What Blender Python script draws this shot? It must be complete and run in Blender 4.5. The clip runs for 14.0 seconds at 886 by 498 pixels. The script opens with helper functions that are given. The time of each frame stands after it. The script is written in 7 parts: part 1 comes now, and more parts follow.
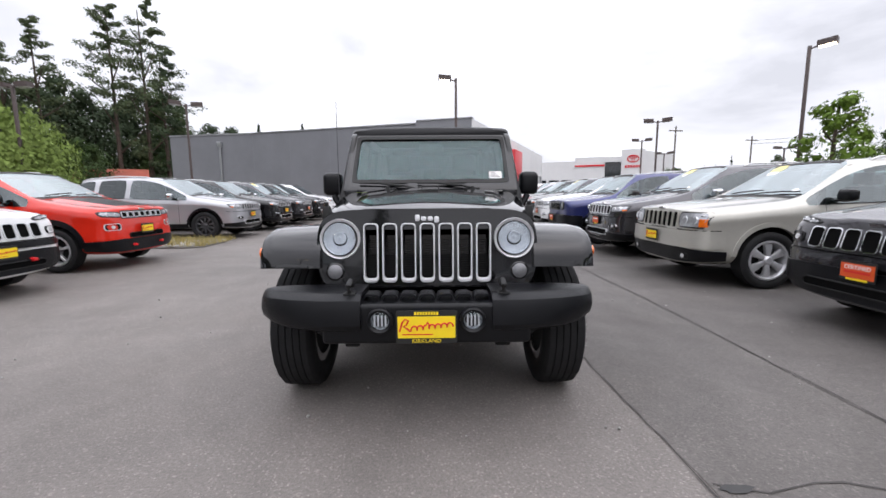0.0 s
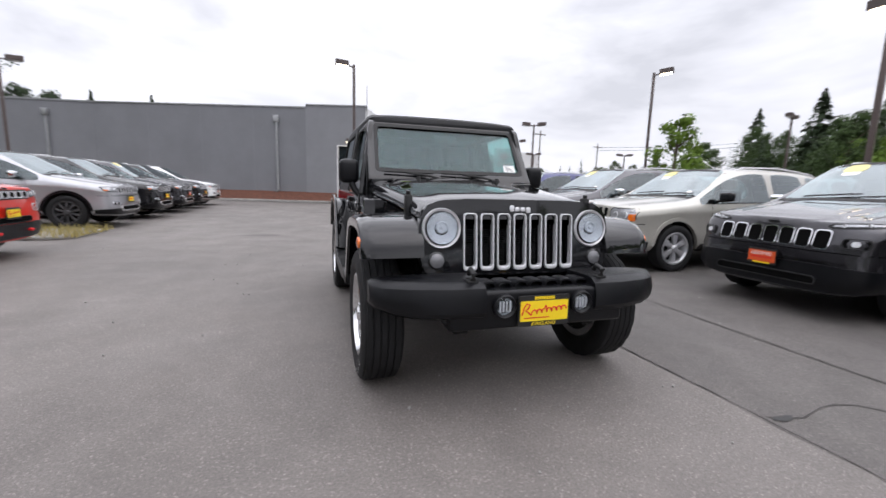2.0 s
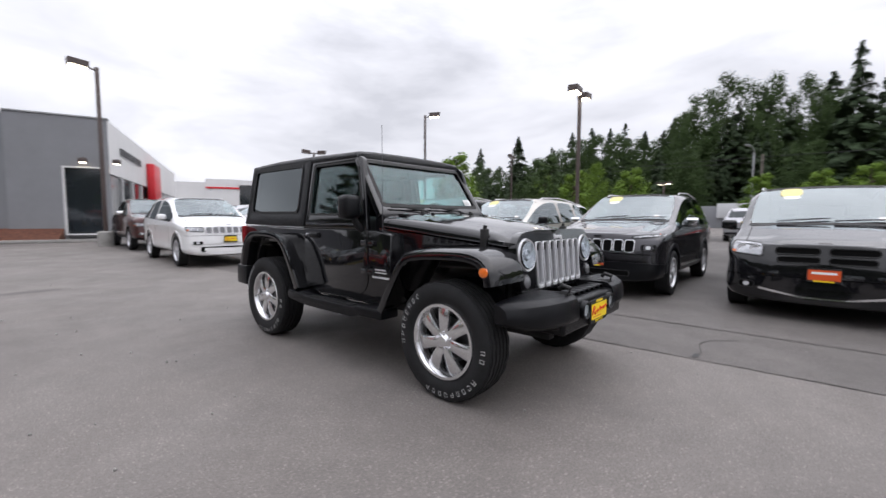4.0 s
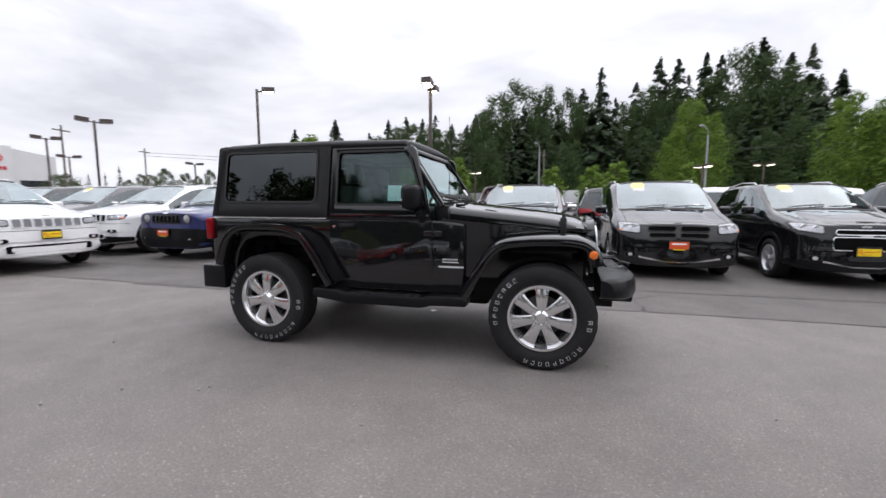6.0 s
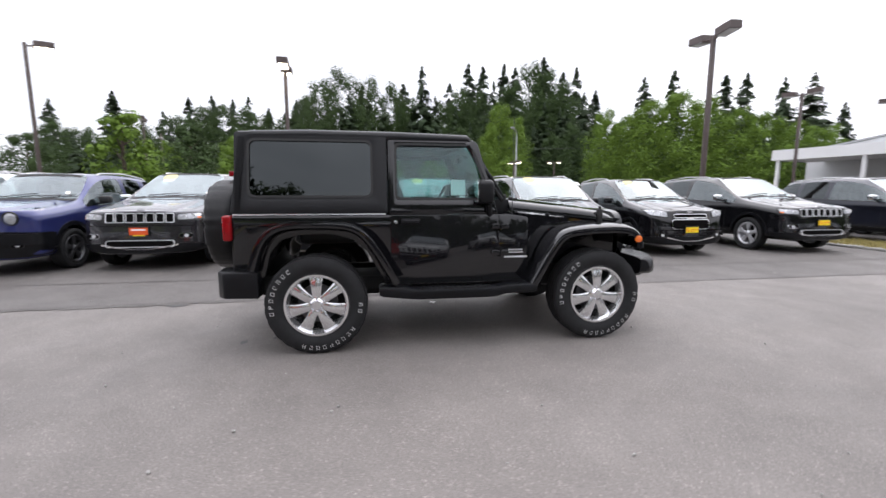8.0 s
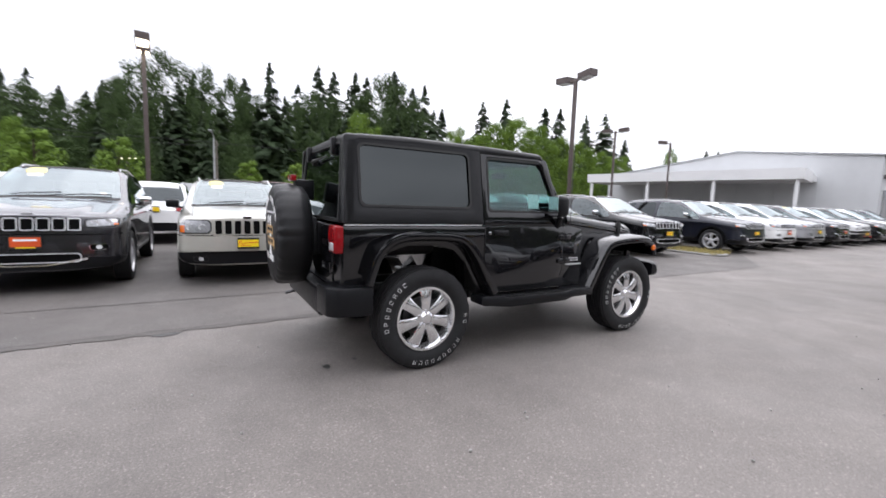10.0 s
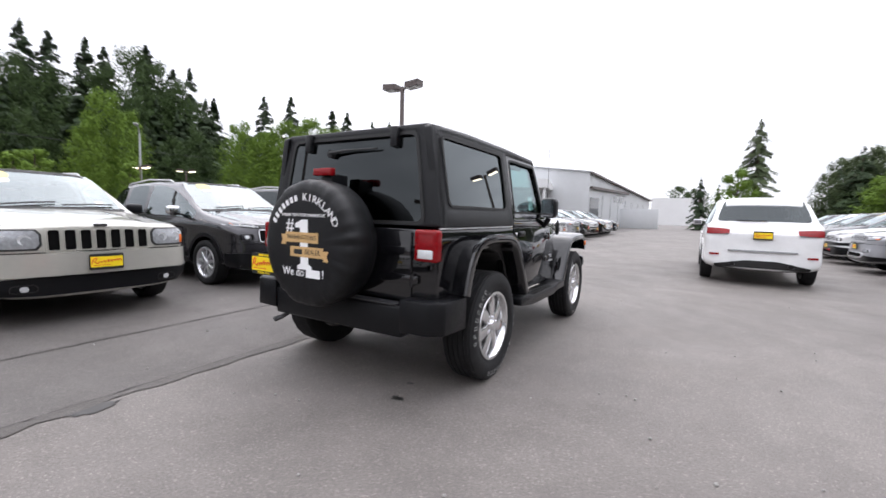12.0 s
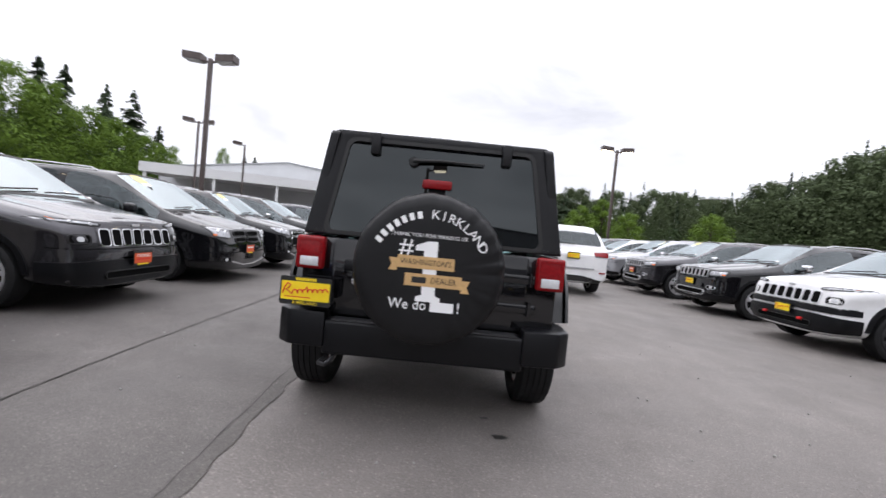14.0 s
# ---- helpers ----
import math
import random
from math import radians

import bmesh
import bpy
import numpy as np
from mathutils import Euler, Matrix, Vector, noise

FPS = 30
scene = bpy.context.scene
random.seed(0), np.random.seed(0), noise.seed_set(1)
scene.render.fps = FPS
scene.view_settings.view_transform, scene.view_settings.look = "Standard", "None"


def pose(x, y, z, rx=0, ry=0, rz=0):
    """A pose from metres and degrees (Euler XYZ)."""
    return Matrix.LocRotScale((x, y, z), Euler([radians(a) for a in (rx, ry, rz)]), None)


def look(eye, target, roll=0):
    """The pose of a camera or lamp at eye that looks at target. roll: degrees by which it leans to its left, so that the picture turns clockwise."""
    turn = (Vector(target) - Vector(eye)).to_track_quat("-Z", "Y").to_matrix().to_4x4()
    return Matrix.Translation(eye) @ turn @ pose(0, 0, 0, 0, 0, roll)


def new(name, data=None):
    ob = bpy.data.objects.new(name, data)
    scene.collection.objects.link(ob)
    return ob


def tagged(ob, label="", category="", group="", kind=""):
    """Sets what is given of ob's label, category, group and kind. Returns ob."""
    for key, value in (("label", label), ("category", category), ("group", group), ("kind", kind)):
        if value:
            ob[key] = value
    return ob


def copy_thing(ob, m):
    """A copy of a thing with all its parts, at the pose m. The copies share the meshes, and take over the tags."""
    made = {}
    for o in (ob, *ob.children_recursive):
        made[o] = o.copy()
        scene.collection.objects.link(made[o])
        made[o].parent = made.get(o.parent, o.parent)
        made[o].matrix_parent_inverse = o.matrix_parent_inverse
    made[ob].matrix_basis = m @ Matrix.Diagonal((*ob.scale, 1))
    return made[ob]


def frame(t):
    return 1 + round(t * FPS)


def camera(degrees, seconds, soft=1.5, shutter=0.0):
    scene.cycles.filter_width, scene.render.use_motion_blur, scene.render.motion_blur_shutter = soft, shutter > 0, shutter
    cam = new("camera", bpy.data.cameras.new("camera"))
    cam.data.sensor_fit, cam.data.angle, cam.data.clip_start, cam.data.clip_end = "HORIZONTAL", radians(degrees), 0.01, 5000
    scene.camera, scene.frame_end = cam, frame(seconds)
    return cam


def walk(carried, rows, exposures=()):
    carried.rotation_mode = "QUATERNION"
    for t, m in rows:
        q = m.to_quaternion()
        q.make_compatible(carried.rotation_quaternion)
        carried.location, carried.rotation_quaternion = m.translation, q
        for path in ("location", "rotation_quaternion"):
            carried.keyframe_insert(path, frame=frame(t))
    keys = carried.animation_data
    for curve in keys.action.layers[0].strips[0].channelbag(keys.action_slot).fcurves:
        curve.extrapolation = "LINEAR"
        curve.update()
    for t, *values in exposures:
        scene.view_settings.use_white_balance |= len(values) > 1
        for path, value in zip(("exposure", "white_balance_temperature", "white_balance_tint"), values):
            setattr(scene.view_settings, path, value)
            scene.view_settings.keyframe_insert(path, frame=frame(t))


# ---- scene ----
cam = camera(93.2, 14.0, shutter=0.5)
PATH = [
    (0, (0.075, -2.692, 1.227), (0.096, -0.709, 0.964), -0.4),
    (0.5, (-0.06, -2.699, 1.228), (0.05, -0.72, 0.963), 1.6),
    (1, (-0.389, -2.735, 1.215), (-0.167, -0.773, 0.896), 1.4),
    (1.5, (-0.74, -2.662, 1.216), (-0.346, -0.724, 0.92), -1.7),
    (2, (-1.155, -2.584, 1.209), (-0.553, -0.7, 0.914), 1.7),
    (2.5, (-1.591, -2.47, 1.219), (-0.733, -0.684, 0.944), 2.3),
    (3, (-2.027, -2.254, 1.237), (-0.949, -0.592, 0.963), 2.7),
    (3.2, (-2.229, -2.189, 1.223), (-1.052, -0.589, 0.993), 2.2),
    (5.5, (-3.864, -0.56, 1.274), (-2.008, 0.152, 1.055), -0.5),
    (6, (-4.039, -0.098, 1.274), (-2.122, 0.427, 1.052), 0.1),
    (6.5, (-4.16, 0.403, 1.278), (-2.194, 0.719, 1.093), 1.1),
    (7, (-4.243, 0.891, 1.296), (-2.255, 1.013, 1.113), 1.7),
    (7.5, (-4.262, 1.389, 1.301), (-2.271, 1.334, 1.126), 1.5),
    (7.7, (-4.294, 1.594, 1.301), (-2.313, 1.43, 1.076), 0.7),
    (9.8, (-3.787, 3.835, 1.271), (-2.02, 2.911, 1.115), 1.4),
    (10, (-3.703, 3.937, 1.297), (-1.983, 2.937, 1.086), 1.8),
    (10.5, (-3.362, 4.333, 1.266), (-1.748, 3.173, 1.044), 2.0),
    (11, (-3.01, 4.727, 1.244), (-1.572, 3.355, 1.021), 2.3),
    (11.5, (-2.586, 5.001, 1.245), (-1.376, 3.417, 1.089), 0.6),
    (12, (-2.119, 5.266, 1.225), (-1.097, 3.555, 1.058), 1.6),
    (12.5, (-1.622, 5.456, 1.214), (-0.778, 3.652, 1.036), 3.3),
    (13, (-1.103, 5.617, 1.221), (-0.575, 3.691, 1.117), 3.3),
    (13.5, (-0.577, 5.674, 1.222), (-0.353, 3.688, 1.138), 4.4),
    (14, (-0.056, 5.635, 1.218), (-0.054, 3.636, 1.14), 5.6),
]
walk(cam, [(t, look(eye, target, roll)) for t, eye, target, roll in PATH],
     exposures=[(0.0, -0.14, 6400, 14), (3.0, -0.28, 6400, 14), (5.5, -0.33, 6400, 14), (6.5, -0.10, 6400, 14), (7.5, 0.13, 6400, 14), (10.0, 0.12, 6400, 14), (13.0, 0.05, 6400, 14), (14.0, -0.12, 6400, 14)])

# ---------------------------------------------------------------- light
SKY_TURN = radians(150)
world = bpy.data.worlds.new("overcast_sky")
scene.world = world
world.use_nodes = True
wn, wl = world.node_tree.nodes, world.node_tree.links
wn.clear()
w_out = wn.new("ShaderNodeOutputWorld")
w_bg = wn.new("ShaderNodeBackground")
w_sky = wn.new("ShaderNodeTexSky")
w_sky.sky_type = "NISHITA"
w_sky.sun_disc = False
w_sky.sun_elevation, w_sky.sun_rotation = radians(52), SKY_TURN
w_sky.air_density, w_sky.dust_density = 1.0, 3.0
w_co = wn.new("ShaderNodeTexCoord")
w_map = wn.new("ShaderNodeMapping")
w_map.inputs["Scale"].default_value = (1.0, 1.0, 3.2)
w_noise = wn.new("ShaderNodeTexNoise")
w_noise.inputs["Scale"].default_value = 2.3
w_noise.inputs["Detail"].default_value = 6.0
w_noise.inputs["Roughness"].default_value = 0.55
w_noise.inputs["Distortion"].default_value = 0.4
w_ramp = wn.new("ShaderNodeValToRGB")
w_ramp.color_ramp.elements[0].position, w_ramp.color_ramp.elements[0].color = 0.30, (7.3, 7.5, 7.95, 1)
w_ramp.color_ramp.elements[1].position, w_ramp.color_ramp.elements[1].color = 0.66, (12.1, 12.3, 12.75, 1)
w_mix = wn.new("ShaderNodeMix")
w_mix.data_type = "RGBA"
w_mix.inputs[0].default_value = 0.93
wl.new(w_co.outputs["Generated"], w_map.inputs[0])
wl.new(w_map.outputs[0], w_noise.inputs["Vector"])
wl.new(w_noise.outputs["Fac"], w_ramp.inputs[0])
wl.new(w_sky.outputs[0], w_mix.inputs[6])
wl.new(w_ramp.outputs[0], w_mix.inputs[7])
w_sep = wn.new("ShaderNodeSeparateXYZ")
w_up = wn.new("ShaderNodeMapRange")  # an overcast sky is brightest overhead
w_up.interpolation_type = "SMOOTHSTEP"
w_up.inputs[1].default_value, w_up.inputs[2].default_value = 0.25, 0.95
w_up.inputs[3].default_value, w_up.inputs[4].default_value = 1.10, 2.62
w_mul = wn.new("ShaderNodeMix")
w_mul.data_type, w_mul.blend_type = "RGBA", "MULTIPLY"
w_mul.inputs[0].default_value = 1.0
wl.new(w_co.outputs["Generated"], w_sep.inputs[0])
wl.new(w_sep.outputs[2], w_up.inputs[0])
wl.new(w_mix.outputs[2], w_mul.inputs[6])
wl.new(w_up.outputs[0], w_mul.inputs[7])
wl.new(w_mul.outputs[2], w_bg.inputs["Color"])
w_bg.inputs["Strength"].default_value = 0.112
wl.new(w_bg.outputs[0], w_out.inputs[0])

sun_data = bpy.data.lights.new("sun", "SUN")
sun_data.energy, sun_data.angle, sun_data.color = 0.5, radians(75), (1.0, 0.97, 0.93)
sun = new("sun", sun_data)
sun.matrix_world = look((10, -14, 30), (0, 0, 0))


# ---------------------------------------------------------------- materials
def mat(name, color, rough=0.5, metal=0.0, coat=0.0, spec=0.5, grain=0.0, grain_scale=40.0, bump=0.0, bump_scale=200.0,
        island=0.0, random=0.0, color2=None, emit=None, emit_power=0.0, rough_var=0.0):
    m = bpy.data.materials.new(name)
    m.use_nodes = True
    n, l = m.node_tree.nodes, m.node_tree.links
    b = n["Principled BSDF"]
    b.inputs["Base Color"].default_value = (*color, 1)
    b.inputs["Roughness"].default_value = rough
    b.inputs["Metallic"].default_value = metal
    b.inputs["Coat Weight"].default_value = coat
    b.inputs["Coat Roughness"].default_value = 0.04
    b.inputs["Specular IOR Level"].default_value = spec
    co = n.new("ShaderNodeTexCoord")
    last = None
    if grain or color2:
        big = n.new("ShaderNodeTexNoise")
        big.inputs["Scale"].default_value = grain_scale
        big.inputs["Detail"].default_value = 8
        big.inputs["Roughness"].default_value = 0.65
        l.new(co.outputs["Object"], big.inputs["Vector"])
        mix = n.new("ShaderNodeMix")
        mix.data_type = "RGBA"
        c2 = color2 or tuple(c * (1 - grain) for c in color)
        mix.inputs[6].default_value, mix.inputs[7].default_value = (*color, 1), (*c2, 1)
        ramp = n.new("ShaderNodeMapRange")
        ramp.inputs[1].default_value, ramp.inputs[2].default_value = 0.33, 0.67
        l.new(big.outputs["Fac"], ramp.inputs[0])
        l.new(ramp.outputs[0], mix.inputs[0])
        last = mix.outputs[2]
        if rough_var:
            rr = n.new("ShaderNodeMapRange")
            rr.inputs[3].default_value, rr.inputs[4].default_value = rough - rough_var, rough + rough_var
            l.new(big.outputs["Fac"], rr.inputs[0])
            l.new(rr.outputs[0], b.inputs["Roughness"])
    if island or random:
        src = n.new("ShaderNodeNewGeometry").outputs["Random Per Island"] if island else n.new("ShaderNodeObjectInfo").outputs["Random"]
        amount = island or random
        hsv = n.new("ShaderNodeHueSaturation")
        mr = n.new("ShaderNodeMapRange")
        mr.inputs[3].default_value, mr.inputs[4].default_value = 1 - amount, 1 + amount
        l.new(src, mr.inputs[0])
        l.new(mr.outputs[0], hsv.inputs["Value"])
        if last:
            l.new(last, hsv.inputs["Color"])
        else:
            hsv.inputs["Color"].default_value = (*color, 1)
        last = hsv.outputs[0]
    if last:
        l.new(last, b.inputs["Base Color"])
    if bump:
        fine = n.new("ShaderNodeTexNoise")
        fine.inputs["Scale"].default_value = bump_scale
        fine.inputs["Detail"].default_value = 3
        l.new(co.outputs["Object"], fine.inputs["Vector"])
        bp = n.new("ShaderNodeBump")
        bp.inputs["Strength"].default_value = bump
        bp.inputs["Distance"].default_value = 0.004
        l.new(fine.outputs["Fac"], bp.inputs["Height"])
        l.new(bp.outputs[0], b.inputs["Normal"])
    if emit:
        b.inputs["Emission Color"].default_value = (*emit, 1)
        b.inputs["Emission Strength"].default_value = emit_power
    return m


def glass(name, tint, rough=0.0, face=0.08, power=3.2):
    """Tinted pane: straight see-through with a gloss that grows towards grazing."""
    m = bpy.data.materials.new(name)
    m.use_nodes = True
    n, l = m.node_tree.nodes, m.node_tree.links
    n.clear()
    out = n.new("ShaderNodeOutputMaterial")
    mix = n.new("ShaderNodeMixShader")
    tr = n.new("ShaderNodeBsdfTransparent")
    tr.inputs[0].default_value = (*tint, 1)
    gl = n.new("ShaderNodeBsdfGlossy")
    gl.inputs["Roughness"].default_value = rough
    gl.inputs["Color"].default_value = (0.90, 0.98, 1.0, 1)
    lw = n.new("ShaderNodeLayerWeight")
    lw.inputs[0].default_value = 0.5
    pw = n.new("ShaderNodeMath")
    pw.operation = "POWER"
    pw.inputs[1].default_value = power
    mr = n.new("ShaderNodeMapRange")
    mr.inputs[3].default_value, mr.inputs[4].default_value = face, 1.0
    l.new(lw.outputs["Facing"], pw.inputs[0])
    l.new(pw.outputs[0], mr.inputs[0])
    l.new(mr.outputs[0], mix.inputs[0])
    l.new(tr.outputs[0], mix.inputs[1])
    l.new(gl.outputs[0], mix.inputs[2])
    l.new(mix.outputs[0], out.inputs[0])
    return m


def paint(name, color, metal=0.35, rough=0.32):
    """Car paint: flaked base under a clear coat, with a little road dust."""
    m = mat(name, color, rough, metal, coat=1.0, spec=0.3 if metal else 0.12, grain=0.12, grain_scale=3.0)
    return m


BLACK_PAINT = paint("black_car_paint", (0.006, 0.006, 0.0072), 0.0, 0.10)
CHARCOAL_PAINT = paint("granite_grey_car_paint", (0.052, 0.050, 0.056), 0.75, 0.24)
DARKBLUE_PAINT = paint("blue_black_car_paint", (0.012, 0.014, 0.024), 0.4)
RED_PAINT = paint("orange_red_car_paint", (0.60, 0.022, 0.008), 0.0)
SILVER_PAINT = paint("silver_car_paint", (0.42, 0.42, 0.44), 0.6)
TAN_PAINT = paint("light_pewter_car_paint", (0.46, 0.445, 0.40), 0.35)
BLUE_PAINT = paint("deep_blue_car_paint", (0.025, 0.032, 0.13), 0.3)
WHITE_PAINT = paint("white_car_paint", (0.80, 0.80, 0.80), 0.0)
MAROON_PAINT = paint("maroon_car_paint", (0.06, 0.016, 0.014), 0.3)
PLASTIC = mat("textured_black_plastic", (0.0055, 0.0058, 0.0072), 0.30, spec=0.24, grain=0.3, grain_scale=5, bump=0.2, bump_scale=900)
HARDTOP = mat("grained_black_hardtop", (0.0065, 0.0068, 0.0082), 0.34, spec=0.28, grain=0.25, grain_scale=4, bump=0.3, bump_scale=700)
RUBBER = mat("tyre_rubber", (0.013, 0.013, 0.014), 0.72, spec=0.3, grain=0.4, grain_scale=14, bump=0.3, bump_scale=300)
SEAL = mat("black_rubber_seal", (0.008, 0.008, 0.008), 0.6)
DARK = mat("dark_underbody", (0.008, 0.008, 0.008), 0.85, grain=0.4, grain_scale=9)
CHROME = mat("polished_chrome", (0.78, 0.78, 0.80), 0.09, 1.0, grain=0.08, grain_scale=20)
WHEEL_CHROME = mat("chrome_wheel", (0.74, 0.74, 0.75), 0.14, 0.9, grain=0.1, grain_scale=18)
ALLOY = mat("machined_alloy", (0.60, 0.60, 0.62), 0.28, 0.6, grain=0.12, grain_scale=20)
SATIN = mat("satin_silver_trim", (0.72, 0.72, 0.74), 0.30, 0.4, coat=0.4, grain=0.1, grain_scale=30)
STEEL = mat("dark_cast_steel", (0.10, 0.10, 0.105), 0.5, 0.8, grain=0.3, grain_scale=25)
LAMP_CLEAR = mat("clear_parked_lamp", (0.42, 0.43, 0.45), 0.2, 0.35, coat=0.8, grain=0.35, grain_scale=30)
LENS_GREY = mat("smoky_lamp_lens", (0.20, 0.20, 0.21), 0.15, 0.3, coat=0.7, grain=0.3, grain_scale=60)
LETTER = mat("sidewall_white", (0.50, 0.50, 0.50), 0.6)
REFLECTOR = mat("lamp_reflector", (0.74, 0.75, 0.77), 0.26, 0.25, coat=0.8, grain=0.2, grain_scale=45)
LENS = glass("clear_lamp_lens", (0.90, 0.92, 0.94), face=0.045, power=4.4)
RED_LENS = mat("red_lamp_lens", (0.26, 0.004, 0.007), 0.25, coat=0.2, spec=0.25, grain=0.35, grain_scale=60)
AMBER = mat("amber_lamp_lens", (0.80, 0.16, 0.01), 0.15, coat=1.0, grain=0.25, grain_scale=60)
GLASS_CLEAR = glass("tinted_windscreen_glass", (0.66, 0.80, 0.79), face=0.045, power=4.2)
GLASS_DARK = glass("dark_privacy_glass", (0.045, 0.048, 0.05), face=0.06, power=3.6)
GLASS_CAR = glass("car_window_glass", (0.40, 0.51, 0.51), face=0.11, power=2.8)
TRIM_IN = mat("charcoal_interior_trim", (0.02, 0.02, 0.021), 0.7, grain=0.2, grain_scale=20, bump=0.3)
VINYL = mat("black_vinyl_cover", (0.0075, 0.0075, 0.0085), 0.40, spec=0.28, grain=0.3, grain_scale=8, bump=0.25, bump_scale=500)
YELLOW = mat("yellow_plate_paint", (0.90, 0.66, 0.012), 0.4, grain=0.06, grain_scale=30)
# dull near-black: the shade of deep openings and gaps, painted as colour
RECESS_SHADE = mat("recess_shade_black", (0.005, 0.005, 0.005), 0.95, spec=0.05, grain=0.3, grain_scale=80)
STICKER = mat("pale_yellow_sticker", (0.80, 0.70, 0.30), 0.6, grain=0.2, grain_scale=30)
ORANGE = mat("orange_plate_paint", (0.66, 0.085, 0.015), 0.4, grain=0.06, grain_scale=30)
RED_INK = mat("red_ink", (0.62, 0.012, 0.015), 0.45)
BLACK_INK = mat("black_ink", (0.012, 0.012, 0.012), 0.5)
WHITE_INK = mat("white_ink", (0.82, 0.82, 0.82), 0.5)
GOLD_INK = mat("tan_gold_ink", (0.60, 0.38, 0.16), 0.55, grain=0.2, grain_scale=60)
PAPER = mat("white_paper", (0.82, 0.82, 0.80), 0.7)
BLUE_INK = mat("pale_blue_ink", (0.25, 0.45, 0.75), 0.6)
GREY_WALL = mat("painted_grey_stucco", (0.195, 0.20, 0.215), 0.8, grain=0.14, grain_scale=0.5, bump=0.5, bump_scale=25)
GREY_WALL_B = mat("painted_grey_stucco_lighter", (0.225, 0.23, 0.245), 0.8, grain=0.12, grain_scale=0.6, bump=0.5, bump_scale=25)
PALE_WALL = mat("pale_grey_metal_siding", (0.56, 0.57, 0.58), 0.55, grain=0.12, grain_scale=0.35, bump=0.2, bump_scale=20)
WHITE_WALL = mat("white_panel_cladding", (0.70, 0.70, 0.70), 0.5, grain=0.08, grain_scale=0.4)
SIGN_RED = mat("red_sign_panel", (0.62, 0.02, 0.03), 0.4, grain=0.1, grain_scale=2)
SHOP_GLASS = mat("dark_shopfront_glass", (0.02, 0.025, 0.03), 0.08, coat=0.6, grain=0.3, grain_scale=0.8)
GALV = mat("galvanised_steel", (0.42, 0.43, 0.44), 0.45, 0.6, grain=0.25, grain_scale=6)
BROWN_STEEL = mat("bronze_painted_steel", (0.085, 0.062, 0.056), 0.45, grain=0.25, grain_scale=3, bump=0.1)
LAMP_GLOW = mat("lit_lamp_lens", (0.9, 0.85, 0.75), 0.3, emit=(1.0, 0.86, 0.62), emit_power=9.0)
LAMP_LENS = mat("unlit_lamp_lens", (0.62, 0.62, 0.60), 0.25, grain=0.2, grain_scale=6)
CONCRETE = mat("weathered_concrete", (0.36, 0.35, 0.33), 0.85, grain=0.35, grain_scale=3.0, bump=0.6, bump_scale=60)
BARK_MULCH = mat("bark_mulch", (0.14, 0.052, 0.030), 0.95, grain=0.55, grain_scale=6, bump=1.0, bump_scale=40)
DRY_GRASS = mat("dry_yellow_grass", (0.30, 0.25, 0.09), 0.9, island=0.4)
BARK = mat("tree_bark", (0.085, 0.06, 0.045), 0.9, grain=0.5, grain_scale=4, bump=1.0, bump_scale=20)
NEEDLES = mat("dark_conifer_needles", (0.040, 0.060, 0.031), 0.75, spec=0.12, island=0.3)
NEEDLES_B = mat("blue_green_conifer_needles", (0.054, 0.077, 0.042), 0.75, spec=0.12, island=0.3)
SPRUCE = mat("pale_spruce_needles", (0.085, 0.11, 0.055), 0.75, spec=0.12, island=0.3)
LEAVES = mat("bright_green_leaves", (0.105, 0.170, 0.025), 0.7, spec=0.12, island=0.16)
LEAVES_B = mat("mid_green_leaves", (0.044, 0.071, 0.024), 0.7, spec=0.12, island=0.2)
# paler, greyer leaf tone with distance haze mixed into the colour
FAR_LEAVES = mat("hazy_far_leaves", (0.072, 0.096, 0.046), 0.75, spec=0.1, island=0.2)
LEAVES_W = mat("yellow_green_willow_leaves", (0.175, 0.24, 0.06), 0.65, spec=0.12, island=0.3)
RED_ROOF = mat("red_tile_roof", (0.36, 0.085, 0.05), 0.8, grain=0.3, grain_scale=2)
POLE_WOOD = mat("grey_pole_wood", (0.16, 0.14, 0.12), 0.9, grain=0.3, grain_scale=3)


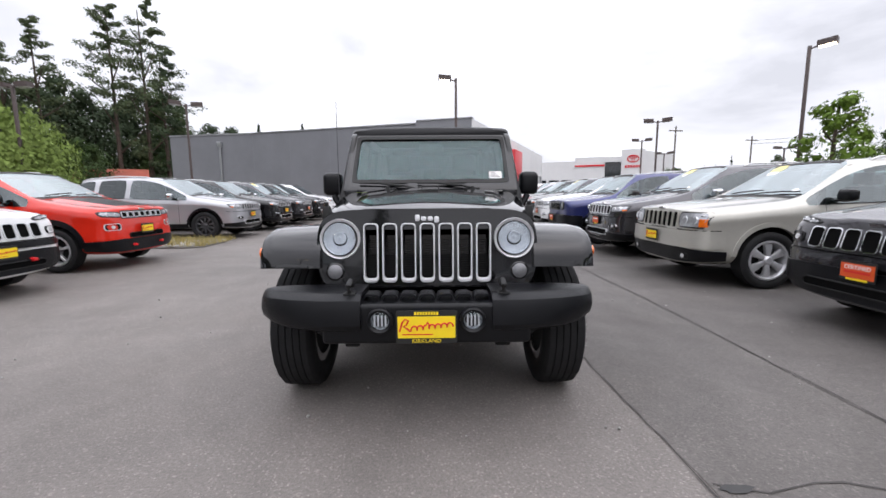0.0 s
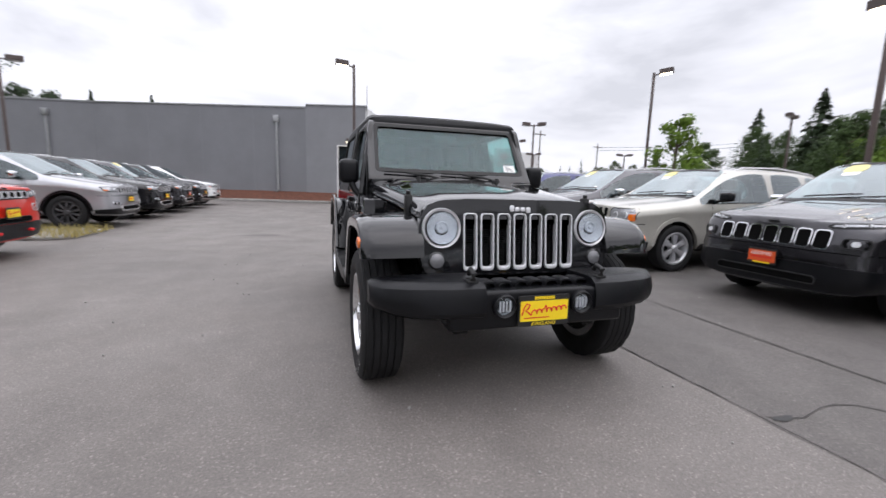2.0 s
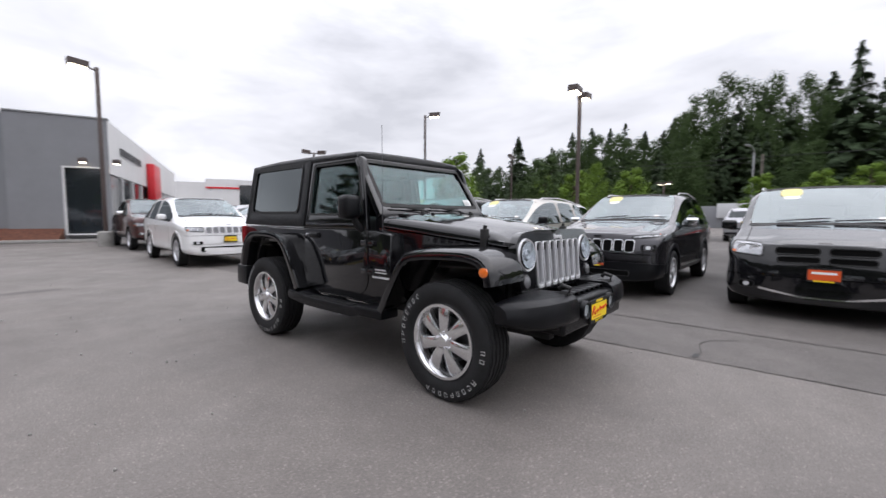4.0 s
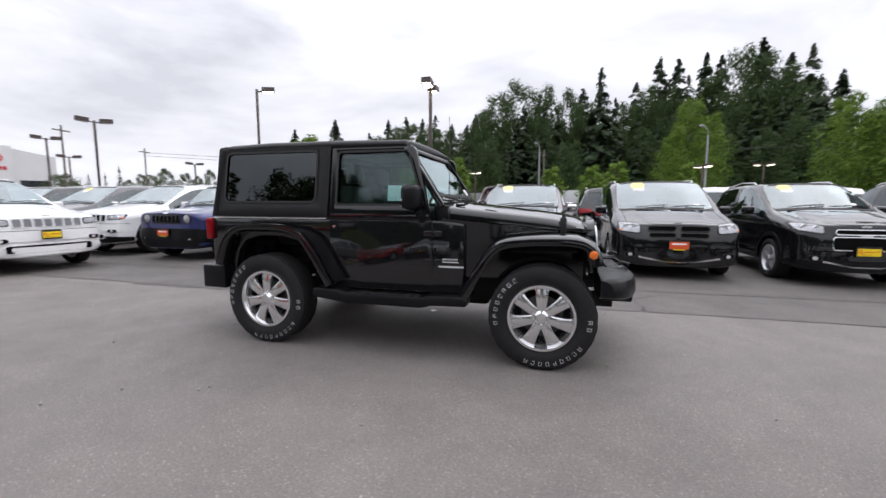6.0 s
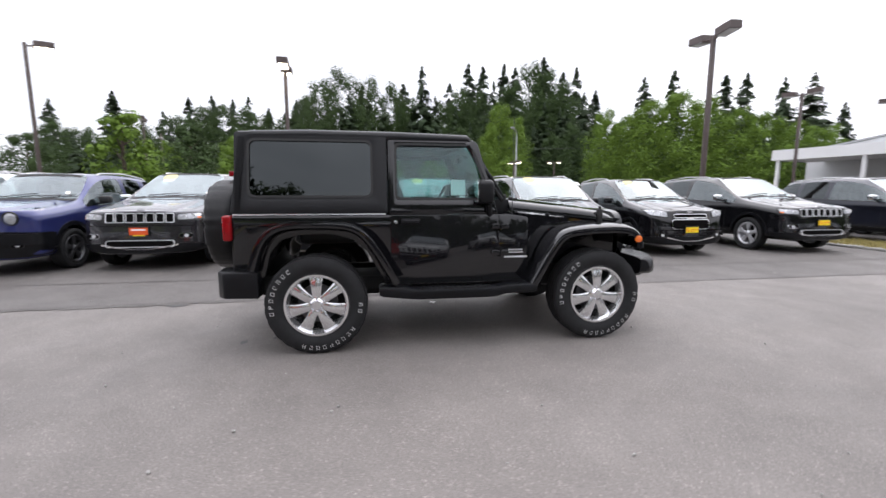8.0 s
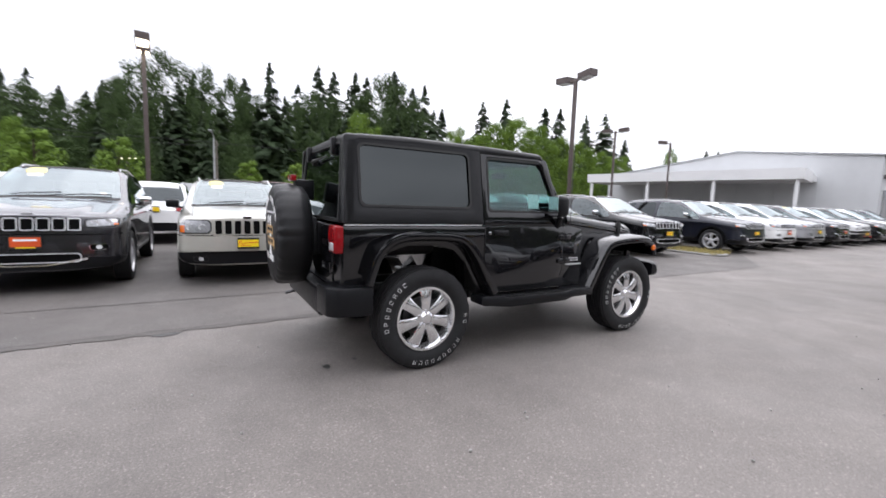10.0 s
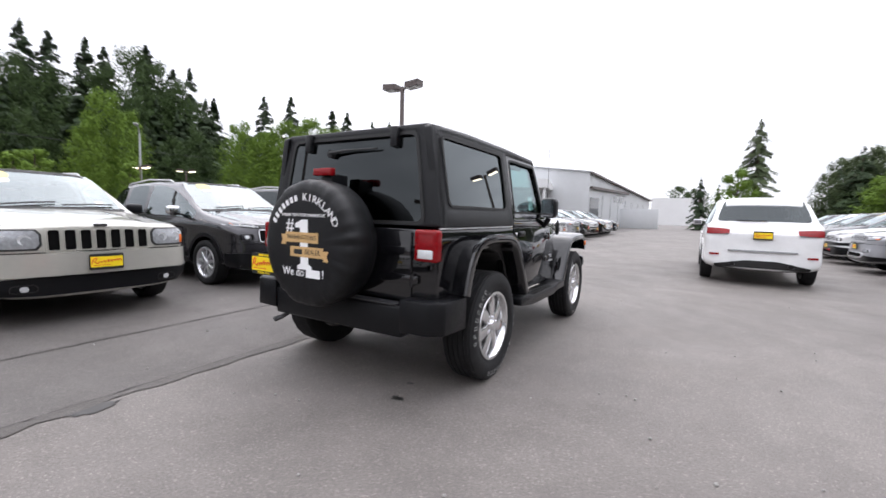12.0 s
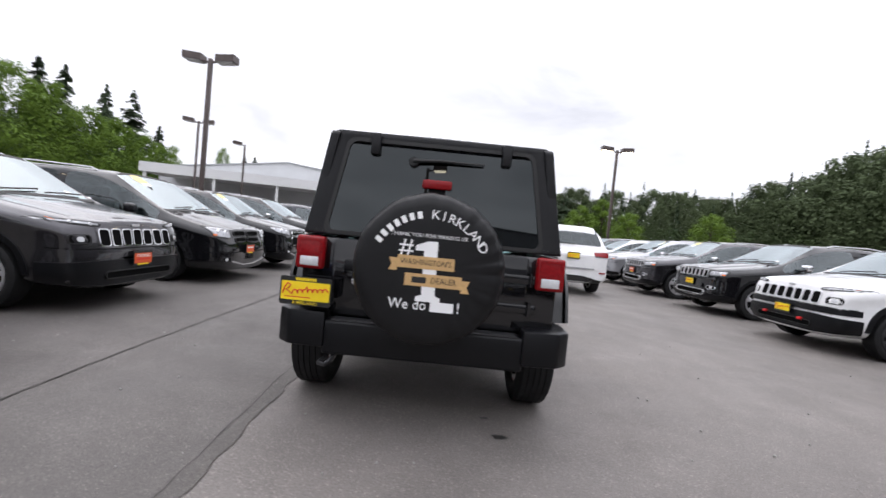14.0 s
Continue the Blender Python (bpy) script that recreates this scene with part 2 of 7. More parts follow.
def asphalt(name, color, worn):
    m = bpy.data.materials.new(name)
    m.use_nodes = True
    n, l = m.node_tree.nodes, m.node_tree.links
    b = n["Principled BSDF"]
    co = n.new("ShaderNodeTexCoord")

    def noise_at(scale, detail=6, rough=0.6):
        t = n.new("ShaderNodeTexNoise")
        t.inputs["Scale"].default_value, t.inputs["Detail"].default_value, t.inputs["Roughness"].default_value = scale, detail, rough
        l.new(co.outputs["Object"], t.inputs["Vector"])
        return t.outputs["Fac"]

    def ranged(src, a, c, lo, hi):
        r = n.new("ShaderNodeMapRange")
        for i, v in enumerate((a, c, lo, hi)):
            r.inputs[i + 1].default_value = v
        l.new(src, r.inputs[0])
        return r.outputs[0]

    def times(a, c):
        k = n.new("ShaderNodeMath")
        k.operation = "MULTIPLY"
        l.new(a, k.inputs[0])
        l.new(c, k.inputs[1])
        return k.outputs[0]

    wide = ranged(noise_at(0.35, 5), 0.3, 0.7, 1 - worn * 1.3, 1 + worn * 1.3)
    mid = ranged(noise_at(2.2, 7, 0.7), 0.3, 0.7, 0.86, 1.14)
    fine = ranged(noise_at(70.0, 4, 0.8), 0.32, 0.68, 0.71, 1.29)
    vor = n.new("ShaderNodeTexVoronoi")
    vor.inputs["Scale"].default_value = 120.0
    l.new(co.outputs["Object"], vor.inputs["Vector"])
    sep = n.new("ShaderNodeSeparateColor")
    l.new(vor.outputs["Color"], sep.inputs[0])
    stones = ranged(sep.outputs[0], 0.88, 0.99, 1.0, 1.6)
    total = times(times(wide, mid), times(fine, stones))
    mixc = n.new("ShaderNodeMix")
    mixc.data_type = "RGBA"
    mixc.blend_type = "MULTIPLY"
    mixc.inputs[0].default_value = 1.0
    mixc.inputs[6].default_value = (*color, 1)
    l.new(total, mixc.inputs[7])
    l.new(mixc.outputs[2], b.inputs["Base Color"])
    l.new(ranged(noise_at(1.2, 5), 0.3, 0.7, 0.58, 0.78), b.inputs["Roughness"])
    b.inputs["Specular IOR Level"].default_value = 0.5
    bp = n.new("ShaderNodeBump")
    bp.inputs["Strength"].default_value, bp.inputs["Distance"].default_value = 0.7, 0.006
    l.new(noise_at(120.0, 3, 0.7), bp.inputs["Height"])
    l.new(bp.outputs[0], b.inputs["Normal"])
    return m


ASPHALT = asphalt("worn_asphalt", (0.140, 0.126, 0.116), 0.14)
ASPHALT_STRIP = asphalt("dark_asphalt_strip", (0.094, 0.085, 0.079), 0.18)
ASPHALT_NEW = asphalt("patched_asphalt", (0.093, 0.084, 0.078), 0.18)
BAND = asphalt("dark_asphalt_band", (0.080, 0.072, 0.066), 0.2)
SEAM = mat("crack_sealant", (0.062, 0.057, 0.053), 0.85, grain=0.4, grain_scale=6)
OIL = mat("oil_stain", (0.022, 0.021, 0.020), 0.45, grain=0.4, grain_scale=20)
DAMP = mat("dark_damp_asphalt", (0.060, 0.057, 0.055), 0.6, grain=0.3, grain_scale=9)


# ---------------------------------------------------------------- mesh helpers
def finish(bm, angle=35):
    bmesh.ops.recalc_face_normals(bm, faces=bm.faces)
    lim = radians(angle)
    for f in bm.faces:
        f.smooth = True
    for e in bm.edges:
        if len(e.link_faces) == 2:
            e.smooth = e.calc_face_angle(0) < lim
    return bm


def part(name, bm, material, parent=None, label="", angle=35, clean=True):
    """Links a bmesh as one mesh object under a thing or part."""
    if clean:
        finish(bm, angle)
    me = bpy.data.meshes.new(name)
    bm.to_mesh(me)
    bm.free()
    for m in material if isinstance(material, (list, tuple)) else (material,):
        me.materials.append(m)
    ob = new(name, me)
    if parent:
        ob.parent = parent
    if label:
        ob["label"] = label
    return ob


def thing(name, m, label, category, group=""):
    ob = new(name)
    ob.empty_display_size = 0.2
    ob.matrix_basis = m
    return tagged(ob, label, category, group)


def bevel(bm, width, seg=2, edges=None, angle=30):
    es = edges or [e for e in bm.edges if len(e.link_faces) == 2 and e.calc_face_angle(0) > radians(angle)]
    bmesh.ops.bevel(bm, geom=es, offset=width, segments=seg, profile=0.5, affect="EDGES", clamp_overlap=True)


def box(x0, x1, y0, y1, z0, z1, r=0.0, seg=2, bm=None):
    """A box, rounded by r; into bm if given."""
    one = bmesh.new()
    bmesh.ops.create_cube(one, size=1.0, matrix=Matrix.Translation(((x0 + x1) / 2, (y0 + y1) / 2, (z0 + z1) / 2)) @ Matrix.Diagonal((x1 - x0, y1 - y0, z1 - z0, 1)))
    if r:
        bevel(one, r, seg)
    return merge(bm, one)


def merge(bm, one):
    if bm is None:
        return one
    tmp = bpy.data.meshes.new("tmp")
    one.to_mesh(tmp)
    one.free()
    bm.from_mesh(tmp)
    bpy.data.meshes.remove(tmp)
    return bm


def spread(axis, a, u, v):
    """A point from its place a on an axis and its two others in order."""
    return {"x": (a, u, v), "y": (u, a, v), "z": (u, v, a)}[axis]


def prism(pts, axis, a, b, r=0.0, seg=2, bm=None):
    """A flat outline of (u, v) drawn out along an axis from a to b."""
    one = bmesh.new()
    lo = [one.verts.new(spread(axis, a, *p)) for p in pts]
    hi = [one.verts.new(spread(axis, b, *p)) for p in pts]
    one.faces.new(lo[::-1])
    one.faces.new(hi)
    for i in range(len(pts)):
        j = (i + 1) % len(pts)
        one.faces.new((lo[i], lo[j], hi[j], hi[i]))
    bmesh.ops.recalc_face_normals(one, faces=one.faces)
    if r:
        bevel(one, r, seg)
    return merge(bm, one)


def rrect(u0, u1, v0, v1, r, n=6):
    """A rounded rectangle's outline; r may be four radii, from the low-low corner on."""
    rs = r if isinstance(r, (list, tuple)) else (r,) * 4
    out = []
    for k, (cu, cv, su, sv) in enumerate(((u0, v0, 1, 1), (u1, v0, -1, 1), (u1, v1, -1, -1), (u0, v1, 1, -1))):
        a0 = radians(180 + 90 * k)
        for i in range(n + 1):
            a = a0 + radians(90) * i / n
            out.append((cu + su * rs[k] + rs[k] * math.cos(a), cv + sv * rs[k] + rs[k] * math.sin(a)))
    return out


def ring(outer, inner, axis, a, b, r=0.0, bm=None):
    """A frame between two outlines with the same number of points."""
    one = bmesh.new()
    n = len(outer)
    loops = [[one.verts.new(spread(axis, s, *p)) for p in loop] for s in (a, b) for loop in (outer, inner)]
    oa, ia, ob_, ib = loops
    for i in range(n):
        j = (i + 1) % n
        one.faces.new((oa[i], oa[j], ia[j], ia[i]))
        one.faces.new((ob_[i], ib[i], ib[j], ob_[j]))
        one.faces.new((oa[i], ob_[i], ob_[j], oa[j]))
        one.faces.new((ia[i], ia[j], ib[j], ib[i]))
    bmesh.ops.recalc_face_normals(one, faces=one.faces)
    if r:
        bevel(one, r, 2)
    return merge(bm, one)


def lathe(profile, axis="x", at=(0, 0, 0), seg=32, bm=None, closed=False):
    """Turns a profile of (distance along the axis, radius) round the axis."""
    one = bmesh.new()
    rows = []
    for h, rad in profile:
        rows.append([one.verts.new(Vector(at) + Vector(spread(axis, h, rad * math.cos(2 * math.pi * i / seg), rad * math.sin(2 * math.pi * i / seg)))) for i in range(seg)])
    pairs = list(zip(rows, rows[1:])) + ([(rows[-1], rows[0])] if closed else [])
    for lo, hi in pairs:
        for i in range(seg):
            j = (i + 1) % seg
            one.faces.new((lo[i], lo[j], hi[j], hi[i]))
    if not closed:
        for row in (rows[0], rows[-1]):
            one.faces.new(row)
    bmesh.ops.remove_doubles(one, verts=one.verts, dist=1e-5)
    bmesh.ops.recalc_face_normals(one, faces=one.faces)
    return merge(bm, one)


def tube(points, rad, seg=8, bm=None, taper=None):
    """A round bar along points."""
    one = bmesh.new()
    pts = [Vector(p) for p in points]
    rows = []
    for i, p in enumerate(pts):
        d = (pts[min(i + 1, len(pts) - 1)] - pts[max(i - 1, 0)]).normalized()
        side = d.cross(Vector((0, 0, 1)) if abs(d.z) < 0.9 else Vector((1, 0, 0))).normalized()
        up = side.cross(d)
        rr = rad if taper is None else rad + (taper - rad) * i / (len(pts) - 1)
        rows.append([one.verts.new(p + rr * (math.cos(2 * math.pi * k / seg) * side + math.sin(2 * math.pi * k / seg) * up)) for k in range(seg)])
    for lo, hi in zip(rows, rows[1:]):
        for i in range(seg):
            j = (i + 1) % seg
            one.faces.new((lo[i], lo[j], hi[j], hi[i]))
    one.faces.new(rows[0])
    one.faces.new(rows[-1])
    return merge(bm, one)


def loft(sections, bm=None, cap=True, close=True):
    """Skins cross-sections with the same number of points."""
    one = bmesh.new()
    rows = [[one.verts.new(p) for p in s] for s in sections]
    n = len(rows[0])
    for lo, hi in zip(rows, rows[1:]):
        for i in range(n if close else n - 1):
            j = (i + 1) % n
            one.faces.new((lo[i], lo[j], hi[j], hi[i]))
    if cap:
        one.faces.new(rows[0])
        one.faces.new(rows[-1])
    return merge(bm, one)


def both_sides(make):
    """Calls make(side) for the two sides, -1 and 1."""
    return [make(s) for s in (-1, 1)]


def words(text, size, parent, m, material, name="lettering", label="", align="CENTER", squeeze=1.0):
    """Flat raised lettering as a mesh, facing along its own z."""
    cu = bpy.data.curves.new("letters", "FONT")
    cu.body, cu.size, cu.align_x, cu.align_y, cu.extrude = text, size, align, "CENTER", 0.0012
    cu.resolution_u = 2
    tmp = bpy.data.objects.new("letters", cu)
    scene.collection.objects.link(tmp)
    dg = bpy.context.evaluated_depsgraph_get()
    me = bpy.data.meshes.new_from_object(tmp.evaluated_get(dg))
    bpy.data.objects.remove(tmp)
    bpy.data.curves.remove(cu)
    me.materials.clear()
    me.materials.append(material)
    ob = new(name, me)
    if parent:
        ob.parent = parent
    ob.matrix_basis = m @ Matrix.Diagonal((squeeze, 1, 1, 1))
    if label:
        ob["label"] = label
    return ob


# ---------------------------------------------------------------- ground
bm = bmesh.new()
bmesh.ops.create_grid(bm, x_segments=60, y_segments=60, size=450)
ground = tagged(part("ground", bm, ASPHALT), "worn grey asphalt of a car dealer's lot", "ground", kind="structure")

random.seed(11)


def ribbon(name, pts, width, z, material, label, wobble=0.03, step=0.12):
    """A thin uneven strip along points on the ground."""
    bm = bmesh.new()
    rows = []
    for (ax, ay), (bx, by) in zip(pts, pts[1:]):
        d = Vector((bx - ax, by - ay))
        n = max(2, int(d.length / step))
        side = Vector((-d.y, d.x)).normalized()
        for i in range(n):
            c = Vector((ax, ay)) + d * (i / n) + side * random.uniform(-wobble, wobble)
            wd = width * random.uniform(0.35, 1.0) / 2
            rows.append([bm.verts.new((*(c + side * wd), z)), bm.verts.new((*(c - side * wd), z))])
    for a, b in zip(rows, rows[1:]):
        bm.faces.new((a[0], a[1], b[1], b[0]))
    return tagged(part(name, bm, material), label, "pavement", kind="structure")


def blot(name, x, y, rx, ry, z, material, label, n=22, rough=0.25):
    bm = bmesh.new()
    vs = []
    for i in range(n):
        a = 2 * math.pi * i / n
        k = 1 + random.uniform(-rough, rough)
        vs.append(bm.verts.new((x + rx * k * math.cos(a), y + ry * k * math.sin(a), z)))
    bm.faces.new(vs)
    return tagged(part(name, bm, material), label, "stain", kind="structure")


# two later layings of asphalt along the facing row, with their joints
def laying(x_edge, z, material, label):
    bm = bmesh.new()
    ys = [-60, -30, -12] + [-8 + 0.5 * k for k in range(36)] + [20, 45]
    vs = [bm.verts.new(((x_edge(y) if y > -11 else 3.6) + random.uniform(-0.012, 0.012), y, z)) for y in ys] + [bm.verts.new((30, 45, z)), bm.verts.new((30, -60, z))]
    bm.faces.new(vs)
    return tagged(part("pavement", bm, material), label, "pavement", kind="structure")


def edge_a(y):
    return 1.16 - 0.03 * y if -2 < y < 6 else 1.22 if y <= -2 else 0.98


def edge_b(y):
    return 2.45 - 0.012 * y + 0.03 * math.sin(y * 0.9)


laying(edge_a, 0.004, ASPHALT_NEW, "slightly darker resurfaced asphalt in front of the facing cars")
laying(edge_b, 0.008, ASPHALT_STRIP, "dark asphalt strip of the parking bays")
ribbon("pavement_seam", [(edge_a(y), y) for y in (-12, -6, -2, 0, 2, 4, 5.5, 9, 14)], 0.011, 0.0075, SEAM, "dark joint between two asphalt layings", 0.010)
ribbon("pavement_band", [(edge_a(y) - 0.05, y) for y in (1.2, 2, 3, 4, 5, 6.4)], 0.16, 0.0062, BAND, "dark worn band along the joint", 0.012)
ribbon("pavement_seam", [(edge_b(y), y) for y in (-10, -6, -3, 0, 2, 4, 6, 9, 14)], 0.011, 0.0115, SEAM, "dark joint between two asphalt layings", 0.010)
ribbon("pavement_crack", [(1.22, -1.09), (1.42, -1.15), (1.65, -1.10), (1.9, -1.13), (2.2, -1.5)], 0.016, 0.0085, SEAM, "dark crack at the patch edge")
blot("damp_patch", 1.30, -1.12, 0.07, 0.025, 0.0095, OIL, "dark broken edge of the asphalt")
blot("damp_patch", -2.2, 7.6, 0.42, 0.16, 0.003, ASPHALT_STRIP, "faint dark stain on the asphalt")
blot("damp_patch", 0.89, 4.25, 0.055, 0.13, 0.0055, DAMP, "dark damp patch by the seam")
blot("oil_spot", -0.511, 3.106, 0.045, 0.030, 0.003, OIL, "small dark oil spot on the asphalt")
blot("oil_spot", -0.44, 2.86, 0.028, 0.016, 0.003, OIL, "small dark oil spot on the asphalt")
bm = bmesh.new()
for k in range(170):
    a, r = random.uniform(0, 2 * math.pi), random.uniform(1.0, 7.5)
    x, y, s = 0.3 + r * math.cos(a) - 1.0, 1.2 + r * math.sin(a), random.uniform(0.004, 0.011)
    one = bmesh.new()
    bmesh.ops.create_icosphere(one, subdivisions=1, radius=s, matrix=Matrix.Translation((x, y, s * 0.4 + 0.004)))
    merge(bm, one)
tagged(part("gravel", bm, CONCRETE), "scattered pale grit on the asphalt", "gravel", kind="stuff")
bm = prism([(0.55, 1.28), (0.60, 1.33), (0.64, 1.30), (0.61, 1.25)], "z", 0.003, 0.006)
tagged(part("litter", bm, PAPER), "small scrap of white paper on the asphalt", "litter")


# ---------------------------------------------------------------- grey building
def wall(name, x0, x1, y0, y1, z0, z1, material, label, r=0.0):
    return tagged(part(name, box(x0, x1, y0, y1, z0, z1, r), material), label, "wall", kind="structure")


m_gb = Matrix.Translation((2.2, 24.4, 0)) @ Matrix.Rotation(radians(-18.5), 4, "Z")  # x runs along the front to its corner at 0
grey = thing("grey_building", m_gb, "low flat-roofed building with painted grey walls beside the lot", "building")
part("wall", box(-17.0, -3.7, 0, 0.35, 0, 5.75), GREY_WALL, grey)
part("wall", box(-3.7, 0, -0.06, 0.35, 3.55, 5.90), GREY_WALL_B, grey)
part("wall", box(-3.7, -1.75, -0.06, 0.35, 0, 3.55), GREY_WALL_B, grey)
part("wall", box(-0.2, 0, -0.06, 0.35, 0, 3.55), GREY_WALL_B, grey)
part("wall", prism([(-17.004, 0.0), (-17.004, 0.35), (-23.9, -0.60), (-23.95, -0.96)], "z", 0, 5.75), GREY_WALL, grey)
part("wall", box(-23.9, -23.6, -0.55, 18, 0, 5.70), GREY_WALL, grey)
part("roof", box(-23.5, -0.4, 0.4, 18, 5.2, 5.4), GALV, grey)
part("parapet_cap", box(-16.98, -3.72, -0.05, 0.40, 5.75, 5.84, 0.01), GALV, grey)
part("parapet_cap", prism([(-17.0, -0.05), (-17.0, 0.40), (-23.9, -0.55), (-23.98, -1.01)], "z", 5.75, 5.84), GALV, grey)
part("parapet_cap", box(-3.68, 0.05, -0.11, 0.40, 5.90, 5.98, 0.01), GALV, grey)
part("shop_door", box(-1.75, -0.2, 0.12, 0.18, 0.3, 3.55), SHOP_GLASS, grey, "dark glazed opening")
part("door_frame", ring(rrect(-1.77, -0.18, 0.28, 3.57, 0.01, 1), rrect(-1.70, -0.25, 0.34, 3.50, 0.01, 1), "y", -0.07, 0.10), WHITE_WALL, grey, "white door frame")
for x, y in ((-5.5, 0.0), (-19.6, -0.37)):
    bm = box(x - 0.16, x + 0.16, y - 0.24, y, 4.85, 5.25, 0.02)
    tube([(x, y - 0.10, 4.9), (x, y - 0.10, 0.75), (x, y - 0.35, 0.62)], 0.075, 10, bm)
    part("downspout", bm, GALV, grey, "pale metal downspout")
for k in range(1, 5):  # joints in the rendered wall
    part("wall_joint", box(-3.7 - 3.3 * k, -3.685 - 3.3 * k, -0.004, 0.01, 0.4, 5.74), GREY_WALL_B, grey)
# the angled shop front that runs back from the corner
d = Vector((11.4, 28.0, 0)).normalized()
m_sf = m_gb.inverted() @ Matrix.Translation((2.2, 24.4, 0)) @ Matrix.Rotation(math.atan2(d.y, d.x), 4, "Z")
def sf(name, x0, x1, y0, y1, z0, z1, material, label="", r=0.0):
    bm = box(x0, x1, y0, y1, z0, z1, r)
    bmesh.ops.transform(bm, matrix=m_sf, verts=bm.verts)
    return part(name, bm, material, grey, label)
sf("wall", 0.1, 30, 0, 0.3, 3.3, 5.90, WHITE_WALL)
for k in range(10):
    sf("shop_window", 0.15 + 3 * k, 2.9 + 3 * k, 0.1, 0.16, 0.15, 3.25, SHOP_GLASS)
    sf("mullion", 2.9 + 3 * k, 3.15 + 3 * k, 0.0, 0.28, 0.0, 3.3, PALE_WALL)
sf("sign_panel", 11.0, 14.2, -0.5, -0.02, 1.6, 5.0, SIGN_RED, "tall red sign panel", 0.05)
for k in range(8):
    sf("sign_letter_bar", 2.6 + 0.8 * k, 3.05 + 0.8 * k, -0.08, -0.02, 4.5, 4.9, STEEL)
for x in (-0.95, 0.35):
    bm = box(x - 0.16, x + 0.16, -0.45, -0.15, 3.75, 3.95, 0.03)
    tube([(x, 0, 4.0), (x, -0.3, 3.97)], 0.03, 6, bm)
    wp = part("wall_light", bm, BROWN_STEEL, grey)
    part("lamp_lens", box(x - 0.12, x + 0.12, -0.42, -0.18, 3.72, 3.75), LAMP_GLOW, wp, "lit lamp lens")
# bark bed and kerb along its foot
bm = loft([[(x, -1.30, 0.02), (x, -1.25, 0.14), (x, -0.65, 0.36), (x, -0.01, 0.62), (x, -0.01, 0.0)] for x in (-16, -13, -10, -7, -4, -2.2, -1.8)])
bmesh.ops.transform(bm, matrix=m_gb, verts=bm.verts)
tagged(part("planting_bed", bm, BARK_MULCH), "sloping bed of red-brown bark mulch by the grey wall", "ground", kind="structure")
for k in range(9):
    x = -15.9 + 1.75 * k
    bm = box(x, x + 1.73, -1.50, -1.30, 0, 0.14, 0.02)
    bmesh.ops.transform(bm, matrix=m_gb, verts=bm.verts)
    tagged(part("kerb", bm, CONCRETE), "pale concrete kerb along the mulch bed", "kerb", kind="structure")


# ---------------------------------------------------------------- kerb islands with dry grass
def island(x0, x1, y0, y1, bar=True):
    tagged(part("kerb_island", prism(rrect(x0, x1, y0, y1, 0.35, 5), "z", 0, 0.07, 0.02), CONCRETE), "low concrete island between parking bays", "kerb", kind="structure")
    bm = bmesh.new()
    for _ in range(2600):
        x, y = random.uniform(x0 + 0.05, x1 + 0.15), random.uniform(y0 - 0.05, y1 - 0.02)
        h, a, t = random.uniform(0.05, 0.16), random.uniform(0, 6.3), random.uniform(-0.06, 0.06)
        c, s = math.cos(a) * 0.012, math.sin(a) * 0.012
        bm.faces.new([bm.verts.new(q) for q in ((x - c, y - s, 0.05), (x + c, y + s, 0.05), (x + t, y + t * 0.7, 0.06 + h))])
    tagged(part("grass_tuft", bm, DRY_GRASS, clean=False), "dry yellowish grass on the island", "grass", kind="stuff")


island(-9.6, -5.5, 7.0, 8.6)
island(2.9, 7.0, -10.2, -9.3)


# ---------------------------------------------------------------- lamp posts
def lamp_post(x, y, h, turn=0, heads=2, lit=False, material=BROWN_STEEL, base=True, label="tall bronze lamp post with two box lanterns"):
    lp = thing("lamp_post", pose(x, y, 0, 0, 0, turn), label, "street lamp", "lamp posts of the lot")
    part("pole", box(-0.065, 0.065, -0.065, 0.065, 0.4 if base else 0, h - 0.05, 0.012), material, lp)
    if base:
        part("footing", lathe([(0, 0.28), (0.55, 0.28), (0.60, 0.24)], "z", seg=20), CONCRETE, lp)
    sides = (-1, 1) if heads == 2 else (1,)
    for s in sides:
        bm = tube([(0, 0, h - 0.18), (s * 0.32, 0, h - 0.10)], 0.035, 8)
        part("arm", bm, material, lp)
        hd = part("lantern", loft([[(s * 0.25, -0.20, h - 0.17), (s * 0.25, 0.20, h - 0.17), (s * 0.25, 0.20, h + 0.06), (s * 0.25, -0.20, h + 0.06)], [(s * 0.88, -0.20, h - 0.12), (s * 0.88, 0.20, h - 0.12), (s * 0.88, 0.20, h + 0.11), (s * 0.88, -0.20, h + 0.11)]]), material, lp)
        part("lamp_lens", loft([[(s * 0.30, -0.16, h - 0.195), (s * 0.30, 0.16, h - 0.195), (s * 0.30, 0.16, h - 0.16), (s * 0.30, -0.16, h - 0.16)], [(s * 0.83, -0.16, h - 0.15), (s * 0.83, 0.16, h - 0.15), (s * 0.83, 0.16, h - 0.115), (s * 0.83, -0.16, h - 0.115)]]), LAMP_GLOW if lit else LAMP_LENS, hd)
    return lp


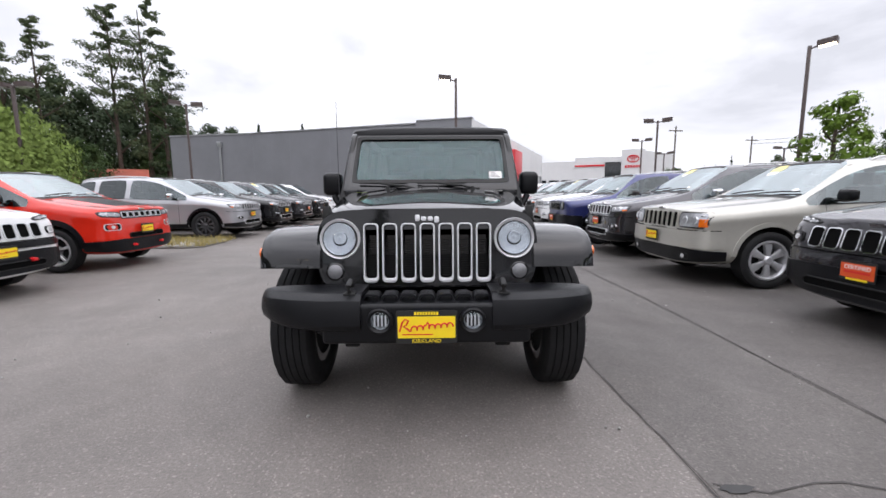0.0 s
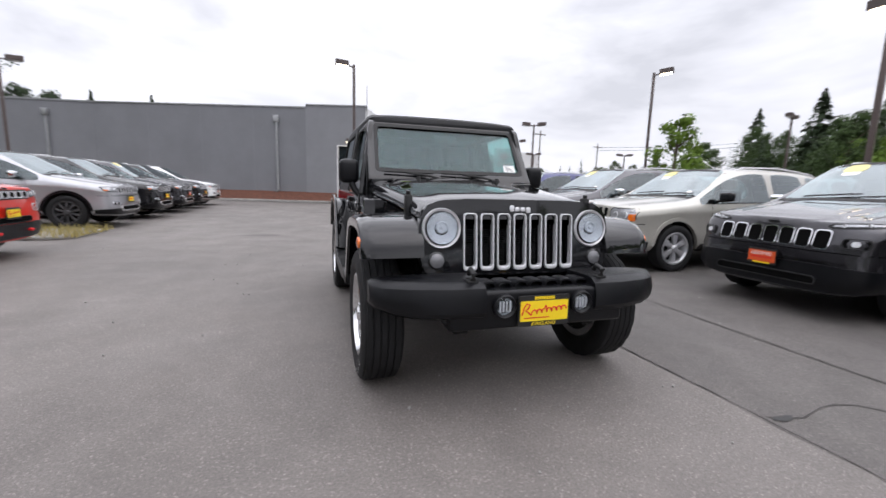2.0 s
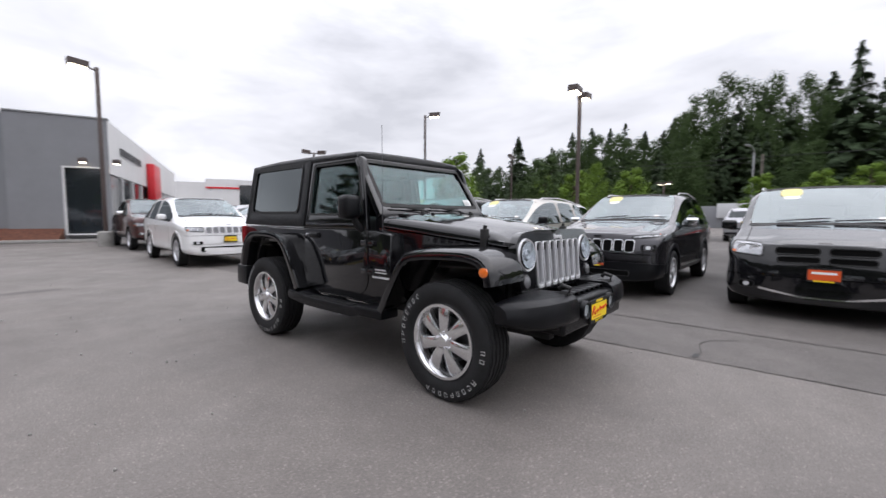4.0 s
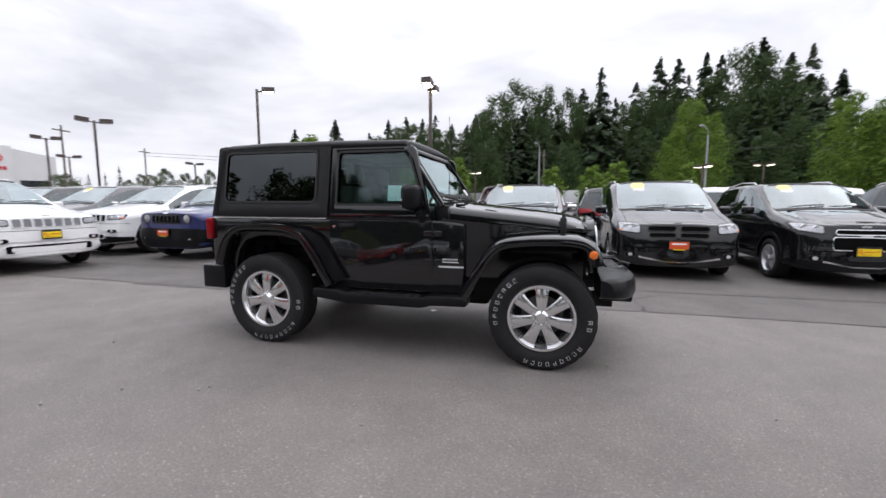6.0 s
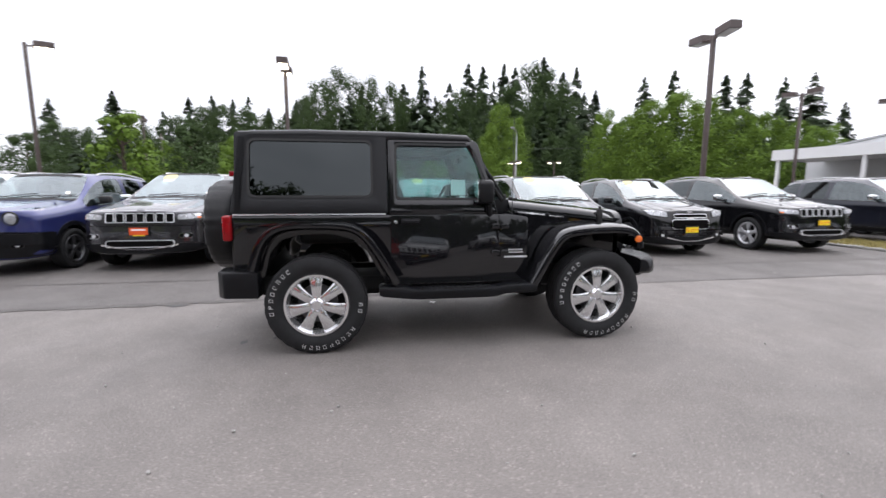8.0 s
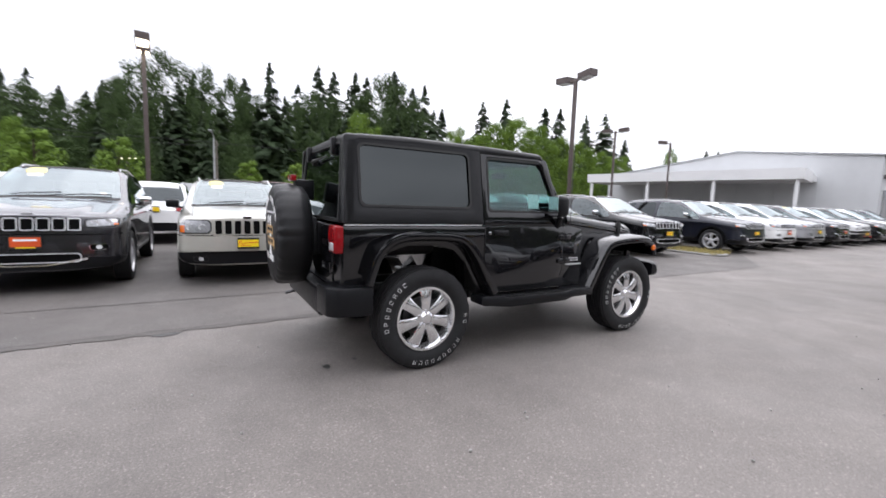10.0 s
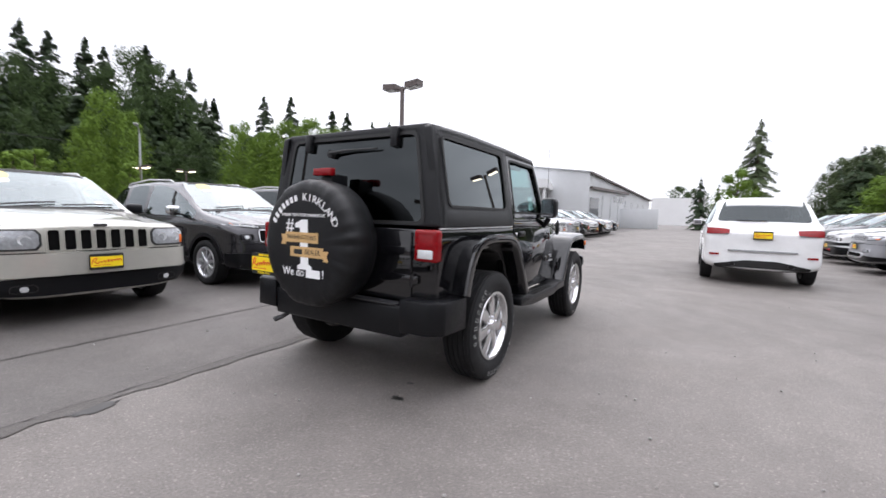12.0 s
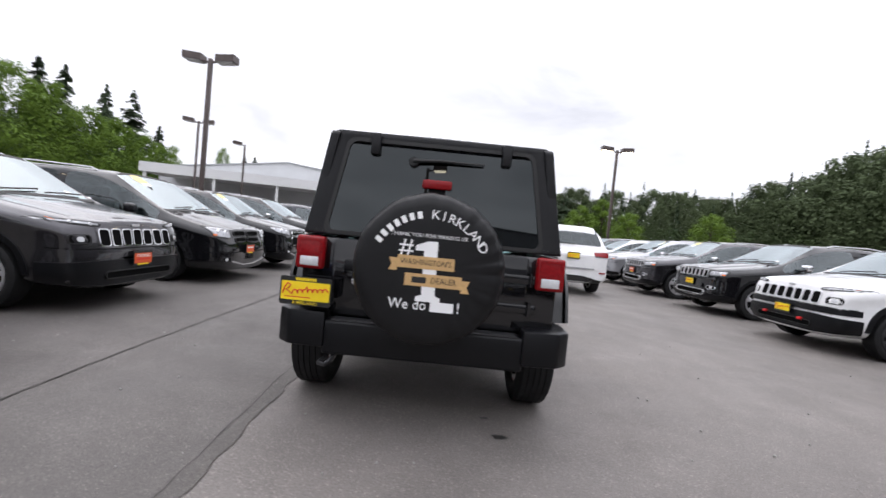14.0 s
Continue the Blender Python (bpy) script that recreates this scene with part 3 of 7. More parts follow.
lamp_post(1.02, 19.5, 7.05, 180, 1, True)
lamp_post(15.7, 15.65, 7.3, -50, 1, True)
lamp_post(14.1, 5.45, 6.35, 4, 2, True)
lamp_post(8.53, -8.96, 6.42, 0, 2, False)
lamp_post(-9.3, -18.3, 6.85, 0, 2, True)
lamp_post(-20.8, 19.0, 6.7, 0, 2, False)
lamp_post(-15.0, 23.5, 6.7, 30, 2, False)
lamp_post(15.1, 26.6, 6.1, -27, 2, False)
lamp_post(19.2, 37.3, 6.1, -26, 2, False)
lamp_post(24.4, 43.0, 5.4, -26, 2, False)
lamp_post(33.3, 38.0, 5.4, -20, 2, False)
lamp_post(31.0, 19.0, 6.8, 20, 2, False)
lamp_post(16.2, -21.2, 6.8, 20, 2, False)
lamp_post(16.8, -28.6, 6.8, 40, 1, False)
lamp_post(39.0, -12.5, 4.6, 30, 2, True)
lamp_post(46.0, -20.0, 5.2, 60, 2, True)
lamp_post(48.0, 10.0, 5.0, 60, 2, True)
lamp_post(-15.5, 1.5, 6.8, 0, 2, False)


def street_light(x, y, h, turn):
    lp = thing("street_light", pose(x, y, 0, 0, 0, turn), "galvanised street light with a curved arm by the road", "street lamp")
    part("pole", tube([(0, 0, 0), (0, 0, h * 0.6), (0, 0, h - 0.5)], 0.11, 10, taper=0.07), GALV, lp)
    part("arm", tube([(0, 0, h - 0.5), (0.25, 0, h - 0.15), (0.8, 0, h), (1.9, 0, h + 0.05)], 0.05, 8), GALV, lp)
    part("lantern", box(1.7, 2.5, -0.15, 0.15, h - 0.06, h + 0.10, 0.05), GALV, lp)


street_light(40.5, -13.2, 8.0, 150)
street_light(51.0, 2.4, 8.4, 170)


def utility_pole(x, y, h):
    up = thing("utility_pole", pose(x, y, 0, 0, 0, 10), "weathered wooden utility pole with a crossarm", "utility pole")
    part("pole", tube([(0, 0, 0), (0, 0, h)], 0.15, 10, taper=0.10), POLE_WOOD, up)
    part("crossarm", box(-1.1, 1.1, -0.06, 0.06, h - 0.7, h - 0.55), POLE_WOOD, up)


poles = [(56.0, 2.0, 8.3), (49.4, 64.2, 9.8), (34.5, 59.2, 10.6), (53.5, 28.0, 8.6)]
for q in poles:
    utility_pole(*q)
for k, dz in ((0, 0), (1, -0.5)):
    bm = tube([(56.0, 2.0, 8.0 + dz), (54.5, 15, 7.7 + dz), (53.5, 28.0, 7.9 + dz), (51.5, 46, 7.9 + dz), (49.4, 64.2, 9.1 + dz)], 0.025, 5)
    tagged(part("power_line", bm, SEAL), "black overhead power line between wooden poles", "cable")
bm = tube([(56.0, 2.0, 8.0), (54.0, -20, 7.6), (52.0, -45.0, 8.0)], 0.025, 5)
tagged(part("power_line", bm, SEAL), "black overhead power line between wooden poles", "cable")


# ---------------------------------------------------------------- pale warehouse
d = Vector((19.4, 4.6, 0)).normalized()
m_wh = Matrix.Translation((8.4, -44.3, 0)) @ Matrix.Rotation(math.atan2(d.y, d.x), 4, "Z")
ware = thing("warehouse", m_wh, "long pale grey metal warehouse with a flat entrance canopy", "building")
gable = [(0, 0), (23, 0), (23, 5.2), (10.2, 7.25), (0, 6.35)]
part("wall", prism(gable, "y", -0.3, 0.0), PALE_WALL, ware)
far_end = m_wh.inverted() @ Vector((4.45, -70.0, 0))
run = Vector((far_end.x, far_end.y + 0.3, 0)).normalized()
m_side = Matrix.Translation((0, -0.3, 0)) @ Matrix.Rotation(math.atan2(run.y, run.x), 4, "Z")


def along_side(name, bm, material, label=""):
    bmesh.ops.transform(bm, matrix=m_side, verts=bm.verts)
    return part(name, bm, material, ware, label)


along_side("wall", prism([(0.05, 0), (26, 0), (26, 4.15), (0.05, 6.25)], "y", 0.0, 0.3), PALE_WALL)
along_side("eave", prism([(-0.2, 6.28), (26.2, 4.16), (26.2, 4.34), (-0.2, 6.48)], "y", -0.35, 0.6), BROWN_STEEL, "dark falling eave")
along_side("beam", box(0.2, 14.0, -0.30, -0.02, 4.55, 4.85), BROWN_STEEL, "dark beam over the loading bays")
along_side("roller_door", box(0.4, 3.2, -0.05, 0.0, 0, 3.6), SHOP_GLASS, "dark doorway")
for k in range(7):
    along_side("wall_rib", box(4.4 + 3 * k, 4.5 + 3 * k, -0.05, 0.0, 0.2, 4.0 - 0.1 * k), GALV)
for x in (8.6, 11.0):
    along_side("window", box(x, x + 1.3, -0.04, 0.0, 3.3, 4.1), SHOP_GLASS)
part("roof", loft([[(-0.1, y, 6.36), (10.2, y, 7.27), (23.2, y, 5.22), (23.2, y, 5.37), (10.2, y, 7.42), (-0.1, y, 6.51)] for y in (0.15, -55)]), GALV, ware)
part("roof", loft([[(far_end.x, far_end.y, 4.30), (0, -0.3, 6.42), (0.05, -26, 6.42)], [(far_end.x, far_end.y, 4.42), (0, -0.3, 6.50), (0.05, -26, 6.50)]]), GALV, ware)
part("canopy", box(4.0, 21.6, 2.6, 7.8, 4.1, 4.95), WHITE_WALL, ware, "flat pale canopy fascia")
part("canopy_link", box(4.0, 21.6, 0.0, 2.6, 4.3, 4.8), WHITE_WALL, ware)
for x in (4.4, 10.0, 15.5, 21.2):
    part("canopy_post", box(x - 0.12, x + 0.12, 7.4, 7.64, 0, 4.1), WHITE_WALL, ware)
for k in range(7):
    part("wall_rib", box(3 * k + 0.9, 3 * k + 0.96, 0.0, 0.05, 0.2, 4.9), PALE_WALL, ware)
wall("wall_south_yard", 2.0, 7.6, -56.4, -56.0, 0, 2.6, PALE_WALL, "low pale panelled yard wall by the warehouse", 0.02)
wall("wall_south_far", -4.0, 7.5, -112, -111, 0, 6.6, WHITE_WALL, "distant white building wall")
wall("wall_south_low", -34.0, -8.0, -64.5, -64.0, 0, 3.2, WHITE_WALL, "long low white wall behind the parked cars")

# ---------------------------------------------------------------- far dealership
d = Vector((22.0, -10.0, 0)).normalized()
m_td = Matrix.Translation((19.75, 80.6, 0)) @ Matrix.Rotation(math.atan2(d.y, d.x), 4, "Z")
deal = thing("far_dealership", m_td, "white panelled dealership building with a red emblem on its entrance block", "building")
part("wall", box(-1.0, 6.9, 0.6, 12, 0, 7.1), WHITE_WALL, deal)
part("wall", box(6.9, 12.2, 0, 12, 0, 7.7), WHITE_WALL, deal)
part("entrance_glass", box(12.2, 15.0, 0.5, 12, 0, 7.5), SHOP_GLASS, deal, "dark glazed entrance")
part("canopy", box(12.2, 15.0, -0.4, 0.5, 6.7, 7.6), WHITE_WALL, deal)
part("entrance_block", box(15.0, 18.8, -1.2, 12, 0, 8.75), WHITE_WALL, deal)
part("wall", prism([(18.8, 0), (23.3, 0), (23.3, 7.6), (18.8, 8.5)], "y", -0.6, 12), WHITE_WALL, deal)
part("band", box(6.9, 12.2, -0.15, 0, 6.0, 6.3), SIGN_RED, deal)
part("window", box(19.4, 22.6, -0.66, -0.6, 0.4, 4.2), SHOP_GLASS, deal)
for k in range(3):
    part("window", box(-0.4 + 2.4 * k, 1.5 + 2.4 * k, 0.54, 0.6, 1.8, 3.6), SHOP_GLASS, deal)
part("emblem", ring([(16.9 + 1.0 * math.cos(a), 7.1 + 0.68 * math.sin(a)) for a in [2 * math.pi * k / 28 for k in range(28)]], [(16.9 + 0.82 * math.cos(a), 7.1 + 0.52 * math.sin(a)) for a in [2 * math.pi * k / 28 for k in range(28)]], "y", -1.28, -1.2), SIGN_RED, deal, "oval red emblem")
part("emblem_oval", ring([(16.9 + 0.66 * math.cos(a), 7.36 + 0.26 * math.sin(a)) for a in [2 * math.pi * k / 24 for k in range(24)]], [(16.9 + 0.50 * math.cos(a), 7.36 + 0.13 * math.sin(a)) for a in [2 * math.pi * k / 24 for k in range(24)]], "y", -1.275, -1.2), SIGN_RED, deal)
part("emblem_bar", ring([(16.9 + 0.25 * math.cos(a), 7.1 + 0.62 * math.sin(a)) for a in [2 * math.pi * k / 24 for k in range(24)]], [(16.9 + 0.12 * math.cos(a), 7.1 + 0.46 * math.sin(a)) for a in [2 * math.pi * k / 24 for k in range(24)]], "y", -1.27, -1.2), SIGN_RED, deal)
for k in range(6):
    part("sign_letter_bar", box(15.6 + 0.45 * k, 15.92 + 0.45 * k, -1.28, -1.2, 5.55, 6.0), SIGN_RED, deal)
house = thing("distant_house", pose(-27.5, 33.5, 0, 0, 0, 33), "distant low house with a red tile roof among trees", "house")
part("wall", box(-2.2, 2.2, 0, 5, 0, 2.55), PALE_WALL, house)
part("roof", prism([(-0.6, 2.55), (5.6, 2.55), (2.5, 3.6)], "x", -2.6, 2.6), RED_ROOF, house)


# low walls along the road at the foot of the woods
wall("wall_east_road", 56.0, 56.5, -14, 24, 0, 2.6, GREY_WALL_B, "low grey retaining wall beside the road", 0.03)
wall("wall_east_band", 55.6, 55.9, -8, 6, 1.2, 2.9, PALE_WALL, "pale low building wall beside the road", 0.03)


# ---------------------------------------------------------------- trees
def leaf_mesh(name, tris, material):
    """One mesh of many small leaf faces from an array n x 3 x 3."""
    n = len(tris)
    me = bpy.data.meshes.new(name)
    me.from_pydata(tris.reshape(-1, 3).tolist(), [], np.arange(3 * n).reshape(n, 3).tolist())
    me.materials.append(material)
    me.update()
    return me


rng = np.random.default_rng(5)


def sprays(centres, out, size, flat=0.5):
    """Leaf faces at the centres, roughly facing outward and up with a random turn."""
    n = len(centres)
    nor = out + rng.normal(0, 0.30, (n, 3)) + np.array([0, 0, flat])
    nor /= np.linalg.norm(nor, axis=1, keepdims=True) + 1e-9
    t = np.cross(nor, rng.normal(0, 1, (n, 3)))
    t /= np.linalg.norm(t, axis=1, keepdims=True) + 1e-9
    b = np.cross(nor, t)
    s = (size * rng.uniform(0.5, 1.4, n))[:, None]
    return np.stack([centres - t * s - b * s * 0.4, centres + t * s - b * s * 0.5, centres + b * s * rng.uniform(0.5, 1.3, n)[:, None]], 1)


def conifer_quads(h, r, n=1300, base=0.08, ragged=0.35, spray=1.0):
    """Drooping branches of a conifer of height h, each set with small sprays."""
    nb = int(90 + 7 * h)
    fb = base + (1 - base) * np.sort(rng.uniform(0, 1, nb)) ** 0.85
    ab = rng.uniform(0, 2 * math.pi, nb)
    reach = r * ((1 - fb) ** 0.74 + 0.012) * (0.6 + 0.4 * np.minimum(1, (fb - base) / 0.10)) * (1 - ragged * rng.uniform(0, 1, nb) ** 1.5)
    weight = reach + 0.16 * r
    bi = rng.choice(nb, n, p=weight / weight.sum())
    k = rng.uniform(0.03, 1.0, n) ** 0.75
    d = reach[bi] * k
    side = rng.normal(0, 0.13, n) * reach[bi] * (0.3 + k * (1.2 - k))
    z = h * fb[bi] + d * 0.10 - d * k * 0.42 - np.abs(rng.normal(0, 0.012, n)) * h
    ca, sa = np.cos(ab[bi]), np.sin(ab[bi])
    c = np.stack([ca * d - sa * side, sa * d + ca * side, np.maximum(z, 0.1)], 1)
    return sprays(c, np.stack([ca, sa, np.full(n, 0.25)], 1), spray * (0.0155 * h + 0.055) * (0.45 + 0.55 * np.minimum(1, 1.6 * (1 - fb[bi]))), flat=0.8)


def pine_quads(h, r, n=6000, base=0.42, lean_to=0.0):
    """Clumps of needles at the ends of a few uneven limbs, with open gaps between them."""
    limbs = 30
    f = base + (1 - base) * np.linspace(0, 1, limbs) ** 0.9
    a = 2.4 * np.arange(limbs) + rng.normal(0, 0.4, limbs)
    k = (f - base) / (1 - base)
    reach = r * np.where(k < 0.35, 0.55 + 1.3 * k, 1.0 - (k - 0.35).clip(0) ** 1.3 * 1.5).clip(0.08) * rng.uniform(0.45, 1.1, limbs)
    per = 5
    li = np.repeat(np.arange(limbs), per)
    q = np.tile(np.linspace(0.30, 1.0, per), limbs) + rng.normal(0, 0.06, limbs * per)
    c = np.stack([np.cos(a[li]) * reach[li] * q + lean_to * k[li], np.sin(a[li]) * reach[li] * q, h * f[li] + 0.22 * reach[li] * q + rng.normal(0, 0.15, limbs * per)], 1)
    ci = rng.integers(0, limbs * per, n)
    v = rng.normal(0, 1, (n, 3))
    v /= np.linalg.norm(v, axis=1, keepdims=True)
    size = (0.16 * reach[li] + 0.16)[ci] * rng.uniform(0.3, 1.25, n)
    p = c[ci] + v * size[:, None] * np.array([1.25, 1.25, 0.55])
    return sprays(p, v, 0.0042 * h + 0.03, flat=0.6)


def round_quads(h, r, n=1500, base=0.28, lobes=16, leaf=1.0):
    """Leaf sprays of a broadleaf crown made of many uneven lobes."""
    cs = []
    for i in range(lobes):
        f = base + (1 - base) * (i + 0.5) / lobes
        w = r * math.sin(math.pi * min(0.95, 0.22 + 0.74 * (f - base) / (1 - base))) ** 0.7
        a = 2.4 * i + rng.uniform(-0.5, 0.5)
        cs.append((w * 0.62 * math.cos(a), w * 0.62 * math.sin(a), h * f * 0.94, max(0.08 * h, w * rng.uniform(0.34, 0.58))))
    cs = np.array(cs)
    pick_i = rng.integers(0, lobes, n)
    v = rng.normal(0, 1, (n, 3))
    v /= np.linalg.norm(v, axis=1, keepdims=True)
    rad = cs[pick_i, 3] * rng.uniform(0.45, 1.15, n)
    c = cs[pick_i, :3] + v * rad[:, None] * np.array([1, 1, 0.8])
    c[:, 2] = np.maximum(c[:, 2], 0.1)
    return sprays(c, v, leaf * (0.0095 * h + 0.035), flat=0.3)


def willow_quads(h, r, n=14000):
    strands = 260
    ang = rng.uniform(0, 2 * math.pi, strands)
    rr = r * np.sqrt(rng.uniform(0.02, 1, strands))
    top = h * (1 - 0.35 * (rr / r) ** 2) + rng.normal(0, 0.2, strands)
    si = rng.integers(0, strands, n)
    fall = rng.uniform(0, 1, n)
    z = top[si] - fall * top[si] * 0.62
    c = np.stack([np.cos(ang[si]) * rr[si], np.sin(ang[si]) * rr[si], z], 1) + rng.normal(0, 0.10, (n, 3))
    return sprays(c, np.stack([np.cos(ang[si]), np.sin(ang[si]), 0 * z], 1), 0.11, flat=0.0)


def tree_thing(name, label, x, y, h, quads, material, trunk=0.25, limbs=6, cut=0.9, turn=0):
    t = thing(name, pose(x, y, 0, 0, 0, turn), label, "tree")
    bm = tube([(0, 0, 0), (0.05 * trunk, 0, h * 0.3), (0, 0.06, h * 0.6), (0, 0, h * cut)], trunk, 9, taper=0.04)
    for k in range(limbs):
        a, z0 = 2.4 * k, h * (0.28 + 0.5 * k / limbs)
        l = h * 0.13
        tube([(0, 0, z0), (l * math.cos(a) * 0.6, l * math.sin(a) * 0.6, z0 + l * 0.5), (l * math.cos(a), l * math.sin(a), z0 + l * 0.9)], trunk * 0.35, 6, bm, 0.02)
    part("trunk", bm, BARK, t)
    crown = new("crown", leaf_mesh("crown", quads, material))
    crown.parent = t
    return t


def polar(az, dist, eye=(0, 0)):
    return eye[0] + dist * math.sin(radians(az)), eye[1] + dist * math.cos(radians(az))


# tall pines, a fir and the willow behind the left-hand row
for az, el, r, base, lean_to in ((-36.3, 18.6, 3.4, 0.50, 0.2), (-33.6, 19.4, 4.0, 0.22, 0.9), (-32.0, 15.2, 3.2, 0.10, 0.6), (-42.2, 16.1, 3.4, 0.20, 0.0), (-44.6, 13.4, 3.4, 0.15, 0.0), (-47.5, 15.5, 3.8, 0.15, 0.0)):
    x, y = polar(az, 50, (0, -2.7))
    h = 1.2 + 50 * math.tan(radians(el))
    tree_thing("pine_tree", "tall dark pine with a bare trunk and a ragged open crown", x, y, h, pine_quads(h, r, 7000, base, lean_to), SPRUCE if r > 3.3 else NEEDLES_B, 0.24, 7, 0.97)
x, y = polar(-45.2, 33, (0, -2.7))
tree_thing("willow_tree", "yellow-green weeping willow behind the parked cars", x, y, 6.1, willow_quads(6.1, 3.3), LEAVES_W, 0.3)
for az, dist, el, r in ((-46, 56, 9.5, 4), (-42.2, 58, 11.0, 4.6), (-40.2, 57, 12.0, 4.4), (-38.2, 58, 10.0, 4.4), (-36, 60, 9.4, 4.6), (-34, 59, 11.5, 4.0), (-31.6, 56, 11.4, 3.0), (-30.6, 58, 8.0, 2.6), (-39.5, 46, 6.0, 2.6), (-33.0, 52, 5.5, 2.6)):
    x, y = polar(az, dist, (0, -2.7))
    h = 1.2 + dist * math.tan(radians(el))
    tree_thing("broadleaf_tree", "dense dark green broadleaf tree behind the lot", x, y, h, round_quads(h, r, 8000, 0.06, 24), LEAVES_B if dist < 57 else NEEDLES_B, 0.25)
for az, el, r, con_like in ((-27.8, 8.5, 3.4, False), (-25.6, 8.3, 3.4, False), (-22.4, 8.6, 1.6, True), (-17.3, 8.9, 1.5, True)):
    x, y = polar(az, 75, (0, -2.7))
    h = 1.2 + 75 * math.tan(radians(el))
    tree_thing("distant_tree", "distant dark tree behind the grey building", x, y, h, conifer_quads(h, r * 1.6, 5000, 0.05) if con_like else round_quads(h, r, 6000, 0.1, 20), NEEDLES, 0.25, 0 if con_like else 6)
# single trees in and round the lot
for x, y, h, r, mt, n in ((12.8, 10.9, 4.35, 1.3, LEAVES, 700), (37, 31, 6.5, 2.6, LEAVES_B, 1500), (36.0, -5.0, 5.0, 1.5, LEAVES, 900), (33.0, 0.5, 4.4, 1.3, LEAVES, 900), (31.5, 8.5, 5.2, 1.6, LEAVES, 1100), (29.0, 12.0, 5.0, 1.5, LEAVES, 1100), (36, -10.5, 4.8, 1.0, LEAVES, 700), (30, -2.5, 4.2, 1.2, LEAVES, 700),
                           (34, 17, 7.2, 2.4, LEAVES_B, 1500), (-30, -42, 6.5, 2.4, LEAVES, 1400), (-22, -45, 6.0, 2.2, LEAVES, 1300), (36, 62, 5, 3, LEAVES_B, 900)):
    tree_thing("young_tree", "young bright green tree at the edge of the lot", x, y, h, round_quads(h, r, n * 4, 0.22), mt, 0.10)
x, y = polar(-174.6, 60, (-2.12, 5.27))
tree_thing("spruce_tree", "tall blue-green spruce beyond the end of the lot", x, y, 13.0, conifer_quads(13.0, 3.9, 26000, 0.03, ragged=0.5, spray=0.5), SPRUCE, 0.3, 0)
for az, dist, h, r, con in ((-166.4, 62, 9.6, 4.2, 1), (-168.0, 63, 7.4, 3.4, 1), (-164.4, 57, 6.8, 2.4, 2), (-179.7, 64, 6.9, 1.9, 1), (-177.9, 66, 6.2, 1.6, 1), (-176.2, 56, 7.3, 2.3, 2), (178.2, 125, 10.5, 5.0, 0), (179.8, 125, 9.8, 5.0, 0), (-161.5, 60, 8.2, 2.2, 2)):
    x, y = polar(az, dist, (-2.12, 5.27))
    tree_thing("park_tree", ("dark green broadleaf tree", "dark green conifer", "bright green broadleaf tree")[con] + " beyond the end of the lot", x, y, h, conifer_quads(h, r, 9000, 0.03, ragged=0.4, spray=0.7) if con == 1 else round_quads(h, r, 6000, 0.1), (LEAVES_B, NEEDLES, LEAVES)[con], 0.2, 0 if con == 1 else 6)


def wood(name, label, spots, material, kind_of, n):
    """A stand of trees as one mesh; spots of (x, y, height, radius)."""
    qs = []
    base_sets = [conifer_quads(10, 1.7, n, 0.02, ragged=0.42, spray=0.72) if kind_of == "conifer" else round_quads(10, 3.6, n, 0.05, 26, 0.70 if n > 8000 else 1.0) for _ in range(6)]
    for x, y, h, r in spots:
        q = base_sets[rng.integers(0, 6)].copy()
        a = rng.uniform(0, 6.28)
        ca, sa = math.cos(a), math.sin(a)
        q = q @ np.array([[ca, sa, 0], [-sa, ca, 0], [0, 0, 1]])
        q *= np.array([r / (1.7 if kind_of == "conifer" else 3.6)] * 2 + [h / 10])
        q += np.array([x, y, 0])
        qs.append(q)
    ob = new(name, leaf_mesh(name, np.concatenate(qs), material))
    return tagged(ob, label, "woods", kind="stuff")


# the wooded slope across the road: its tall firs and crowns, seen from (-4.2, 1.0)
SLOPE = (-4.2, 1.0)


def stand(az, dist, el):
    x, y = polar(az, dist, SLOPE)
    return x, y, 1.25 + dist * math.tan(radians(el))


con, con_b, dec, dec_b = [], [], [], []
for az, el in ((56.2, 8.6), (61.2, 10.0), (65.5, 8.6), (68.1, 10.2), (70.4, 10.6), (72.6, 10.4), (74.3, 10.8), (76.5, 9.8), (78.6, 9.8), (88.0, 13.0), (93.2, 13.4), (99.3, 13.4), (101.8, 15.8), (103.6, 15.4), (106.4, 15.5), (107.8, 15.0), (111.4, 16.0), (113.8, 14.2), (115.4, 14.6), (117.8, 12.0), (123.3, 12.9), (126.4, 13.4), (131.5, 12.4), (133.4, 12.1), (136.7, 11.4), (139.0, 11.4), (150.4, 6.9), (151.6, 6.7), (141.5, 8.4)):
    x, y, h = stand(az, 96, el)
    (con if rng.uniform() < 0.6 else con_b).append((x, y, h * 1.05, h * rng.uniform(0.25, 0.32)))
for az, el in ((95.5, 15.5), (104.9, 13.6), (97.2, 12.0)):
    x, y, h = stand(az, 74, el)
    con.append((x, y, h * 1.05, h * 0.22))
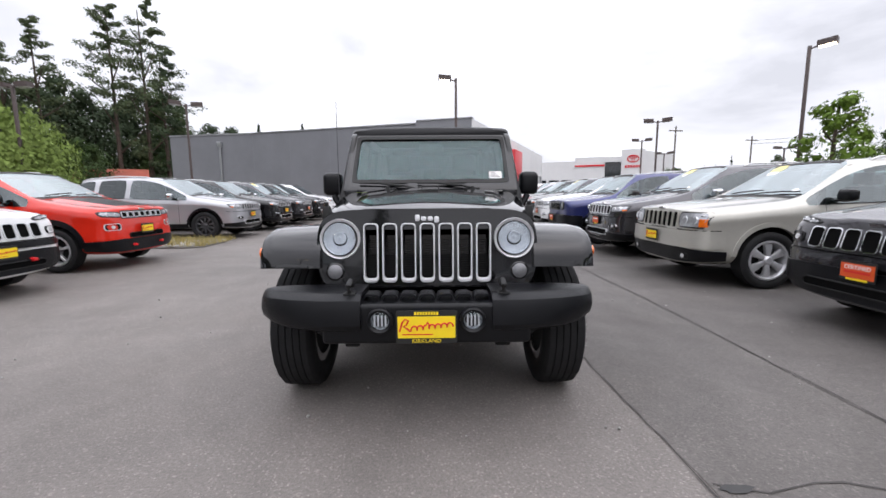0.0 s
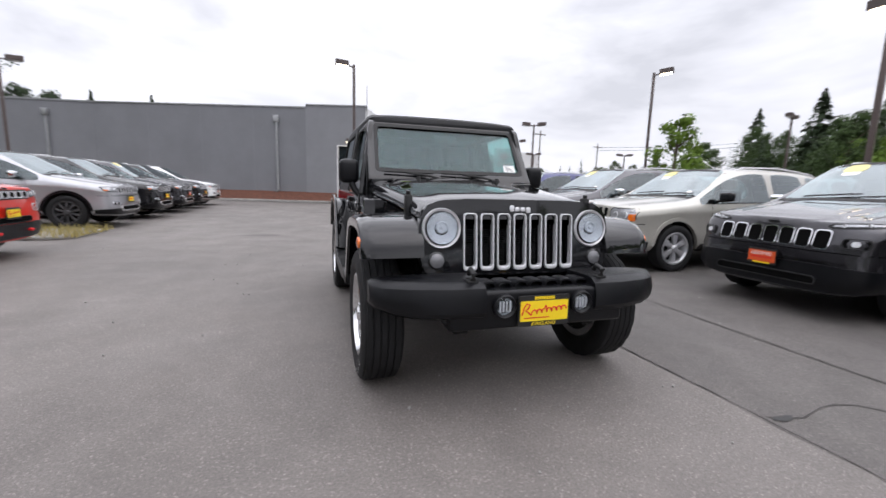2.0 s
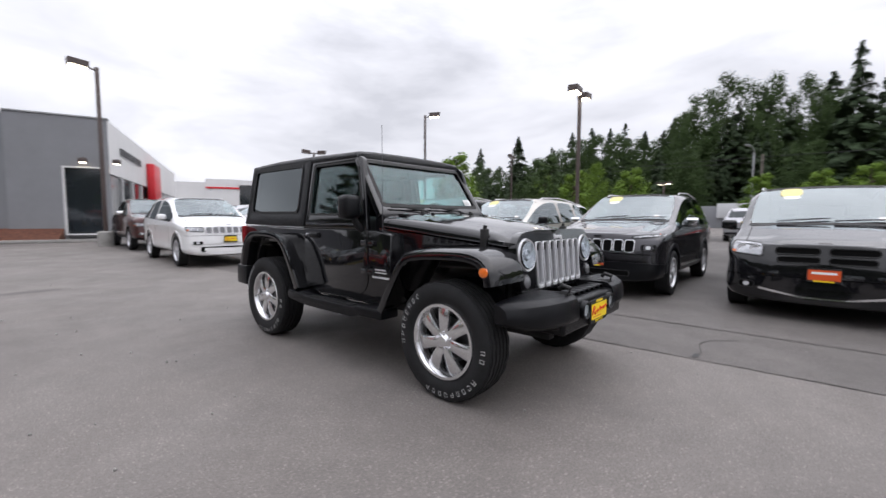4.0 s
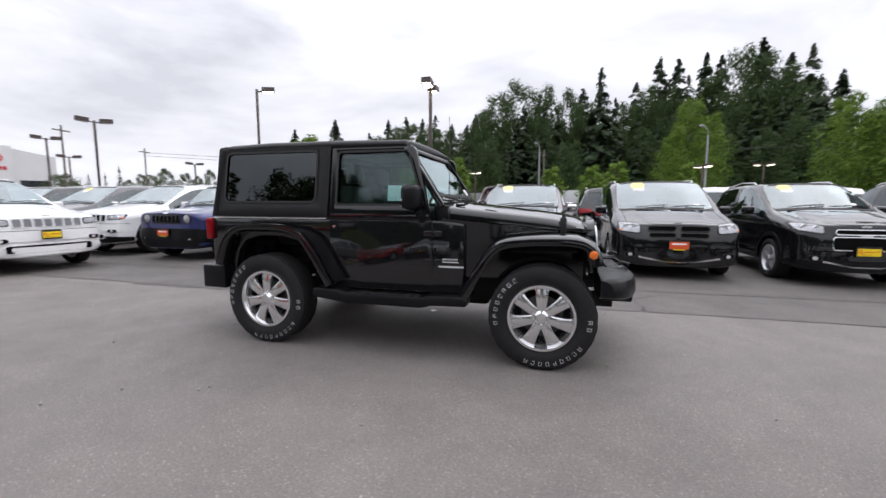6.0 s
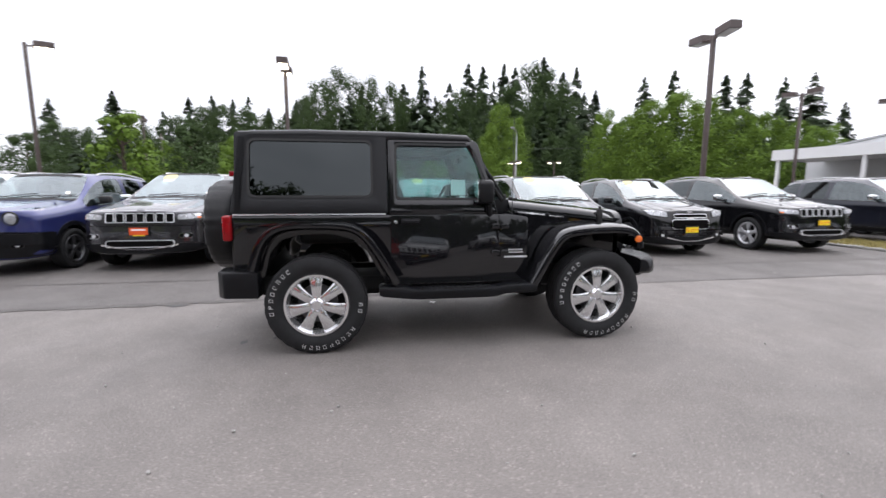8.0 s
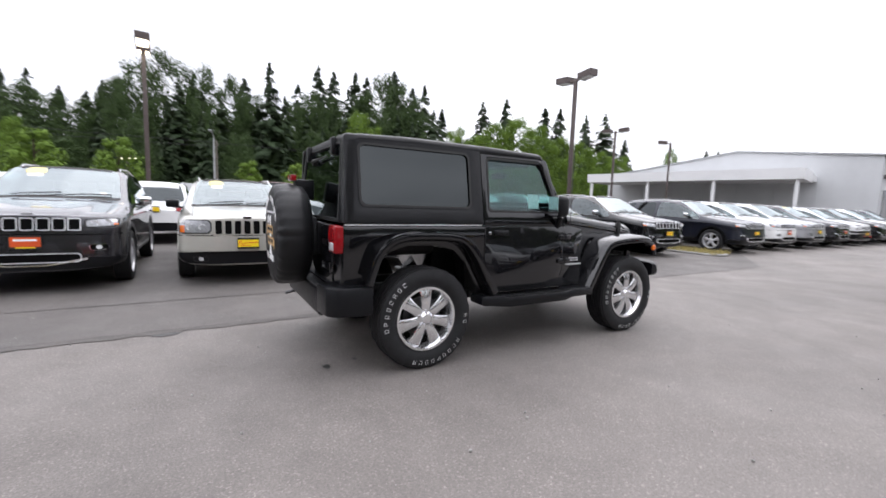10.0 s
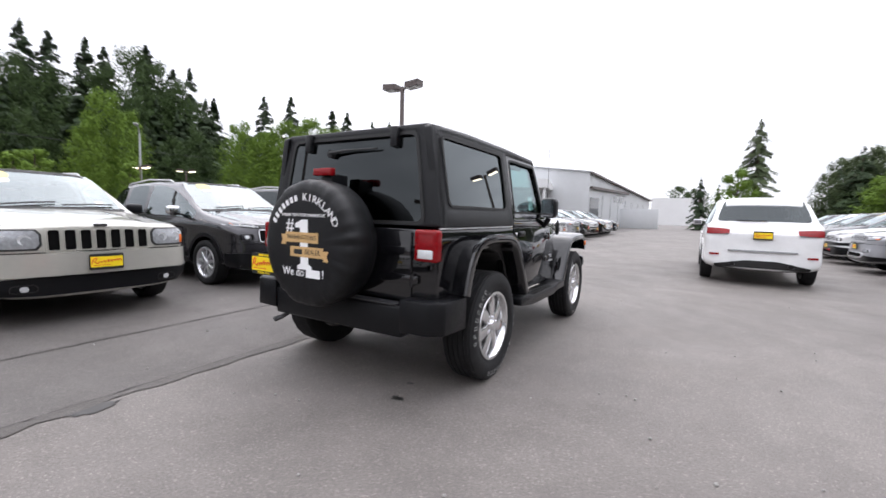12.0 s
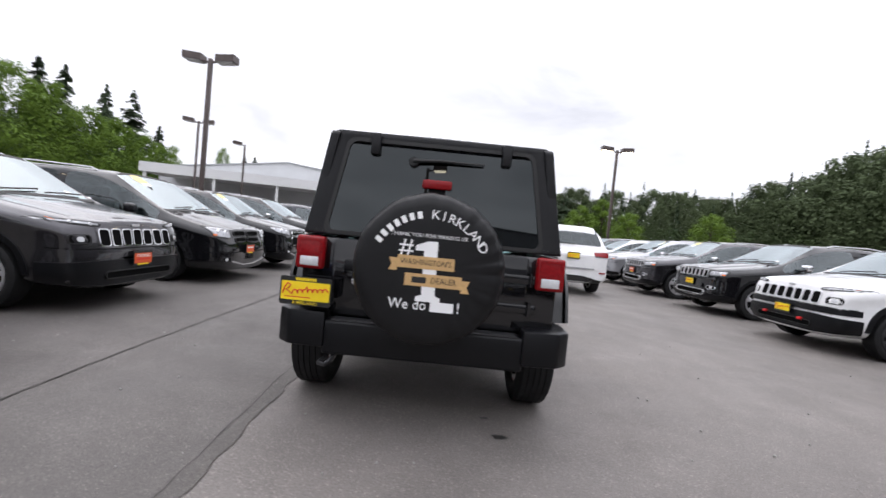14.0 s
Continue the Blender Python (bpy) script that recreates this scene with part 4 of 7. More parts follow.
for az, el, r in ((66.4, 8.4, 4.4), (69.0, 9.6, 5.0), (71.4, 10.0, 5.0), (74.0, 9.7, 5.0), (76.6, 9.2, 4.6), (79.0, 9.4, 4.4), (80.6, 11.6, 4.0), (82.6, 13.6, 5.2), (85.4, 14.9, 5.6), (88.4, 14.2, 5.0), (91.6, 13.5, 4.6), (98.4, 11.6, 4.4), (100.6, 13.2, 4.2), (109.6, 15.8, 5.6), (111.8, 15.0, 4.8), (113.6, 13.6, 4.6), (115.6, 11.6, 4.4), (110.8, 11.4, 4.8), (107.2, 13.6, 4.6), (103.4, 12.6, 4.6), (94.0, 11.8, 4.4)):
    x, y, h = stand(az, 86, el)
    dec_b.append((x, y, h * 1.06, r * 1.12))
# lower trees that fill the slope beneath them
az = 57.0
while az < 142:
    top = 9.0 if az < 79 else 13.6 if az < 117 else 10.2 if az < 137 else 7.0
    for dist in (92, 88, 80, 72):
        x, y, h = stand(az + rng.uniform(-0.8, 0.8), dist + rng.uniform(-3, 3), top * rng.uniform(0.60, 0.95) * (1.0 if dist > 75 else 0.75))
        pick_one = rng.uniform()
        (con if pick_one < 0.34 else con_b if pick_one < 0.5 else dec_b).append((x, y, h, h * rng.uniform(0.20, 0.27) if pick_one < 0.5 else rng.uniform(3.0, 4.4)))
    az += 1.7
for az, d0, el, r in ((105.6, 56, 11.4, 2.7), (107.6, 57, 9.6, 2.4), (104.0, 55, 8.0, 2.0), (118.8, 58, 10.0, 2.8), (121.2, 57, 9.2, 3.0), (123.6, 56, 10.8, 3.2), (126.8, 56, 11.5, 3.8), (129.6, 57, 10.4, 3.2), (132.6, 56, 8.9, 3.2), (135.2, 57, 8.3, 3.0), (138.0, 58, 7.2, 2.8), (140.4, 60, 6.6, 2.2), (146.1, 62, 7.3, 1.4), (65.6, 62, 5.6, 2.0), (72.0, 60, 6.6, 2.2)):
    x, y, h = stand(az, d0, el)
    dec.append((x, y, h * 1.06, r * 1.15))
wood("wooded_slope", "dense dark conifers on the slope across the road", con, NEEDLES, "conifer", 6400)
wood("wooded_slope", "blue-green firs among the woods across the road", con_b, NEEDLES_B, "conifer", 6400)
wood("wooded_edge", "bright broadleaf trees along the edge of the woods", dec, LEAVES, "round", 11000)
wood("wooded_edge", "mid green broadleaf trees in the woods", dec_b, LEAVES_B, "round", 8400)
# woods behind the far end and behind the buildings
con, dec = [], []
for az0, az1, d0, lo, hi in ((-166, -142, 60, 7.6, 8.0), (-142, -126, 60, 9.4, 13.0), (-126, -52, 44, 15.0, 21.0), (28, 46, 95, 2.6, 4.2)):
    az = az0
    while az < az1:
        k = (az - az0) / (az1 - az0)
        el = lo + (hi - lo) * min(1, 1.6 * k)
        el *= rng.uniform(0.80, 1.06)
        for extra in (0, 4, 9, 13) if d0 == 60 else (0, 9):
            dd = d0 + extra + rng.uniform(-3, 3)
            x, y = polar(az + extra * 0.15, dd, (0, 2))
            h = 1.2 + dd * math.tan(radians(el * (1.0 if extra else 0.8)))
            if rng.uniform() < 0.3:
                con.append((x, y, h * 1.08, h * rng.uniform(0.16, 0.24)))
            else:
                dec.append((x, y, h, h * rng.uniform(0.26, 0.36)))
        az += rng.uniform(1.7, 2.8)
wood("far_woods", "distant dark conifers behind the lot", con, NEEDLES, "conifer", 2000)
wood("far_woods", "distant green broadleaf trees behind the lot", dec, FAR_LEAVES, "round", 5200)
# hedge bank that closes the foot of the woods
bank = []
for i in range(420):
    az = 44 + 102 * i / 420
    x, y = polar(az + rng.uniform(-0.3, 0.3), rng.uniform(62, 69), (-4, 1.4))
    bank.append((x, y, rng.uniform(2.2, 3.8), rng.uniform(1.0, 1.6)))
for i in range(150):
    x, y = polar(-165 + 41 * i / 150, rng.uniform(54, 58), (0, 2))
    bank.append((x, y, rng.uniform(3.0, 5.0), rng.uniform(1.2, 1.9)))
wood("undergrowth", "dark undergrowth at the foot of the woods", bank, LEAVES_B, "round", 230)


# ---------------------------------------------------------------- wheels
def wheel(parent, at, side, rad=0.405, width=0.25, rim=0.25, spokes=7, style="paddle", metal=WHEEL_CHROME, letters=False, spoke_width=0.062):
    """A wheel whose outer face looks along side * x: tyre, rim, spokes, hub, disc."""
    x, y, z = at
    w = width / 2
    wh = new("wheel")
    wh.parent = parent
    wh.location = at
    wh.rotation_euler = (0, 0, 0 if side > 0 else math.pi)
    wall = rim + 0.012
    prof = [(-w * 0.80, wall), (-w * 0.97, wall + 0.03), (-w, (wall + rad) / 2), (-w * 0.95, rad - 0.035), (-w * 0.86, rad - 0.012)]
    for k in range(5 if letters else 0):
        a = -0.80 + 1.6 * k / 5
        prof += [((a + 0.03) * w, rad - 0.002), ((a + 0.27) * w, rad), ((a + 0.275) * w, rad - 0.010), ((a + 0.31) * w, rad - 0.010)]
    prof += [(w * 0.86, rad - 0.012), (w * 0.95, rad - 0.035), (w, (wall + rad) / 2), (w * 0.97, wall + 0.03), (w * 0.80, wall)]
    bm = lathe(prof, "x", seg=72 if letters else 30, closed=True)
    if letters:  # cross cuts in the shoulder tread
        for v in bm.verts:
            rr = math.hypot(v.co.y, v.co.z)
            k = round(math.atan2(v.co.z, v.co.y) / (2 * math.pi) * 72)
            if rr > rad - 0.03 and abs(v.co.x) > 0.42 * w and k % 3 == 0:
                v.co.y, v.co.z = v.co.y * (rr - 0.005) / rr, v.co.z * (rr - 0.005) / rr
    tyre = part("tyre", bm, RUBBER, wh)
    if letters:
        rr = (wall + rad) / 2 + 0.014
        gaps = {0, 1, 2, 3, 12, 13, 14, 15, 16, 17, 27, 28, 31, 32, 33, 34, 35, 36, 37, 38, 39}
        for k in range(40):
            if k in gaps:
                continue
            bm = bmesh.new()
            h, u, t = 0.0160, 0.0120, 0.0034
            m = Matrix.Rotation(2 * math.pi * k / 40, 4, "X") @ Matrix.Translation((w * 0.992, 0, rr)) @ Matrix.Rotation(-0.10, 4, "Y")
            bars = [(-u, -u + t, -h, h), (u - t, u, -h, h), (-u + t, u - t, h - t, h), (-u + t, u - t, -h, -h + t)]
            if k % 3 == 1:
                bars[1] = (u - t, u, 0, h)
            if k % 4 == 2:
                bars[3] = (-u + t, u - t, -t / 2, t / 2)
            for u0, u1, v0, v1 in bars:
                bm.faces.new([bm.verts.new(m @ Vector((0.004, p, q))) for p, q in ((u0, v0), (u1, v0), (u1, v1), (u0, v1))])
            part("sidewall_mark", bm, LETTER, wh)
    # rim barrel with a lip
    r0 = rim
    rim_ob = part("rim", lathe([(-w * 0.8, r0 + 0.012), (w * 0.80, r0 + 0.012), (w * 0.90, r0 + 0.006), (w * 0.90, r0 - 0.012), (w * 0.72, r0 - 0.024), (w * 0.1, r0 - 0.045), (-w * 0.8, r0 - 0.035)], "x", seg=40 if letters else 28, closed=True), metal, wh)
    f = w * 0.66
    for k in range(spokes):
        bm = bmesh.new()
        s = spoke_width
        secs = [(0.045, s * 0.50, f + 0.005), (0.10, s * 0.50, f + 0.014), (r0 * 0.72, s * (0.62 if letters else 0.72), f + 0.010), (r0 - 0.012, s * (0.80 if letters else 0.95), f - 0.004)]
        rows = []
        for rr, hw, ff in secs:
            rows.append([(ff - 0.045, -hw, rr), (ff - 0.006, -hw, rr), (ff, -hw * 0.72, rr), (ff, hw * 0.72, rr), (ff - 0.006, hw, rr), (ff - 0.045, hw, rr)])
        bm = loft(rows, bm)
        bmesh.ops.rotate(bm, verts=bm.verts, cent=(0, 0, 0), matrix=Matrix.Rotation(2 * math.pi * k / spokes, 3, "X"))
        part("spoke", bm, metal, wh)
    part("hub_cap", lathe([(f - 0.05, 0.075), (f, 0.072), (f + 0.012, 0.045), (f + 0.026, 0.036), (f + 0.028, 0.0005)], "x", seg=24 if letters else 14), metal, wh)
    if letters:
        for k in range(5):
            a = 2 * math.pi * k / 5 + 0.3
            part("lug_nut", lathe([(f, 0.011), (f + 0.022, 0.010), (f + 0.024, 0.0005)], "x", (0, 0.058 * math.cos(a), 0.058 * math.sin(a)), 8), CHROME, wh)
    if letters:
        part("brake_disc", lathe([(0.0, 0.16), (0.018, 0.16), (0.018, 0.06), (0.0, 0.06)], "x", seg=28, closed=True), STEEL, wh)
    part("wheel_back", lathe([(-w * 0.55, rim - 0.03), (-w * 0.5, 0.001)], "x", seg=24), DARK, wh)
    return wh


def dealer_plate(parent, m, ground=YELLOW, w=0.30, h=0.165, words_on=False, fine=True, town=False):
    """Dealer plate in a black frame, facing along its own z."""
    pl = part("number_plate", prism(rrect(-w / 2, w / 2, -h / 2, h / 2, 0.012, 3), "z", 0, 0.008), BLACK_INK, parent, "dealer plate in a black frame")
    pl.matrix_basis = m
    base = h * 0.33 if ground is YELLOW else h * 0.36
    part("plate_face", prism(rrect(-w * 0.47, w * 0.47, -base, base, 0.004, 2), "z", 0.008, 0.011), ground, pl)
    bm = bmesh.new()
    if ground is YELLOW:
        # a slanting script line as plain looping strokes
        pts = [(-0.44, -0.10), (-0.40, 0.12), (-0.35, 0.21), (-0.29, 0.17), (-0.33, 0.06), (-0.38, 0.03), (-0.31, -0.04), (-0.27, -0.10)]
        n = 64 if fine else 26
        for k in range(n + 1):
            t = k / n
            tall = 2.0 if 0.36 < t < 0.46 else 1.0
            pts.append((-0.25 + 0.68 * t - 0.022 * math.sin(2 * math.pi * 7 * t), -0.055 + 0.10 * t + 0.055 * tall * (1 - math.cos(2 * math.pi * 7 * t)) - 0.03))
        tube([(a * w, b * h * 1.2, 0.0115) for a, b in pts], 0.0042 * w / 0.3, 5, bm)
        box(-0.40 * w, 0.10 * w, -0.235 * h, -0.20 * h, 0.010, 0.0118, bm=bm)
        part("script_stroke", bm, RED_INK, pl)
    elif words_on:
        words("CERTIFIED", 0.048, pl, pose(0, h * 0.16, 0.0122), WHITE_INK)
        part("script_stroke", box(-0.36 * w, 0.36 * w, -0.12 * h, -0.02 * h, 0.010, 0.012, bm=bm), RED_INK, pl)
    else:
        box(-0.36 * w, 0.36 * w, 0.06 * h, 0.22 * h, 0.010, 0.012, bm=bm)
        part("script_stroke", bm, WHITE_INK, pl)
    if ground is not YELLOW:
        part("frame_marks", box(-0.30 * w, 0.30 * w, -0.48 * h, -0.375 * h, 0.006, 0.0095), YELLOW, pl)
    if fine:
        bm = bmesh.new()
        for k in range(9):
            u = -0.20 + 0.045 * k
            box(u * w, (u + 0.033) * w, 0.37 * h, 0.47 * h, 0.006, 0.0095, bm=bm)
            if not town:
                box(u * w, (u + 0.033) * w, -0.48 * h, -0.37 * h, 0.006, 0.0095, bm=bm)
        part("frame_marks", bm, YELLOW, pl)
        if town:
            words("KIRKLAND", 0.026, pl, pose(0, -0.425 * h, 0.0085), YELLOW, squeeze=1.15)
    return pl


# ---------------------------------------------------------------- the black off-roader
def lean(bm, z0=1.14, k=0.17):
    """Tips the upper sides inward."""
    for v in bm.verts:
        if v.co.z > z0:
            v.co.x -= math.copysign((v.co.z - z0) * k, v.co.x) if abs(v.co.x) > 0.3 else 0
    return bm


def sweep_flare(path, xin, xout, side):
    """A fender flare: a lipped section carried along an arch of (y, z)."""
    secs = []
    for i, (y, z) in enumerate(path):
        a, b = Vector(path[max(i - 1, 0)]), Vector(path[min(i + 1, len(path) - 1)])
        d = (b - a).normalized()
        n = Vector((d.y, -d.x))
        xi = xin[i] if isinstance(xin, (list, tuple)) else xin
        sec = []
        for x, o in ((xi, 0.012), (xout - 0.075, 0.004), (xout - 0.022, -0.006), (xout - 0.004, -0.020), (xout, -0.036), (xout - 0.004, -0.072), (xout - 0.022, -0.074), (xout - 0.035, -0.040), (xi, -0.030)):
            sec.append((side * x, y + n.x * o, z + n.y * o))
        secs.append(sec)
    return loft(secs)


def smooth_path(pts, n=4):
    """Rounds a path of points by a Catmull-Rom curve."""
    out = []
    P = [Vector(p) for p in pts]
    for i in range(len(P) - 1):
        p0, p1, p2, p3 = P[max(i - 1, 0)], P[i], P[i + 1], P[min(i + 2, len(P) - 1)]
        for k in range(n):
            t = k / n
            out.append(tuple(0.5 * (2 * p1 + (p2 - p0) * t + (2 * p0 - 5 * p1 + 4 * p2 - p3) * t * t + (3 * p1 - p0 - 3 * p2 + p3) * t ** 3)))
    out.append(tuple(P[-1]))
    return out


def off_roader():
    car = thing("off_road_car", pose(0.013, 0, 0), "glossy black two-door off-road car with black hardtop and chrome wheels", "car")
    # --- tub with the rear wheel arches let in
    arch = [(1.86, 0.53), (1.93, 0.66), (2.02, 0.82), (2.13, 0.92), (2.30, 0.965), (2.55, 0.965), (2.70, 0.92), (2.78, 0.82), (2.83, 0.62)]
    side = [(0.62, 0.53)] + arch + [(3.06, 0.62), (3.075, 0.72), (3.075, 1.06), (3.06, 1.125), (0.80, 1.125), (0.62, 1.10)]
    tub = bmesh.new()
    prism(side, "x", -0.785, 0.785, 0.018, 2, tub)
    body = part("body", tub, BLACK_PAINT, car)
    # belt seam strip between tub and hardtop
    def seam(s):
        bm = lean(box(0.0, 0.012, 1.86, 3.05, 1.126, 1.136))
        bmesh.ops.translate(bm, verts=bm.verts, vec=(0.776 if s > 0 else -0.788, 0, 0))
        part("belt_seam", bm, SATIN, body)
    both_sides(seam)
    # --- engine bay sides and hood
    def bay(y):
        k = (y + 0.38) / 1.20
        return 0.585 + 0.135 * k, 1.118 + 0.128 * k
    secs = []
    for y in (-0.30, -0.2, -0.1, 0.2, 0.5, 0.82):
        w, zt = bay(y)
        zs = zt - 0.09
        secs.append([(-w, y, 0.66), (-w, y, zs - 0.012), (w, y, zs - 0.012), (w, y, 0.66)])
    part("engine_bay_side", loft(secs), BLACK_PAINT, car, angle=20)
    secs = []
    for y, drop in ((-0.372, 0.090), (-0.365, 0.072), (-0.345, 0.054), (-0.30, 0.035), (-0.24, 0.020), (-0.16, 0.008), (-0.06, 0.002), (0.06, 0), (0.2, 0), (0.5, 0), (0.70, 0), (0.775, 0)):
        w, zt = bay(y)
        zt, zs = zt - drop, zt - 0.088
        half = [(w + 0.004, zs), (w + 0.004, zs + 0.03), (w - 0.006, zt - 0.030), (w - 0.030, zt - 0.010), (w - 0.075, zt), (w - 0.16, zt + 0.006), (w - 0.21, zt + 0.018), (0.2, zt + 0.032), (0.1, zt + 0.037), (0.0, zt + 0.039)]
        sec = [(-x, y, z) for x, z in half] + [(x, y, z) for x, z in half[-2::-1]]
        secs.append(sec)
    hood = part("hood", loft(secs), BLACK_PAINT, car, angle=40)
    part("cowl", box(-0.70, 0.70, 0.775, 0.90, 1.10, 1.250, 0.012), PLASTIC, car)
    bm = bmesh.new()
    for k in range(24):
        x = -0.60 + 0.052 * k
        box(x, x + 0.03, 0.79, 0.815, 1.250, 1.256, bm=bm)
    part("cowl_vent", bm, SEAL, car)
    # hood furniture: latches, footman loop, bumpers, washer jets, hinges
    def latch(s):
        w, zt = bay(-0.14)
        bm = box(s * w - 0.022, s * w + 0.022, -0.165, -0.115, zt - 0.12, zt + 0.012, 0.008)
        tube([(s * w, -0.14, zt + 0.01), (s * w, -0.145, zt + 0.035)], 0.014, 8, bm)
        part("hood_latch", bm, SEAL, hood, "black rubber hood catch")
        bm = box(s * 0.57 - 0.02, s * 0.57 + 0.02, 0.66, 0.74, 1.24, 1.262, 0.006)
        part("hood_hinge", bm, BLACK_PAINT, hood)
        part("washer_jet", box(s * 0.28 - 0.014, s * 0.28 + 0.014, 0.62, 0.645, 1.255, 1.272, 0.005), SEAL, hood)
        part("hood_bumper", lathe([(1.25, 0.018), (1.285, 0.014), (1.287, 0.001)], "z", (s * 0.34, 0.70, 0), 12), SEAL, hood)
    both_sides(latch)
    part("footman_loop", tube([(-0.07, 0.60, 1.25), (-0.06, 0.60, 1.285), (0.06, 0.60, 1.285), (0.07, 0.60, 1.25)], 0.007, 8), SEAL, hood)
    # warning sheets lying under the windscreen on the hood
    part("hood_sticker", prism(rrect(0.42, 0.55, 0.50, 0.585, 0.004, 1), "z", 1.243, 1.2455), PAPER, hood, "small white and green printed sticker")
    part("hood_sticker", prism(rrect(-0.535, -0.47, 0.40, 0.50, 0.004, 1), "z", 1.236, 1.2385), LEAVES_W, hood, "small pale green sticker")
    # --- grille face with seven open slots
    gy = -0.415
    bm = bmesh.new()
    pitch, sw = 0.1035, 0.074
    outline = smooth_path([(-0.355, 0.715), (-0.50, 0.715), (-0.575, 0.75), (-0.605, 0.86), (-0.607, 0.98), (-0.580, 1.08), (-0.50, 1.132), (-0.355, 1.145)], 4)
    x_in = -3 * pitch - sw / 2
    for s in (-1, 1):
        pts = [(-s * p[0], p[1]) for p in outline] + [(-s * x_in, 1.148), (-s * x_in, 0.715)]
        prism(pts, "y", gy, gy + 0.06, 0, 0, bm)
    box(x_in, -x_in, gy, gy + 0.06, 1.064, 1.148, 0, 0, bm)
    box(x_in, -x_in, gy, gy + 0.06, 0.715, 0.742, 0, 0, bm)
    for k in range(6):
        xc = (k - 2.5) * pitch
        box(xc - (pitch - sw) / 2, xc + (pitch - sw) / 2, gy, gy + 0.06, 0.742, 1.064, 0, 0, bm)
    grille = part("grille", bm, BLACK_PAINT, car)
    def lean_back(ob):  # the whole face leans back from its foot
        ob.matrix_basis = Matrix.Translation((0, gy, 0.74)) @ Matrix.Rotation(radians(-6), 4, "X") @ Matrix.Translation((0, -gy, -0.74))
    lean_back(grille)
    part("radiator", box(-0.36, 0.36, gy + 0.10, gy + 0.12, 0.70, 1.10), DARK, grille)
    bm = bmesh.new()
    for k in range(26):
        box(-0.34, 0.34, gy + 0.090, gy + 0.098, 0.715 + k * 0.0135, 0.720 + k * 0.0135, bm=bm)
    part("radiator_mesh", bm, SEAL, grille)
    for k in range(7):
        xc = (k - 3) * pitch
        o = rrect(xc - sw / 2 - 0.005, xc + sw / 2 + 0.005, 0.740, 1.068, (0.026, 0.026, 0.022, 0.022), 5)
        i = rrect(xc - sw / 2 + 0.004, xc + sw / 2 - 0.004, 0.764, 1.060, (0.020, 0.020, 0.017, 0.017), 5)
        part("grille_surround", ring(o, i, "y", gy - 0.011, gy + 0.03, 0.004), SATIN, grille, "satin silver slot surround")
    # maker's badge as a plain raised shape
    bm = bmesh.new()
    for u0, u1, v0, v1 in ((-0.066, -0.040, 1.078, 1.114), (-0.034, -0.004, 1.080, 1.104), (0.002, 0.032, 1.080, 1.104), (0.038, 0.066, 1.070, 1.104)):
        prism(rrect(u0, u1, v0, v1, 0.008, 3), "y", gy - 0.009, gy - 0.001, 0.002, bm=bm)
    part("badge", bm, SATIN, grille, "plain silver badge blocks")
    def lamp(s):
        x, z = s * 0.4795, 0.983
        hl = part("headlight", lathe([(gy + 0.05, 0.112), (gy - 0.006, 0.112), (gy - 0.014, 0.108), (gy - 0.008, 0.096), (gy + 0.02, 0.094), (gy + 0.05, 0.094)], "y", (x, 0, z), 40, closed=True), SATIN, car, "round headlight with a silver ring")
        lean_back(hl)
        part("black_ring", lathe([(gy + 0.02, 0.096), (gy - 0.010, 0.095), (gy - 0.020, 0.092), (gy - 0.019, 0.0885), (gy + 0.02, 0.088)], "y", (x, 0, z), 40, closed=True), SEAL, hl)
        part("reflector", lathe([(gy - 0.018, 0.089), (gy - 0.010, 0.080), (gy - 0.004, 0.062), (gy, 0.040), (gy + 0.002, 0.001), (gy + 0.03, 0.001), (gy + 0.03, 0.089)], "y", (x, 0, z), 22, closed=True), REFLECTOR, hl, angle=2)
        bm = lathe([(gy + 0.004, 0.036), (gy - 0.014, 0.034), (gy - 0.016, 0.030), (gy - 0.006, 0.024), (gy - 0.004, 0.012), (gy - 0.012, 0.009), (gy - 0.014, 0.001)], "y", (x, 0, z + 0.004), 16)
        part("bulb_shield", bm, REFLECTOR, hl, angle=2)
        bm = bmesh.new()
        for k in range(-5, 6):  # upright flutes moulded in the lens
            xx = 0.0155 * k
            hh = math.sqrt(0.080 ** 2 - xx ** 2)
            tube([(x + xx, gy - 0.020, z - hh), (x + xx, gy - 0.027, z - hh * 0.55), (x + xx, gy - 0.027, z - 0.034)], 0.0013, 4, bm)
        part("lens_flute", bm, REFLECTOR, hl)
        part("lens", lathe([(gy - 0.020, 0.089), (gy - 0.029, 0.074), (gy - 0.036, 0.045), (gy - 0.039, 0.001)], "y", (x, 0, z), 32), LENS, hl).visible_shadow = False
        x, z = s * 0.508, 0.803
        ts = part("turn_signal", lathe([(gy + 0.03, 0.050), (gy - 0.006, 0.050), (gy - 0.010, 0.044), (gy + 0.02, 0.042)], "y", (x, 0, z), 24, closed=True), BLACK_PAINT, car)
        lean_back(ts)
        part("lens", lathe([(gy + 0.01, 0.044), (gy - 0.012, 0.040), (gy - 0.020, 0.022), (gy - 0.021, 0.001)], "y", (x, 0, z), 24), LENS_GREY, ts, "clear round signal lens")
    both_sides(lamp)
    # --- fender flares
    f_path = smooth_path([(0.645, 0.53), (0.54, 0.72), (0.43, 0.90), (0.33, 0.985), (0.16, 1.018), (-0.06, 1.030), (-0.24, 1.025), (-0.345, 0.985), (-0.405, 0.910), (-0.425, 0.825)], 3)
